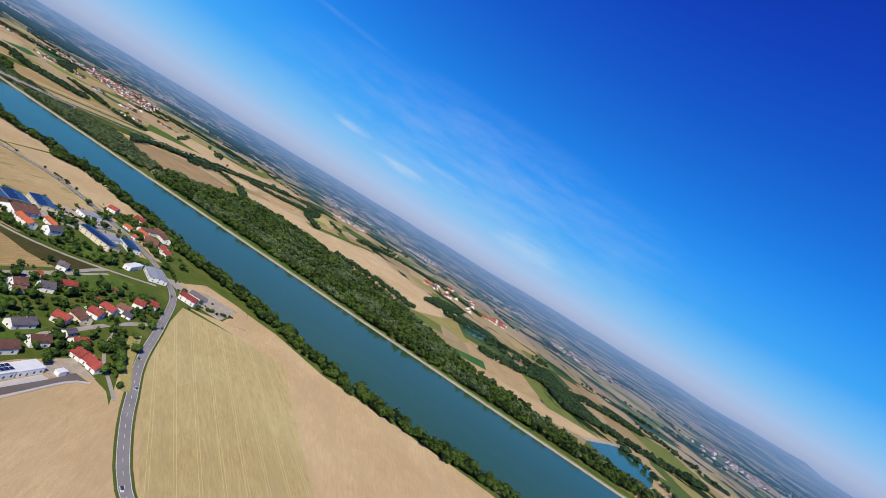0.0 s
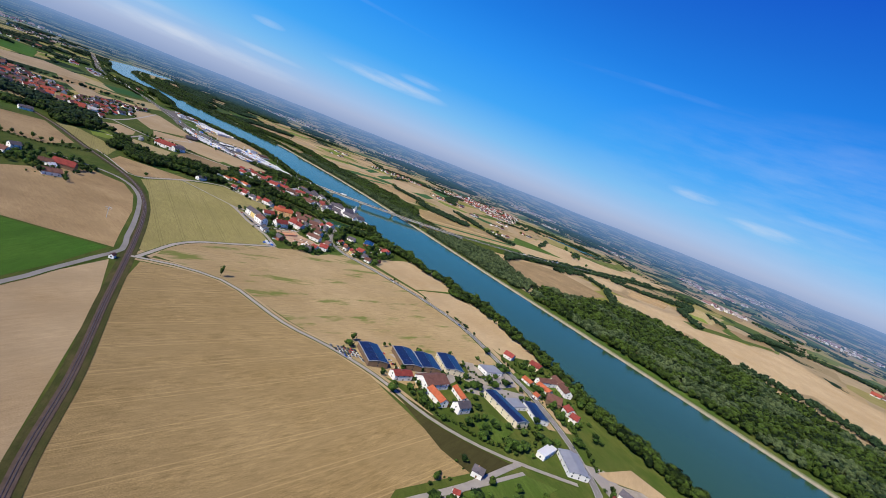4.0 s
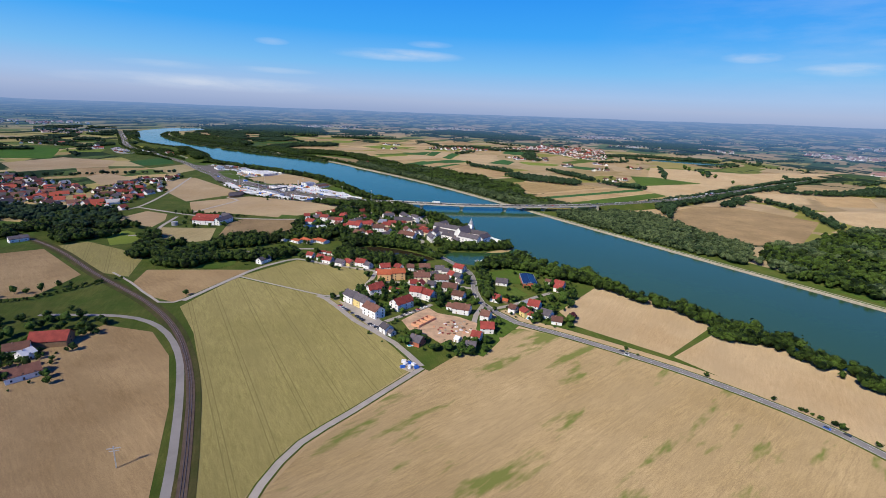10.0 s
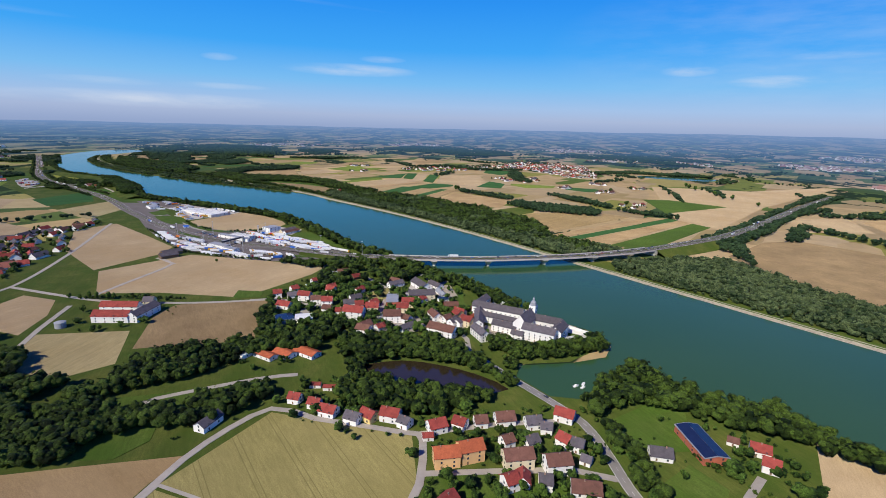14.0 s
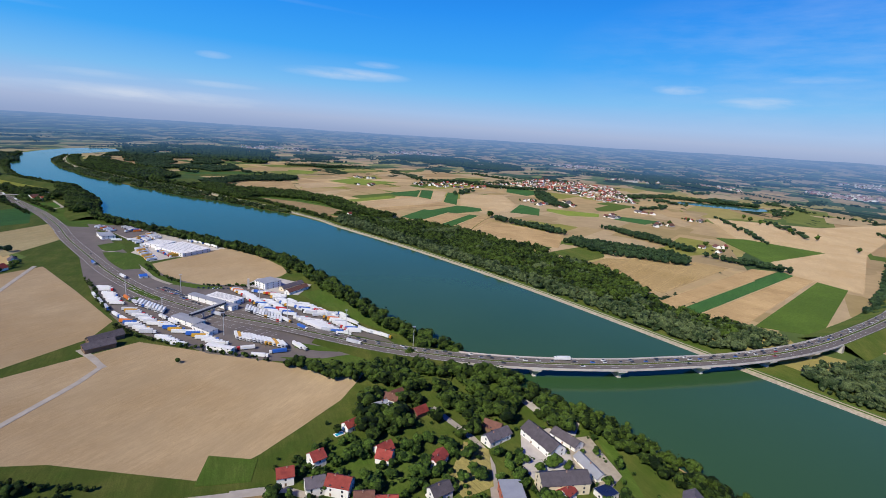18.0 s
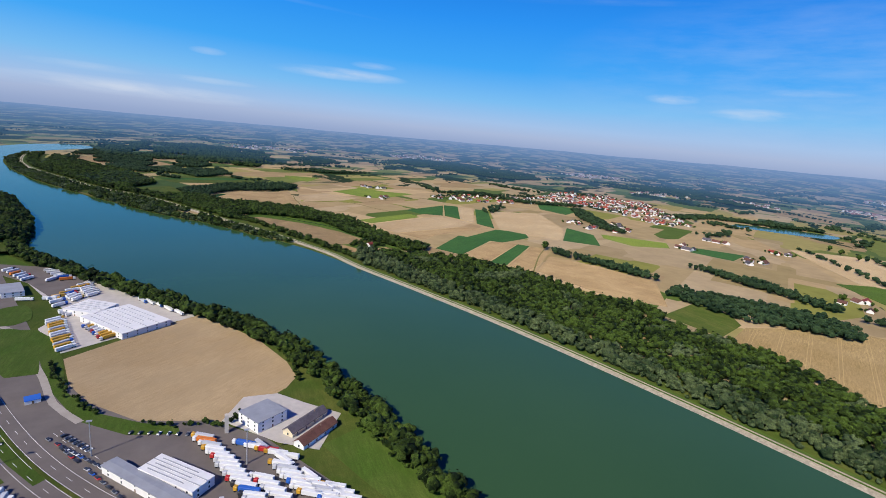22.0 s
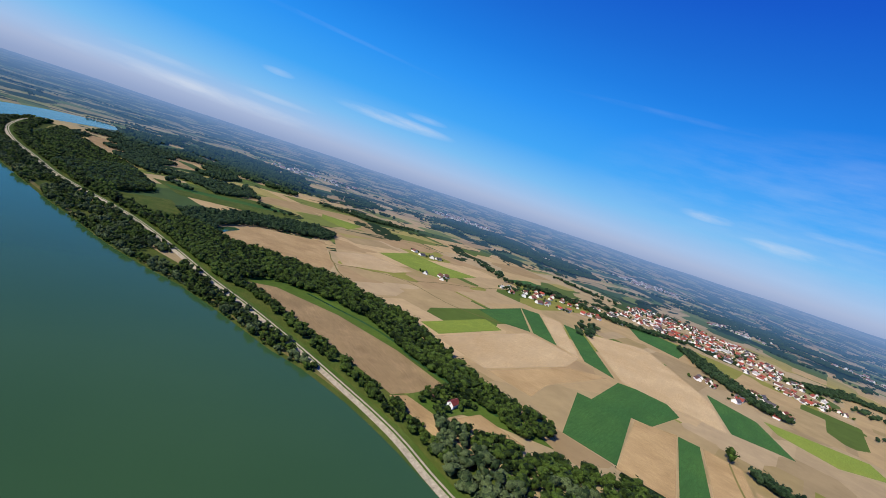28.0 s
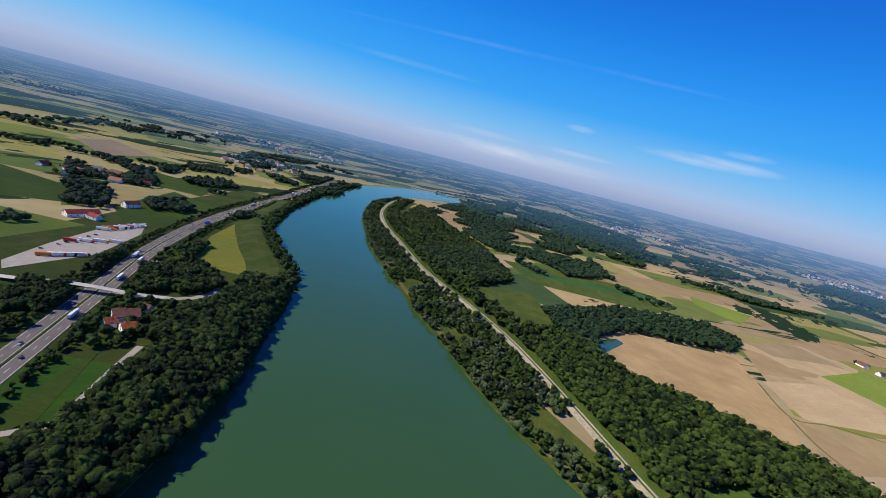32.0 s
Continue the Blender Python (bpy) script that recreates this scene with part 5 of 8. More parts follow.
# village: blocks of flats and houses
house(34.1, 409.0, -60, 15.6, 12, 9, SLATE, WHITE, 35)
house(36.8, 404.8, -66, 15.7, 12, 9, SLATE, YELLOW, 35)
house(38.8, 401.0, -67, 16.7, 12, 9, SLATE, WHITE, 35)
house(40.5, 393.6, -60, 19.8, 12, 9, TILE_BROWN, WHITE, 35)
house(43.9, 415.9, 13, 13.0, 12, 8, TILE_RED, WHITE, 35)
house(52.5, 399.3, 32, 22.0, 13, 8, TILE_RED, WHITE, 35)
house(60.9, 409.6, -29, 12.5, 12, 9, TILE_RED, WHITE, 35)
house(64.9, 406.7, -53, 16.5, 12, 8, TILE_RED, WHITE, 35)
house(53.3, 417.1, -39, 12.9, 6, 3, TILE_RED, WHITE, 35)
house(51.5, 434.0, -11, 15.8, 12, 9, TILE_ORANGE, ORANGE, 35)
house(57.8, 433.8, -2, 15.4, 12, 10, TILE_ORANGE, ORANGE, 35)
house(67.6, 427.6, -11, 18.4, 12, 9, TILE_BROWN, CREAM, 35)
house(75.6, 422.7, -12, 15.4, 12, 9, TILE_BROWN, WHITE, 35)
house(76.8, 413.3, -30, 16.3, 12, 7, TILE_BROWN, WHITE, 35)
house(77.9, 404.3, -42, 12.8, 11, 6, TILE_BROWN, WHITE, 35)
house(74.7, 390.2, -34, 16.8, 12, 6, TILE_BROWN, WHITE, 35)
house(28.0, 464.0, -39, 12.4, 10, 5, TILE_RED, WHITE, 35)
house(33.7, 458.4, -43, 10.6, 10, 5, SLATE, WHITE, 35)
house(38.1, 458.1, -58, 11.8, 10, 5, TILE_RED, YELLOW, 35)
house(43.8, 456.3, -36, 13.4, 11, 6, TILE_RED, WHITE, 35)
house(46.6, 451.8, -51, 8.5, 9, 5, SLATE, WHITE, 35)
house(54.0, 447.2, 2, 12.1, 11, 6, TILE_RED, WHITE, 35)
house(60.7, 446.6, -48, 9.0, 10, 5, TILE_RED, WHITE, 35)
house(66.3, 445.6, -11, 8.7, 10, 5, TILE_BROWN, WHITE, 35)
house(73.2, 444.7, -11, 13.3, 12, 5, TILE_BROWN, WHITE, 35)
house(79.8, 440.5, -11, 11.0, 11, 5, SLATE, WHITE, 35)
house(81.9, 437.0, -31, 7.6, 9, 5, SLATE, WHITE, 35)
house(90.1, 440.3, -49, 13.4, 11, 6, TILE_RED, WHITE, 35)
house(83.3, 430.5, -68, 8.8, 10, 6, TILE_RED, WHITE, 35)
house(85.3, 427.7, -49, 7.9, 10, 6, SLATE, WHITE, 35)
house(84.3, 422.7, -53, 6.8, 8, 3, SLATE, WHITE, 35)
house(62.1, 421.3, 3, 8.1, 10, 7, TILE_RED, WHITE, 35)
house(69.9, 418.8, -28, 7.6, 10, 6, SLATE, WHITE, 35)
house(50.5, 444.4, -11, 7.3, 6, 3, TILE_RED, WHITE, 35)
house(69.0, 435.5, 7, 8.0, 9, 5, TILE_BROWN, WHITE, 35)
house(74.9, 433.3, 4, 9.1, 9, 5, SLATE, WHITE, 35)
house(42.7, 378.1, -66, 9.6, 9, 6, SLATE, WHITE, 35)
house(43.8, 376.1, -55, 7.8, 7, 3, SLATE, WHITE, 35)
house(51.2, 367.1, -46, 10.5, 11, 5, SLATE, RED, 35)
house(103.5, 418.4, -32, 13.4, 11, 4, SLATE, WHITE, 35)
house(92.7, 399.3, -45, 9.9, 10, 5, TILE_RED, WHITE, 35)
house(96.0, 396.7, -46, 6.2, 5, 3, TILE_ORANGE, TIMBER, 35)
house(129.0, 410.7, -48, 11.6, 10, 5, TILE_RED, WHITE, 35)
house(125.6, 405.3, -54, 9.6, 10, 6, TILE_RED, WHITE, 35)
house(126.2, 416.1, -53, 7.2, 7, 3, TILE_BROWN, WHITE, 35)
house(94.9, 386.6, -51, 7.4, 9, 6, TILE_BROWN, WHITE, 35)
house(105.1, 388.4, -43, 11.4, 13, 6, TILE_RED, WHITE, 35)
house(98.3, 382.5, -80, 9.5, 9, 6, TILE_RED, YELLOW, 35)
house(99.8, 380.4, -50, 5.2, 7, 4, TILE_RED, WHITE, 35)
house(106.3, 380.3, -54, 11.0, 12, 4, SLATE, WHITE, 35)
house(107.3, 373.7, -33, 10.2, 10, 4, TILE_BROWN, WHITE, 35)
house(81.7, 382.3, -41, 8.8, 11, 6, TILE_BROWN, WHITE, 35)
house(78.1, 371.9, -19, 12.0, 12, 6, TILE_RED, WHITE, 35)
house(72.0, 366.0, -37, 7.9, 10, 6, TILE_RED, WHITE, 35)
house(67.5, 359.3, -28, 8.2, 11, 5, SLATE, YELLOW, 35)
house(65.3, 366.4, -50, 4.9, 6, 3, WHITE_ROOF, WHITE, 35)
house(71.3, 394.5, -43, 6.0, 8, 4, TILE_BROWN, WHITE, 35)
house(116.4, 417.8, -108, 36.4, 16.3, 6, SOLAR, RED, 10)
house(103.1, 392.3, 14, 10.9, 7.3, 4, SHEET, WHITE, 0)

# old village around the square
house(20.3, 569.0, -1, 9.8, 10, 7, TILE_RED, WHITE, 35)
house(28.2, 573.2, 20, 8.8, 10, 7, TILE_RED, WHITE, 35)
house(26.5, 563.6, 2, 11.3, 10, 7, SLATE, WHITE, 35)
house(31.9, 561.7, -32, 14.6, 11, 8, TILE_RED, WHITE, 35)
house(36.2, 555.6, -15, 11.3, 10, 7, TILE_BROWN, WHITE, 35)
house(40.7, 552.5, -15, 12.2, 11, 7, TILE_RED, WHITE, 35)
house(22.3, 553.8, -37, 15.6, 11, 5, TILE_RED, WHITE, 35)
house(39.4, 542.9, -37, 9.9, 10, 6, TILE_BROWN, WHITE, 35)
house(44.2, 540.4, -16, 8.9, 9, 4, TILE_RED, WHITE, 35)
house(49.1, 533.5, -32, 21.7, 14, 10, TILE_RED, WHITE, 35)
house(49.1, 545.0, -6, 12.1, 11, 8, SLATE, WHITE, 35)
house(53.2, 543.0, -3, 9.5, 11, 7, TILE_RED, WHITE, 35)
house(57.9, 538.0, -15, 13.8, 12, 8, TILE_RED, CREAM, 35)
house(53.6, 553.1, 14, 13.4, 10, 6, SLATE, WHITE, 35)
house(57.7, 564.4, 43, 14.7, 9, 5, TILE_RED, WHITE, 35)
house(45.0, 569.5, -35, 10.2, 10, 5, TILE_RED, WHITE, 35)
house(49.8, 592.4, 12, 11.3, 9, 6, SHEET, WHITE, 35)
house(54.8, 596.4, -44, 12.7, 9, 5, TILE_BROWN, WHITE, 35)
house(39.3, 585.7, 25, 9.1, 8, 5, TILE_RED, WHITE, 35)
house(74.9, 539.9, -24, 13.6, 10, 8, TILE_RED, CREAM, 35)
house(70.3, 532.7, -24, 12.9, 12, 9, TILE_RED, CREAM, 35)
house(83.7, 546.6, -12, 31.5, 13, 9, SLATE, CREAM, 35)
house(63.4, 525.2, -16, 18.2, 14, 9, TILE_BROWN, WHITE, 35)
house(68.3, 522.3, -50, 11.6, 10, 6, TILE_BROWN, WHITE, 35)
house(49.5, 516.7, -40, 13.7, 11, 6, TILE_BROWN, WHITE, 35)
house(55.8, 517.3, 19, 7.2, 9, 5, TILE_RED, WHITE, 35)
house(66.3, 514.9, 28, 18.4, 9, 4, SLATE, WHITE, 35)
house(89.2, 563.6, -82, 32.4, 14, 6, SLATE, WHITE, 35)
house(77.4, 569.1, 17, 21.3, 10, 5, SLATE, WHITE, 35)
house(93.1, 532.7, -15, 16.0, 10, 4, TILE_BROWN, RED, 35)
house(81.5, 522.3, -88, 18.0, 11, 6, TILE_BROWN, WHITE, 35)
house(84.7, 517.4, 29, 11.5, 9, 6, TILE_BROWN, WHITE, 35)
house(91.1, 520.1, -75, 10.1, 10, 7, TILE_RED, YELLOW, 35)
house(91.6, 511.3, -61, 13.5, 11, 8, TILE_RED, CREAM, 35)
house(85.8, 512.9, 26, 9.2, 9, 6, SLATE, WHITE, 35)
house(88.1, 512.0, 34, 10.1, 9, 6, SLATE, WHITE, 35)
house(78.0, 505.1, -49, 28.4, 13, 9, TILE_BROWN, WHITE, 35)
house(96.7, 562.5, -74, 22.2, 10, 4, SLATE, WHITE, 35)
house(95.3, 550.4, -91, 24.8, 8, 3, SHEET, WHITE, 35)
house(83.0, 543.8, 21, 9.3, 8, 5, TILE_RED, WHITE, 35)
house(69.0, 544.8, -107, 29.2, 13.6, 8, SHEET, RED, 0)
house(21.2, 538.1, 4, 18.0, 18.0, 5, SOLAR, WHITE, 0)
house(28.8, 536.5, -6, 17.9, 14.7, 5, WHITE_ROOF, WHITE, 0)
house(92.7, 541.0, 6, 11.7, 9.7, 4, SOLAR, WHITE, 0)

# kindergarten with orange roofs, school, farmstead
house(12.6, 506.2, -52, 21.8, 9.1, 4, TILE_ORANGE, WHITE, 20)
house(19.0, 505.4, -53, 19.0, 11.3, 4, TILE_ORANGE, WHITE, 20)
house(26.5, 503.9, -53, 24.0, 11.7, 4, TILE_ORANGE, WHITE, 20)
house(5.1, 509.7, -49, 13.6, 10.4, 4, WHITE_ROOF, WHITE, 0)
house(-43.1, 558.2, -18, 36.0, 13, 8, TILE_RED, WHITE, 35)
house(-32.6, 560, 63, 37.1, 12, 8, SLATE, WHITE, 35)
house(-42.9, 571.3, -18, 39.0, 12, 6, TILE_RED, WHITE, 35)
house(-32.6, 573.6, -15, 10.9, 11, 7, SLATE, CREAM, 35)
house(-61.3, 389.9, -1, 26.6, 16, 6, TILE_RED, TIMBER, 35)
house(-67.9, 384.4, 15, 15.7, 11, 6, TILE_BROWN, WHITE, 35)
house(-60.1, 368.7, 32, 20.5, 12, 5, TILE_BROWN, WHITE, 35)
house(-64.2, 380.5, 59, 9.7, 9, 5, WHITE_ROOF, WHITE, 35)
house(-87.3, 400.8, 48, 13.1, 10, 6, SLATE, WHITE, 35)
house(-86.8, 386.3, -19, 14.4, 11, 5, TILE_BROWN, WHITE, 35)
house(-96.2, 395.4, -34, 25.6, 11, 5, SLATE, WHITE, 35)
house(-128.2, 524.7, 38, 21.3, 10, 5, SLATE, WHITE, 35)
house(-2.9, 468.7, 50, 17.5, 9, 5, SLATE, WHITE, 35)

# customs yard
def ribbed(hall, length, width, top, bays):
    """Upstands and a rooflight band across a flat hall roof."""
    l, w = length * K / 2, width * K / 2
    for i in range(1, bays):
        v = -w + 2 * w * i / bays
        part("roof_upstand", boxed((-l * 0.99, l * 0.99, v - 0.07, v + 0.07, top, top + 0.14)), SHEET, hall)
    for i in range(bays):
        v = -w + 2 * w * (i + 0.5) / bays
        part("rooflight", boxed((-l * 0.8, l * 0.55, v - 0.12, v + 0.12, top, top + 0.1)), SHEET, hall)


ribbed(house(4.7, 702.6, -44, 42.6, 15.9, 7, WHITE_ROOF, WHITE, 0), 42.6, 15.9, (7 * 0.88 + 0.3) * K, 3)
house(-0.5, 700.5, -48, 73.1, 9.0, 6, SHEET, WHITE, 4)
house(-8.8, 677.8, -49, 37.5, 12.4, 6, SHEET, WHITE, 4)
house(-2, 667.4, -52, 28.0, 9.9, 5, SHEET, WHITE, 4)
house(4.1, 646.9, -35, 26.7, 5.6, 6, WHITE_ROOF, WHITE, 4)
house(24.8, 723.5, 33, 24.6, 22.8, 9, SHEET, WHITE, 0)
house(-35.2, 665.6, 33, 29.1, 11, 5, SLATE, TIMBER, 35)
house(-35.8, 658.5, 27, 24.8, 11, 5, SLATE, TIMBER, 35)
house(36.2, 718.8, 40, 36.5, 9, 4, SLATE, CREAM, 35)
house(38.1, 712.4, 40, 34.6, 9, 4, TILE_BROWN, WHITE, 35)

# parcel depot
ribbed(house(-36.6, 821.6, -31, 35.9, 32.6, 7, WHITE_ROOF, WHITE, 0), 35.9, 32.6, (7 * 0.88 + 0.3) * K, 3)
ribbed(house(-22, 806.2, -50, 70.3, 48.8, 6.5, WHITE_ROOF, WHITE, 0), 70.3, 48.8, (6.5 * 0.88 + 0.3) * K, 4)
house(-72.2, 850.7, -67, 37.4, 20.3, 6, SHEET, WHITE, 0)

# riverside inn, farms beside the upstream motorway
house(-163.5, 1025.3, 54, 19.4, 14, 6, TILE_BROWN, WHITE, 35)
house(-162.4, 1018.6, 68, 8.0, 9, 5, TILE_ORANGE, WHITE, 35)
house(-156.5, 1019.9, 64, 10.1, 10, 5, TILE_ORANGE, WHITE, 35)
house(-165.6, 1035.4, 7, 9.1, 8, 4, TILE_BROWN, WHITE, 35)
house(-278, 1100.3, 82, 43.0, 12, 5, TILE_RED, WHITE, 35)
house(-270.5, 1101.2, 5, 14.5, 10, 5, TILE_RED, WHITE, 35)
house(-289.2, 1139.8, 85, 23.6, 12, 7, TILE_BROWN, WHITE, 35)
house(-345.7, 1149.4, 95, 31.1, 11, 5, TILE_RED, WHITE, 35)

# small houses between the abbey and the square, and at the pond
house(84.4, 517.5, 40, 10, 8, 5, TILE_RED, WHITE, 38)
house(87.4, 515.6, 40, 9, 7, 5, SLATE, WHITE, 38)
house(89.6, 513.8, 40, 9, 7, 5, SLATE, WHITE, 38)
house(94.2, 514.2, 35, 14, 9, 5, TILE_ORANGE, WHITE, 38)
house(92.9, 522.4, -60, 14, 9, 6, TILE_RED, CREAM, 38)
house(101.2, 526, 20, 8, 7, 4, TILE_BROWN, TIMBER, 35)
house(60.8, 587.5, 20, 11, 9, 4, TILE_RED, TIMBER, 38)
house(59.7, 543.5, 30, 11, 10, 6, TILE_RED, WHITE, 40)
house(19.8, 473.6, -35, 9, 8, 5, TILE_RED, WHITE, 40)
house(24.8, 469, -35, 9, 8, 5, TILE_RED, WHITE, 40)
house(26.4, 480.4, -20, 9, 5, 3, TILE_RED, WHITE, 30)
house(30.3, 477.4, -20, 10, 5, 3, TILE_RED, WHITE, 30)
house(50.5, 519.6, 30, 14, 10, 6, TILE_BROWN, WHITE, 40)
house(56.3, 517.4, 30, 9, 7, 5, TILE_RED, WHITE, 40)
house(65.4, 421.4, 60, 10, 9, 5, TILE_RED, WHITE, 40)
house(46, 420, 30, 12, 10, 6, TILE_RED, WHITE, 40)
house(50.1, 593, 25, 9, 8, 4, SHEET, WHITE, 30)
house(57, 599, 20, 11, 9, 4, TILE_BROWN, TIMBER, 38)
house(45.5, 572.5, 20, 11, 9, 5, TILE_RED, WHITE, 40)
house(78.6, 573.4, -50, 13, 9, 5, TILE_BROWN, TIMBER, 40)

# ---- the abbey on its rock above the river ----
abbey = tagged(new("abbey"), "large white abbey with dark slate roofs", "abbey")
abbey.matrix_basis = pose(108.5, 501.8, 0)


def wing(x, y, yaw, length, width, wall_h, pitch=38):
    w = house(x, y, yaw, length, width, wall_h, SLATE, WHITE, pitch, name="wing", openings=0.8)
    del w["label"], w["category"], w["group"]
    w.parent = abbey
    w.matrix_basis = pose(x - 108, y - 500, 0.1, 0, 0, yaw)
    return w


wing(107.5, 513.5, -47, 58, 12, 12)
wing(105.5, 526, 40, 27, 11, 11)
wing(104.0, 507.8, -50, 44, 9, 8)
wing(97.2, 511.0, -117, 46, 10, 9)
wing(91.0, 497.0, -88, 24, 10, 8)
wing(103.0, 499.0, -50, 26, 10, 8)
wing(111.5, 487.0, -50, 33, 12, 13)
wing(120.0, 494.5, -48, 28, 12, 13)
wing(120.0, 486.5, 38, 24, 12, 13)
wing(104.6, 491.5, -50, 12, 8, 6)
nave = wing(110.5, 496.5, 38, 27, 15, 15, 50)
tower = part("tower", boxed((-1.4, 1.4, -1.4, 1.4, 0, 9.0)), WHITE, abbey)
tower.matrix_basis = pose(9.2, 1.5, 0, 0, 0, 40)
bm = bmesh.new()
prof = [(1.6, 9.0), (1.6, 9.25), (1.15, 9.6), (1.25, 10.1), (0.95, 10.7), (0.5, 11.0), (0.45, 11.5), (0.55, 11.7), (0.22, 12.1), (0.02, 12.9)]
loops = [[bm.verts.new((r * math.cos(i * math.pi / 4), r * math.sin(i * math.pi / 4), z)) for i in range(8)] for r, z in prof]
for a, b in zip(loops, loops[1:]):
    for i in range(8):
        bm.faces.new((a[i], a[(i + 1) % 8], b[(i + 1) % 8], b[i]))
part("dome", bm, SHEET, tower, "grey onion dome with spire")
for i in range(4):
    piece("window", WINDOW_MESH, tower, pose(0, 0, 0, 0, 0, 90 * i) @ pose(0, 1.4, 7.8))
    piece("clock", shared("clock", boxed((-0.5, 0.5, -0.04, 0.04, -0.5, 0.5)), SLATE), tower, pose(0, 0, 0, 0, 0, 90 * i) @ pose(0, 1.4, 6.0))
river_wall = [(114, 532), (118.5, 524), (121.5, 515), (126.5, 502), (129.5, 494), (134, 484)]
for a, b in zip(river_wall, river_wall[1:]):
    d = Vector((b[0] - a[0], b[1] - a[1]))
    wl = part("river_wall", boxed((0, d.length, -0.2, 0.2, -0.3, 2.2)), WHITE, abbey)
    wl.matrix_basis = pose(a[0] - 108.5, a[1] - 501.8, 0, 0, 0, math.degrees(math.atan2(d.y, d.x)))
patch("court", LANE, "pale gravel terrace behind the river wall", (114, 531), (118, 523), (121, 515), (126, 502), (118, 503), (112, 516), (108, 524), category="courtyard")
wall_line = [(123, 497), (128, 490), (134, 484), (127, 484), (119, 484)]
for a, b in zip(wall_line, wall_line[1:]):
    d = Vector((b[0] - a[0], b[1] - a[1]))
    wl = part("terrace_wall", boxed((0, d.length, -0.25, 0.25, -0.3, 1.5)), WHITE, abbey)
    wl.matrix_basis = pose(a[0] - 108, a[1] - 500, 0, 0, 0, math.degrees(math.atan2(d.y, d.x)))
patch("lawn", LAWN, "triangular walled abbey garden lawn", (123, 496), (132, 485), (121, 485), category="lawn")
patch("court", GRAVEL, "pale gravel abbey courtyard", (93, 505), (99, 509), (107, 499), (101, 494), (94, 495), category="courtyard")

# ---- customs yard, depot: paved ground ----
PLAZA = [(-78, 809), (-63, 755), (-51, 721), (-43, 702), (-32, 679), (-21, 666), (-10, 657), (0, 646), (18, 636), (33, 630), (39, 632), (48, 633), (73, 627), (71, 633), (66, 645), (60, 655), (53, 668), (45, 684), (37, 696), (25, 715), (11, 727), (-7, 731), (-21, 744), (-36, 768), (-61, 825), (-91, 894), (-108, 912), (-112, 897)]
patch("yard_paving", MOTORWAY, "wide grey asphalt customs yard", *PLAZA, category="paving", z=0.1)
patch("yard_paving", CONCRETE, "pale concrete yard of the parcel depot", (-38, 780), (-50, 805), (-45, 823), (-58, 842), (-70, 864), (-88, 882), (-94, 899), (-63, 890), (-40, 859), (-7, 821), (3, 811), category="paving", z=0.104)
patch("yard_paving", CONCRETE, "pale concrete forecourt beside the office", (14, 726), (20, 738), (30, 738), (38, 730), (47, 722), (38, 706), (28, 712), category="paving", z=0.108)
patch("yard_paving", LANE, "pale lorry park by the farms", (-229, 1031), (-242, 1058), (-255, 1092), (-258, 1122), (-241, 1103), (-222, 1063), (-221, 1026), category="paving", z=0.108)
patch("yard_paving", MOTORWAY, "dark asphalt lorry yard beside the workshop", (-56, 842), (-70, 864), (-88, 882), (-94, 899), (-63, 890), (-50, 872), (-46, 852), category="paving", z=0.112)
for pts in (((-65, 806), (-52, 803), (-39, 766), (-47, 765), (-59, 788)), ((-72, 826), (-62, 833), (-55, 815), (-64, 809)), ((32, 648), (49, 636), (38, 639), (30, 644)), ((43, 651), (52, 652), (62, 643), (52, 645)), ((-37, 712), (-33, 716), (-30, 712), (-34, 708))):
    patch("grass_island", LAWN, "green grass island in the yard", *pts, category="grass", z=0.16, smooth=True)
patch("meadow", LAWN, "green meadow between yard and river", (39, 708), (52, 714), (62, 694), (70, 660), (79, 643), (70, 650), (60, 664), (47, 690), category="grass", z=0.124)
patch("meadow", MEADOW, "green meadow between motorway and river", (-153, 1010), (-112, 942), (-100, 925), (-74, 890), (-90, 886), (-103, 889), (-120, 922), category="grass", z=0.11)
patch("meadow", LAWN, "grass slope under the motorway ramp", (24, 637), (39, 632), (48, 633), (71, 626), (73, 615), (62, 616), (38, 624), category="grass", z=0.118)

patch("grass_band", LAWN, "green strip with shrubs round the wheat field", (-56, 805), (-50, 804), (-43, 795), (-35, 776), (-29, 753), (-18, 738), (-6, 730), (3, 726), (4, 722), (-9, 725), (-22, 735), (-34, 756), (-41, 775), (-52, 800), category="grass", z=0.122)
patch("grass_band", LAWN, "narrow green verge along the motorway", (-37, 733), (-30, 723), (-22, 711), (-24, 709), (-32, 719), (-40, 731), category="grass", z=0.16)

# ---- lorries and cars ----
PAINTS = {n: plain(n, c, 0.45, vary=0.05, spec=0.4) for n, c in (("white_paint", (0.80, 0.80, 0.78)), ("silver_paint", (0.55, 0.56, 0.58)), ("blue_paint", (0.03, 0.13, 0.50)), ("red_paint", (0.50, 0.03, 0.03)), ("yellow_paint", (0.62, 0.34, 0.03)), ("orange_paint", (0.70, 0.20, 0.03)), ("green_paint", (0.06, 0.20, 0.08)), ("black_paint", (0.03, 0.03, 0.035)), ("grey_paint", (0.22, 0.23, 0.25)))}
RUBBER = plain("rubber", (0.025, 0.025, 0.027), 0.9)


def bogie_mesh(axles):
    bm = bmesh.new()
    for o in axles:
        bmesh.ops.create_cone(bm, cap_ends=True, segments=9, radius1=0.5 * K, radius2=0.5 * K, depth=2.4 * K, matrix=pose(o * K, 0, 0.5 * K, 90, 0, 0))
    return shared("wheels", bm, RUBBER)


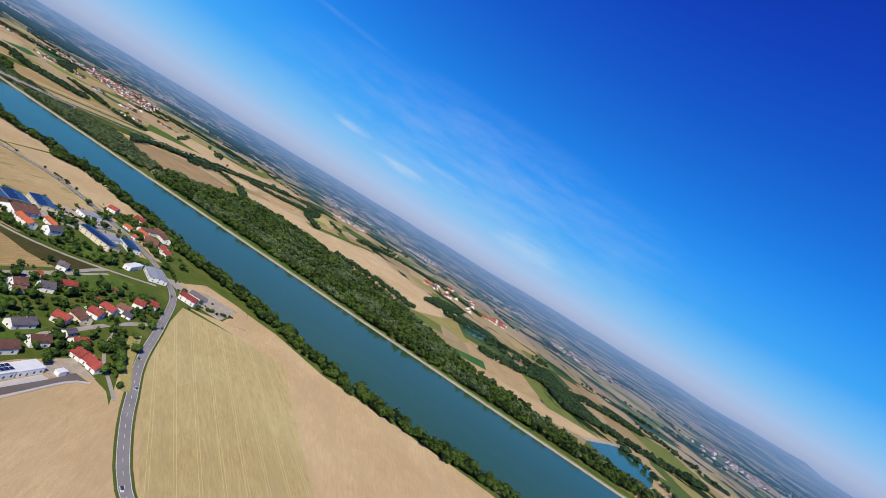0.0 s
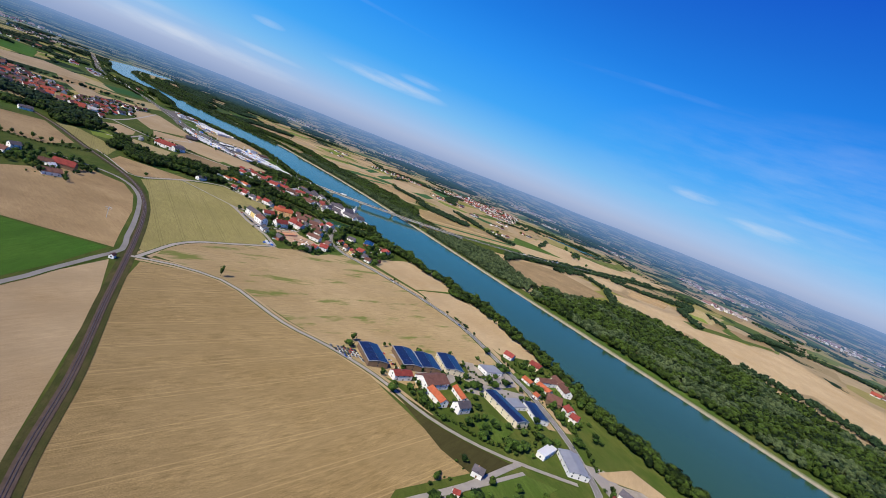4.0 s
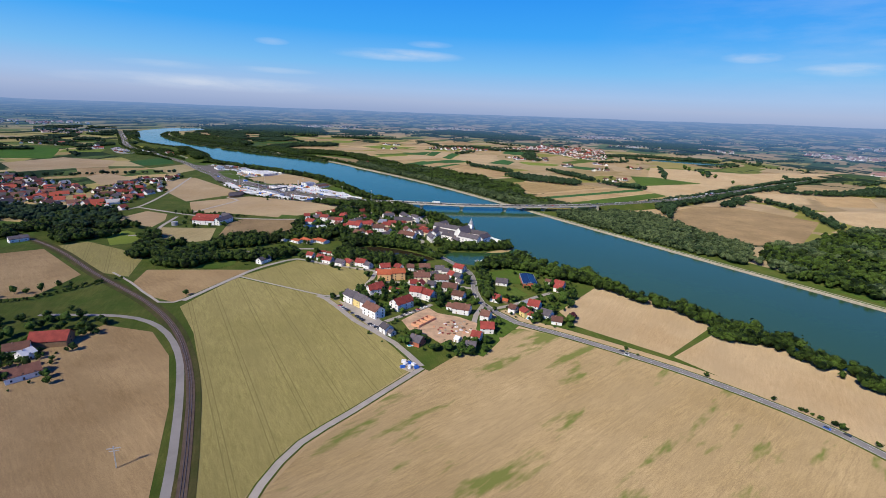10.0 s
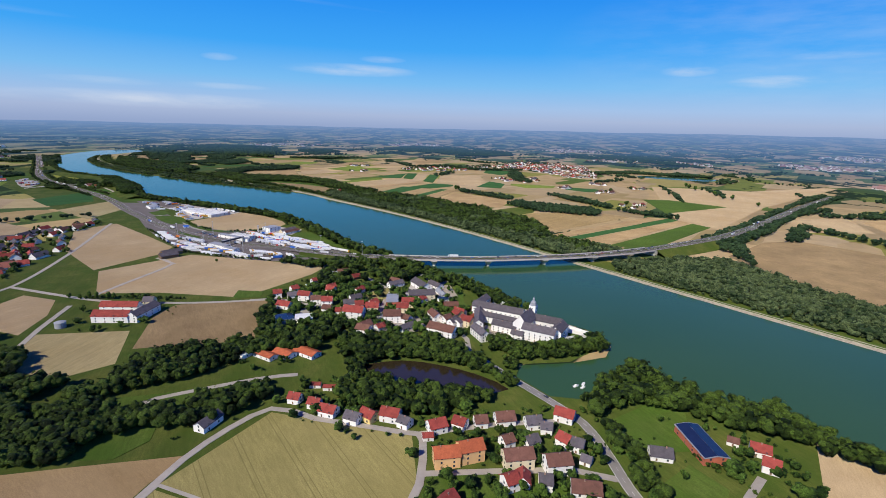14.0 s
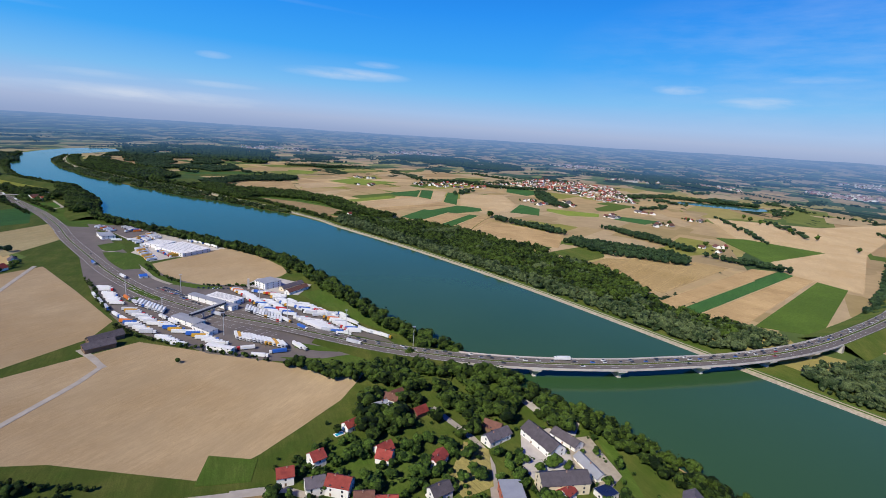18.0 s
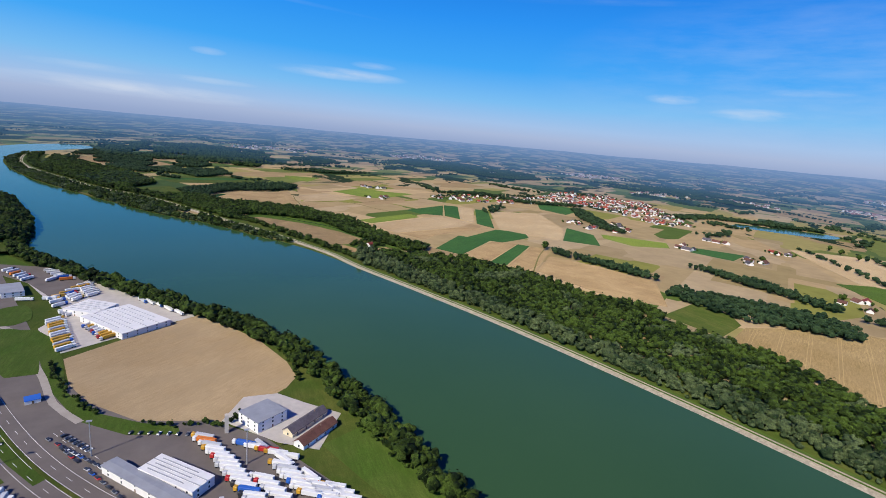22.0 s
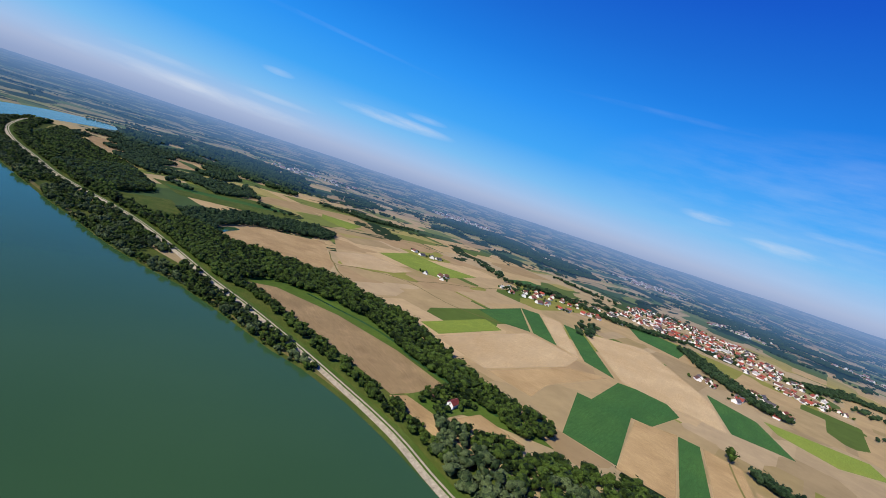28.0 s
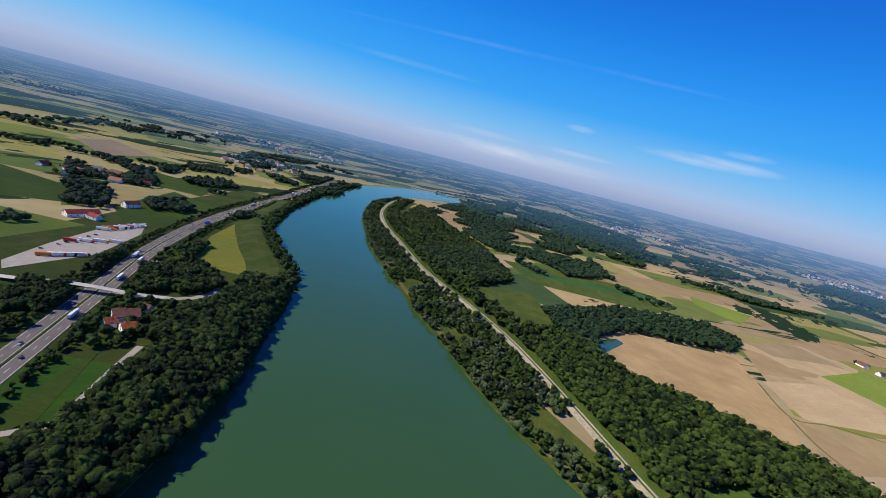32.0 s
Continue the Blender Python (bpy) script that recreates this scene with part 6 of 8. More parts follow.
WHEELS = bogie_mesh((-6.9, -5.6, -4.3, 4.6, 7.0))


def bevelled(bm, size):
    bmesh.ops.bevel(bm, geom=bm.edges[:], offset=size, segments=1, affect="EDGES")
    return bm


TRAILERS = {n: shared("trailer", bevelled(boxed((-8.2 * K, 4.9 * K, -1.27 * K, 1.27 * K, 1.0 * K, 4.0 * K)), 0.04), PAINTS[n]) for n in PAINTS}
BODIES = {n: shared("cab", bevelled(boxed((5.5 * K, 8.0 * K, -1.22 * K, 1.22 * K, 0.9 * K, 3.6 * K)), 0.08), PAINTS[n]) for n in PAINTS}
SCREEN = shared("windscreen", boxed((7.98 * K, 8.06 * K, -1.05 * K, 1.05 * K, 2.0 * K, 3.0 * K)), GLASS)
TRUCKS = {}


def truck(x, y, yaw, box_color, cab_color, z=0.1):
    key = (box_color, cab_color)
    if key in TRUCKS:
        return copy_thing(TRUCKS[key], pose(x, y, z, 0, 0, yaw))
    top = tagged(new("lorry"), f"articulated lorry with {box_color.split('_')[0]} trailer and {cab_color.split('_')[0]} cab", "lorry", "lorries in the customs yard")
    top.matrix_basis = pose(x, y, z, 0, 0, yaw)
    none = Matrix()
    piece("trailer", TRAILERS[box_color], top, none)
    cab = piece("cab", BODIES[cab_color], top, none)
    piece("windscreen", SCREEN, cab, none)
    tagged(piece("wheels", WHEELS, top, none), "row of black lorry wheels", kind="stuff")
    TRUCKS[key] = top
    return top


BOXES = ["white_paint"] * 20 + ["silver_paint"] * 3 + ["blue_paint", "blue_paint", "red_paint", "yellow_paint", "orange_paint"]
CABS = ["white_paint"] * 6 + ["red_paint", "blue_paint", "yellow_paint", "silver_paint", "black_paint"]


def truck_row(x0, y0, x1, y1, n, yaw, boxes=None, flip=0.0):
    for i in range(n):
        u = i / max(1, n - 1)
        s = random.uniform(-0.35, 0.35)
        a = yaw + random.uniform(-2, 2) + (180 if random.random() < flip else 0)
        truck(x0 + (x1 - x0) * u + s * math.cos(radians(yaw)), y0 + (y1 - y0) * u + s * math.sin(radians(yaw)), a, random.choice(boxes or BOXES), random.choice(CABS))


POST = ["yellow_paint", "white_paint", "silver_paint", "yellow_paint", "white_paint"]
truck_row(-49.2, 731.7, -47.4, 727.4, 3, -14)
truck_row(-45.4, 721.5, -39.4, 706.8, 8, -20)
truck_row(-33.0, 697.6, -20.8, 677.9, 10, -16)
truck_row(-31.1, 683.2, -22.4, 669.8, 7, -18)
truck_row(-18.4, 677.6, -10.6, 667.4, 5, -14)
truck_row(-6.9, 666.0, 3.6, 652.6, 7, -14)
truck_row(-16.4, 663.2, -10.4, 655.6, 5, -22)
truck_row(-36.4, 713.0, -32.0, 706.0, 2, -60)
truck_row(-31.0, 707.0, -19.6, 693.0, 9, -95)
truck_row(-50.4, 719.5, -42.2, 701.8, 3, -67)
truck_row(-36.6, 691.4, -33.0, 686.0, 2, -56)
truck_row(-18.6, 685.0, -14.5, 679.2, 2, -54)
truck_row(9.6, 658.4, 15.6, 654.6, 6, -84)
truck_row(16.9, 653.6, 20.9, 650.4, 4, -78)
truck_row(22.2, 649.4, 26.6, 645.4, 4, -74)
truck_row(31.0, 644.4, 32.8, 642.2, 2, -66)
truck_row(13.1, 646.2, 13.1, 646.2, 1, 179)
truck_row(23.6, 640.5, 23.6, 640.5, 1, 185, ["blue_paint"])
truck_row(17.6, 638.6, 17.6, 638.6, 1, -24, ["white_paint"])
truck_row(9.2, 718.6, 12.9, 710.2, 5, 150)
truck_row(14.2, 708.2, 25.3, 680.4, 15, 153)
truck_row(19.6, 712.6, 29.6, 704.6, 5, 150)
truck_row(27.4, 702.0, 33.0, 689.4, 7, 150)
truck_row(33.4, 694.2, 40.6, 678.0, 9, 151)
truck_row(35.6, 672.6, 45.0, 656.6, 12, -22)
truck_row(44.5, 675.2, 50.4, 674.6, 3, 8, ["white_paint"])
truck_row(48.2, 670.6, 55.0, 653.2, 12, 158)
truck_row(14.0, 689.4, 27.2, 672.6, 13, -97, ["white_paint", "silver_paint"])
truck_row(29.6, 671.4, 35.2, 661.9, 2, -60)
truck_row(24.2, 710.0, 44.2, 681.0, 5, -57)
truck_row(46.2, 679.6, 54.2, 667.6, 3, -57)
truck_row(54.6, 672.0, 59.4, 654.0, 3, -62)
truck_row(60.2, 652.6, 66.4, 645.6, 3, -52)
truck_row(-46.6, 812.5, -36.4, 783.6, 13, 42, POST)
truck_row(-45.4, 822.6, -41.8, 818.6, 4, 34, POST)
truck_row(-33.4, 805.4, -25.0, 791.8, 8, -139, POST)
truck_row(-54.0, 839.7, -49.5, 830.2, 3, 50)
truck_row(-49.8, 845.0, -45.0, 837.6, 4, 62)
truck_row(-47.2, 858.0, -40.3, 843.0, 7, 51)
truck_row(-63.5, 838.5, -54.6, 838.6, 2, -2)
truck_row(-19.8, 832.0, -12.9, 826.0, 3, -55)
truck_row(-8.2, 819.3, -3.8, 814.1, 2, -56)
truck_row(-84.0, 886.0, -72.0, 870.0, 6, 60)
truck_row(-66.0, 884.0, -56.0, 868.0, 6, 20)
truck_row(-240.9, 1066.0, -232.7, 1081.3, 4, 30)
truck_row(-227.7, 1045.8, -222.4, 1056.0, 4, 53)
truck_row(-252.0, 1091.0, -252.0, 1112.0, 8, 40)

truck_row(23.0, 698.0, 31.4, 678.4, 9, 151)
truck_row(38.6, 690.4, 45.6, 678.0, 6, 150)
truck_row(41.0, 668.0, 50.2, 651.4, 8, -22)
truck_row(-62.0, 868.0, -57.0, 880.0, 5, 60)
truck_row(-52.0, 842.0, -46.6, 858.0, 5, 30)


house(-35.4, 748.6, 20, 9, 8, 3.2, PAINTS["blue_paint"], WHITE, 26, "kiosk", "small white kiosk with a bright blue roof", "kiosk", openings=0.6)
CAR_BODY = {n: shared("body", bevelled(boxed((-2.2 * K, 2.2 * K, -0.9 * K, 0.9 * K, 0.3 * K, 0.95 * K)), 0.06), PAINTS[n]) for n in PAINTS}


def cabin_mesh():
    bm = bmesh.new()
    v = [bm.verts.new((x * K, y * K, z * K)) for x, y, z in ((-1.9, -0.82, 0.95), (1.1, -0.82, 0.95), (1.1, 0.82, 0.95), (-1.9, 0.82, 0.95), (-1.4, -0.65, 1.45), (0.4, -0.65, 1.45), (0.4, 0.65, 1.45), (-1.4, 0.65, 1.45))]
    for f in ((4, 5, 6, 7), (0, 1, 5, 4), (1, 2, 6, 5), (2, 3, 7, 6), (3, 0, 4, 7)):
        bm.faces.new([v[i] for i in f])
    return shared("cabin", bm, GLASS)


CABIN = cabin_mesh()
CARS = {}


def car(x, y, yaw, color, z=0.16):
    if color in CARS:
        return copy_thing(CARS[color], pose(x, y, z, 0, 0, yaw))
    top = tagged(new("car"), f"small {color.split('_')[0]} passenger car with dark windows", "car", "cars on the roads")
    top.matrix_basis = pose(x, y, z, 0, 0, yaw)
    body = piece("body", CAR_BODY[color], top, Matrix())
    piece("cabin", CABIN, top, Matrix())
    CARS[color] = top
    return top


COLORS = ["white_paint", "silver_paint", "black_paint", "black_paint", "grey_paint", "grey_paint", "black_paint", "white_paint"] * 2 + ["blue_paint", "red_paint"]


def traffic(pts, offset, gap, lo, hi, back=False, lorries=0.12, jitter=0.35):
    """Vehicles along a road, from lo to hi of its length (0 to 1)."""
    line = curve_through(pts, 1.0)
    norm = sides(line)
    i = int(len(line) * lo)
    while i < int(len(line) * hi) - 1:
        p, n = line[i] + norm[i] * offset, norm[i]
        a = math.degrees(math.atan2(-n.x, n.y)) + (180 if back else 0)
        if random.random() < lorries:
            i += 4
            p = line[min(i, len(line) - 1)] + norm[min(i, len(line) - 1)] * offset
            truck(p.x, p.y, a, random.choice(BOXES), random.choice(CABS), p.z + 0.05)
            i += 4
        else:
            car(p.x, p.y, a, random.choice(COLORS), p.z + 0.03)
        i += max(2, int(gap * random.uniform(1 - jitter, 1 + jitter)))


def parked(x0, y0, x1, y1, n, yaw):
    for i in range(n):
        u = i / max(1, n - 1)
        if random.random() < 0.85:
            car(x0 + (x1 - x0) * u, y0 + (y1 - y0) * u, yaw + random.uniform(-4, 4), random.choice(COLORS))

# ---- motorway details ----
def embankment(line, half):
    bm = bmesh.new()
    rows = []
    for p, n in zip(line, sides(line)):
        rows.append([bm.verts.new((p.x + n.x * o, p.y + n.y * o, z)) for o, z in ((half + 2.2 * p.z, 0.0), (half, p.z - 0.05), (-half, p.z - 0.05), (-half - 2.2 * p.z, 0.0))])
    for a, b in zip(rows, rows[1:]):
        for i in range(3):
            bm.faces.new((a[i], a[i + 1], b[i + 1], b[i]))
    return bm


mline = curve_through(MWAY, 3.0)
bridge_part = [p for p in mline if 84 < p.x < 262 and p.y < 640]
east = [p for p in mline if p.x >= 258]
west = [p for p in mline if 40 < p.x <= 86]
tagged(put("embankment", embankment(east, 5.0), GRASS), "grassy motorway embankment across the river", "embankment", kind="structure")
tagged(put("embankment", embankment(west, 5.0), GRASS), "grassy motorway ramp before the bridge", "embankment", kind="structure")
tagged(put("median", profile_strip(mline, [(-0.45, 0.02), (-0.4, 0.1), (0.4, 0.1), (0.45, 0.02)]), GRASS), "narrow grass median strip of the motorway", "median", kind="structure")
for o in (-4.0, -0.6, 0.6, 4.0):
    tagged(put("edge_line", profile_strip(mline, [(o - 0.05, 0.0), (o - 0.05, 0.012), (o + 0.05, 0.012), (o + 0.05, 0.0)]), PAINT), "white painted edge line of the motorway", "road marking", kind="structure")


def dashes(pts, offset, length, gap, wide, z):
    bm = bmesh.new()
    line = curve_through(pts, length)
    norm = sides(line)
    k = max(1, round((length + gap) / length))
    for i in range(0, len(line) - 1, k):
        c = [line[i] + norm[i] * (offset - wide), line[i + 1] + norm[i + 1] * (offset - wide), line[i + 1] + norm[i + 1] * (offset + wide), line[i] + norm[i] * (offset + wide)]
        bm.faces.new([bm.verts.new(q + Vector((0, 0, z))) for q in c])
    return bm


for o in (-2.3, 2.3):
    tagged(put("lane_dashes", dashes(MWAY, o, 2.3, 4.6, 0.05, 0.014), PAINT), "white dashed lane lines of the motorway", "road marking", kind="stuff")
tagged(put("lane_dashes", dashes(MAIN, 0.0, 1.4, 2.8, 0.045, 0.16), PAINT), "white dashed centre line of the country road", "road marking", kind="stuff")
for o in (-1.35, 1.35):
    tagged(put("edge_line", profile_strip(curve_through(MAIN, 5), [(o - 0.04, 0.14), (o - 0.04, 0.152), (o + 0.04, 0.152), (o + 0.04, 0.14)]), PAINT), "white painted edge line of the country road", "road marking", kind="structure")
# lanes fanning out through the toll yard
for o in (-9.5, -8.0, 7.0, 8.6, 10.2):
    seg = [p for p in MWAY if -45 < p[0] < 32]
    tagged(put("lane_dashes", dashes(seg, o, 2.0, 2.0, 0.05, 0.03), PAINT), "white lane lines of the toll yard", "road marking", kind="stuff")

# ---- the river bridge ----
BLUE_STEEL = plain("blue_girder_steel", (0.05, 0.13, 0.42), 0.5, 0.1, vary=0.12, scale=0.3)
bridge = tagged(new("bridge"), "long motorway bridge with blue steel girders and concrete piers", "bridge")
part("deck", profile_strip(bridge_part, [(-4.4, -0.5), (-4.6, -0.45), (-4.6, 0.05), (-4.35, 0.05), (-4.35, -0.02), (4.35, -0.02), (4.35, 0.05), (4.6, 0.05), (4.6, -0.45), (4.4, -0.5), (-4.4, -0.5)]), CONCRETE, bridge)
for s in (-2.4, 2.4):
    part("girder", profile_strip(bridge_part, [(s - 1.1, -0.5), (s - 0.8, -1.1), (s + 0.8, -1.1), (s + 1.1, -0.5)]), BLUE_STEEL, bridge, "blue steel box girder")
for s in (-4.48, 4.48):
    part("parapet", profile_strip(bridge_part, [(s - 0.07, 0.0), (s - 0.07, 0.42), (s + 0.07, 0.42), (s + 0.07, 0.0)]), CONCRETE, bridge)


def pier(x, y, z):
    near_i = min(range(len(mline)), key=lambda i: (mline[i].x - x) ** 2 + (mline[i].y - y) ** 2)
    n = sides(mline)[near_i]
    p = mline[near_i]
    bm = bmesh.new()
    sec = [(2.6, 1.1, -0.4), (2.6, 1.1, 0.25), (2.4, 0.9, 0.4), (2.7, 1.0, z - 2.8), (4.9, 2.6, z - 0.85), (4.9, 2.6, z - 0.55)]
    rows = [[bm.verts.new((sx * a, sy * b, h)) for sx, sy in ((-1, -0.6), (-0.6, -1), (0.6, -1), (1, -0.6), (1, 0.6), (0.6, 1), (-0.6, 1), (-1, 0.6))] for a, b, h in sec]
    for r, s in zip(rows, rows[1:]):
        for i in range(8):
            bm.faces.new((r[i], r[(i + 1) % 8], s[(i + 1) % 8], s[i]))
    bm.faces.new(rows[-1])
    ob = part("pier", bm, CONCRETE, bridge)
    ob.matrix_basis = pose(p.x, p.y, 0, 0, 0, math.degrees(math.atan2(n.y, n.x)))


for x, y in ((109, 600), (142, 590), (176, 585), (211, 582), (240, 583)):
    pier(x, y, 4.0)
for x, y in ((88, 613), (260, 585)):
    i = min(range(len(mline)), key=lambda k: (mline[k].x - x) ** 2 + (mline[k].y - y) ** 2)
    n = sides(mline)[i]
    ab = part("abutment", boxed((-4.8, 4.8, -1.2, 1.2, -0.2, mline[i].z - 0.4)), CONCRETE, bridge)
    ab.matrix_basis = pose(mline[i].x, mline[i].y, 0, 0, 0, math.degrees(math.atan2(n.y, n.x)))

# ---- traffic ----
traffic(MWAY, -1.5, 6.4, 0.12, 0.43, lorries=0.0)
traffic(MWAY, -3.1, 11.0, 0.12, 0.43, lorries=0.06)
traffic(MWAY, 1.8, 44, 0.02, 0.95, True, 0.3)
traffic(MWAY, -2.0, 24, 0.5, 0.98, False, 0.2)
traffic(MAIN, -0.7, 50, 0.05, 0.95, False, 0.0)
traffic(MAIN, 0.7, 55, 0.02, 0.95, True, 0.0)
for k in range(4):
    parked(68 + 1.6 * k, 241.5 - 2.0 * k + 1.2, 77.2 + 0.6 * k, 242.2 - 2.2 * k, 8 - k, 100)
parked(-236, 1050, -246, 1082, 8, 60)
parked(29, 405, 36, 389, 12, 20)
parked(37, 387, 43, 376, 8, 20)
parked(51, 390.5, 62, 398, 7, -50)
parked(-22, 722, -6, 700, 12, -50)
parked(-26, 727, -12, 712, 12, -50)
parked(134, 243, 146, 248, 6, 60)
parked(139, 239, 148, 242, 6, 60)
parked(-23, 728, -16, 720, 7, 40)
parked(-8, 725.4, 8, 720.6, 8, 70)
parked(89, 245, 94, 230, 7, 10)

# ---- village streets ----
STREETS = (
    ((21, 418), (24, 414), (28, 404), (33, 390), (39, 379), (44, 369), (49, 352)),
    ((24, 414), (33, 418), (43, 429), (49, 444), (49, 447)),
    ((24, 463), (38, 454), (49, 447), (58, 446), (72, 444), (88, 440)),
    ((45, 432), (62, 427), (80, 421), (89, 414)),
    ((44, 387), (51, 391), (59, 396), (65, 400)),
    ((87, 391), (99, 394), (111, 400), (121, 404)),
    ((86, 396), (79, 386), (73, 374), (64, 363)),
    ((47, 147), (53, 147), (62, 152), (79, 158), (88, 169), (98, 176)),
    ((45, 122), (62, 129), (83, 135), (106, 144), (125, 147)),
    ((77, 168), (98, 176), (110, 182), (122, 188), (124, 187)),
    ((8, 568), (20, 566), (29, 558), (39, 549), (50, 542), (60, 534), (72, 521), (79, 517), (85, 508), (86, 499), (81, 484), (84, 472)),
    ((20, 566), (-9, 570), (-30, 576), (-56, 587), (-97, 618)),
    ((-79, 531), (-69, 533), (-67, 556), (-64, 582)),
    ((-90, 778), (-91, 679), (-97, 618), (-112, 600)),
    ((-31, 642), (-37, 652), (-42, 659)),
    ((-58, 594), (-47, 614), (-36, 633), (-32, 643), (-40, 657)),
    ((-21, 734), (-30, 746), (-37, 763), (-46, 782), (-55, 802), (-66, 812)),
    ((-133, 969), (-129, 976), (-140, 1001), (-146, 1015)),
    ((-30, 421), (-13, 448), (-3, 461), (13, 472), (24, 463)),
        ((-13, 483), (-22, 487), (9, 491), (22, 490)),
    ((60, 534), (66, 548), (72, 566), (66, 590)),
)
for pts in STREETS:
    strip("street", pts, 2.0, 0.13 + 0.0007 * len(pts), LANE, "pale asphalt village street", "street")
strip("ramp_road", ((-190, 1039), (-177, 1042), (-165, 1056), (-166, 1071), (-174, 1077), (-193, 1073), (-206, 1078)), 2.6, 0.15, LANE, "looping motorway ramp road", "road")
strip("overpass", ((-222, 1016, 0.2), (-205, 1023, 1.6), (-197, 1028, 2.4), (-186, 1034, 2.4), (-176, 1041, 1.4), (-168, 1050, 0.3)), 3.0, 0.1, CONCRETE, "concrete overpass above the motorway", "overpass")
strip("street", ((29, 416), (24, 417), (-12, 448)), 0.9, 0.131, LANE, "narrow pale farm track between wheat fields", "street")
strip("street", ((-12, 448), (-33, 420), (-43, 428), (-55, 447), (-66, 462)), 1.0, 0.132, LANE, "narrow pale farm track round the brown field", "street")
strip("stream", ((60, 1056), (73, 1042), (91, 1023), (103, 1004), (108, 986), (122, 962), (134, 940)), 2.2, 0.05, WATER, "narrow dark stream in the wood belt", "stream")
patch("old_river_arm", WATER, "dark blue old river arm between trees", (-14, 1150), (-4, 1154), (4, 1172), (12, 1192), (8, 1196), (-4, 1178), category="pond", smooth=True)
strip("river_reed", [p for p in FAR if 900 < p[1] < 1600], 3.0, 0.06, DRY, "dry yellow-brown shore strip with reed", "shore", shift=-4.5)

# ---- garden trees, hedges, single trees ----
TREES = []
for k in range(8):
    v, f = crown_kind(9, 20, 60 + k, 1.0, 0.08, random.uniform(0.9, 1.2))
    TREES.append((mesh_from("crown", v, f, GARDEN if k % 3 else LEAF), mesh_from("trunk", TRUNK_V, TRUNK_F, BARK)))


def tree(x, y, h, w=1.0, k=None, label="leafy green garden tree", group="garden trees"):
    c, t = TREES[random.randrange(8) if k is None else k]
    top = tagged(new("tree"), label, "tree", group)
    top.matrix_basis = pose(x, y, 0.02, 0, 0, random.uniform(0, 360))
    s = Matrix.Diagonal((h * w, h * w, h, 1))
    piece("crown", c, top, s)
    piece("trunk", t, top, s)
    return top


def clear(x, y, gap=1.2):
    return all((x - a) ** 2 + (y - b) ** 2 > (r + gap) ** 2 for a, b, r in HOUSES)


road_points = [p for pts in (*STREETS, MAIN, LANE_S, LANE_W, ROAD_W) for p in curve_through(pts, 2.0)]


def off_road(x, y, gap=2.0):
    return all((x - p.x) ** 2 + (y - p.y) ** 2 > gap * gap for p in road_points)


SITE = [(48, 387), (57, 395), (64, 399), (67, 392), (74, 387), (79, 379), (75, 369), (67, 365), (57, 364), (49, 378)]
CAR_PARK = [(27, 411), (38, 405), (48, 378), (39, 374)]
spots = []
shrubs = []
for hx, hy, r in list(HOUSES):
    if not (30 < hy < 600 and -75 < hx < 200):
        continue
    for k in range(7 if hy < 200 else 10):
        a, d = random.uniform(0, math.tau), r + random.uniform(1.2, 6.5)
        x, y = hx + d * math.cos(a), hy + d * math.sin(a)
        if clear(x, y, 0.6) and off_road(x, y, 1.7) and not inside((x, y), SITE) and not inside((x, y), CAR_PARK):
            (spots if k < 1 else shrubs).append((x, y, 0, random.uniform(1.6, 3.4) if k < 3 else random.uniform(0.6, 1.5), 1))
for x, y, z, h, w in spots[:230]:
    tree(x, y, h, random.uniform(0.85, 1.1))
wood("garden_shrubs", [(x, y, z, h, h * random.uniform(0.9, 1.3)) for x, y, z, h, w in shrubs], MID_KINDS, GARDEN, "green garden shrubs between the houses", category="shrubs")
for pts, gap, keep, label in (
    ([(30, 412), (52, 442), (88, 438), (96, 420), (92, 395), (70, 352), (52, 356), (40, 378)], 2.8, 0.34, "green garden trees among village houses"),
    ([(12, 556), (20, 574), (40, 586), (60, 575), (80, 560), (98, 545), (96, 530), (86, 500), (62, 505), (40, 520), (20, 530)], 2.7, 0.5, "dense green garden trees in the old village"),
    ([(98, 392), (122, 416), (134, 408), (128, 396), (112, 372), (100, 374)], 3.0, 0.28, "green garden trees along the lane"),
    ([(42, 122), (54, 160), (76, 166), (100, 174), (128, 165), (126, 150), (106, 128), (80, 120)], 2.8, 0.34, "green garden trees in the hamlet"),
    ([(84, 216), (100, 232), (140, 250), (152, 262), (178, 262), (182, 240), (170, 205), (150, 195), (120, 190)], 3.0, 0.24, "green trees between farm buildings"),
    ([(22, 464), (50, 456), (70, 448), (70, 454), (50, 462), (30, 472)], 2.2, 0.5, "green trees behind the row of houses"),
    ([(-100, 380), (-95, 410), (-60, 420), (-48, 400), (-60, 362)], 3.2, 0.4, "green trees around the farmstead"),
    ([(-178, 1000), (-180, 1038), (-160, 1050), (-146, 1030), (-150, 1006)], 2.8, 0.6, "dark trees around the riverside inn"),
    ([(-34, 545), (-50, 580), (-30, 578), (-26, 560)], 3.0, 0.4, "trees in the school yard"),
    ([(100, 412), (118, 420), (128, 430), (112, 440)], 3.2, 0.2, "trees on the headland meadow"),
):
    good = [q for q in fill(pts, gap, 1.4, 4.2, keep) if clear(q[0], q[1], 0.2) and off_road(q[0], q[1], 1.6) and not inside(q, SITE) and not inside(q, CAR_PARK)]
    wood("garden_trees", good, NEAR_KINDS, GARDEN, label, category="trees")
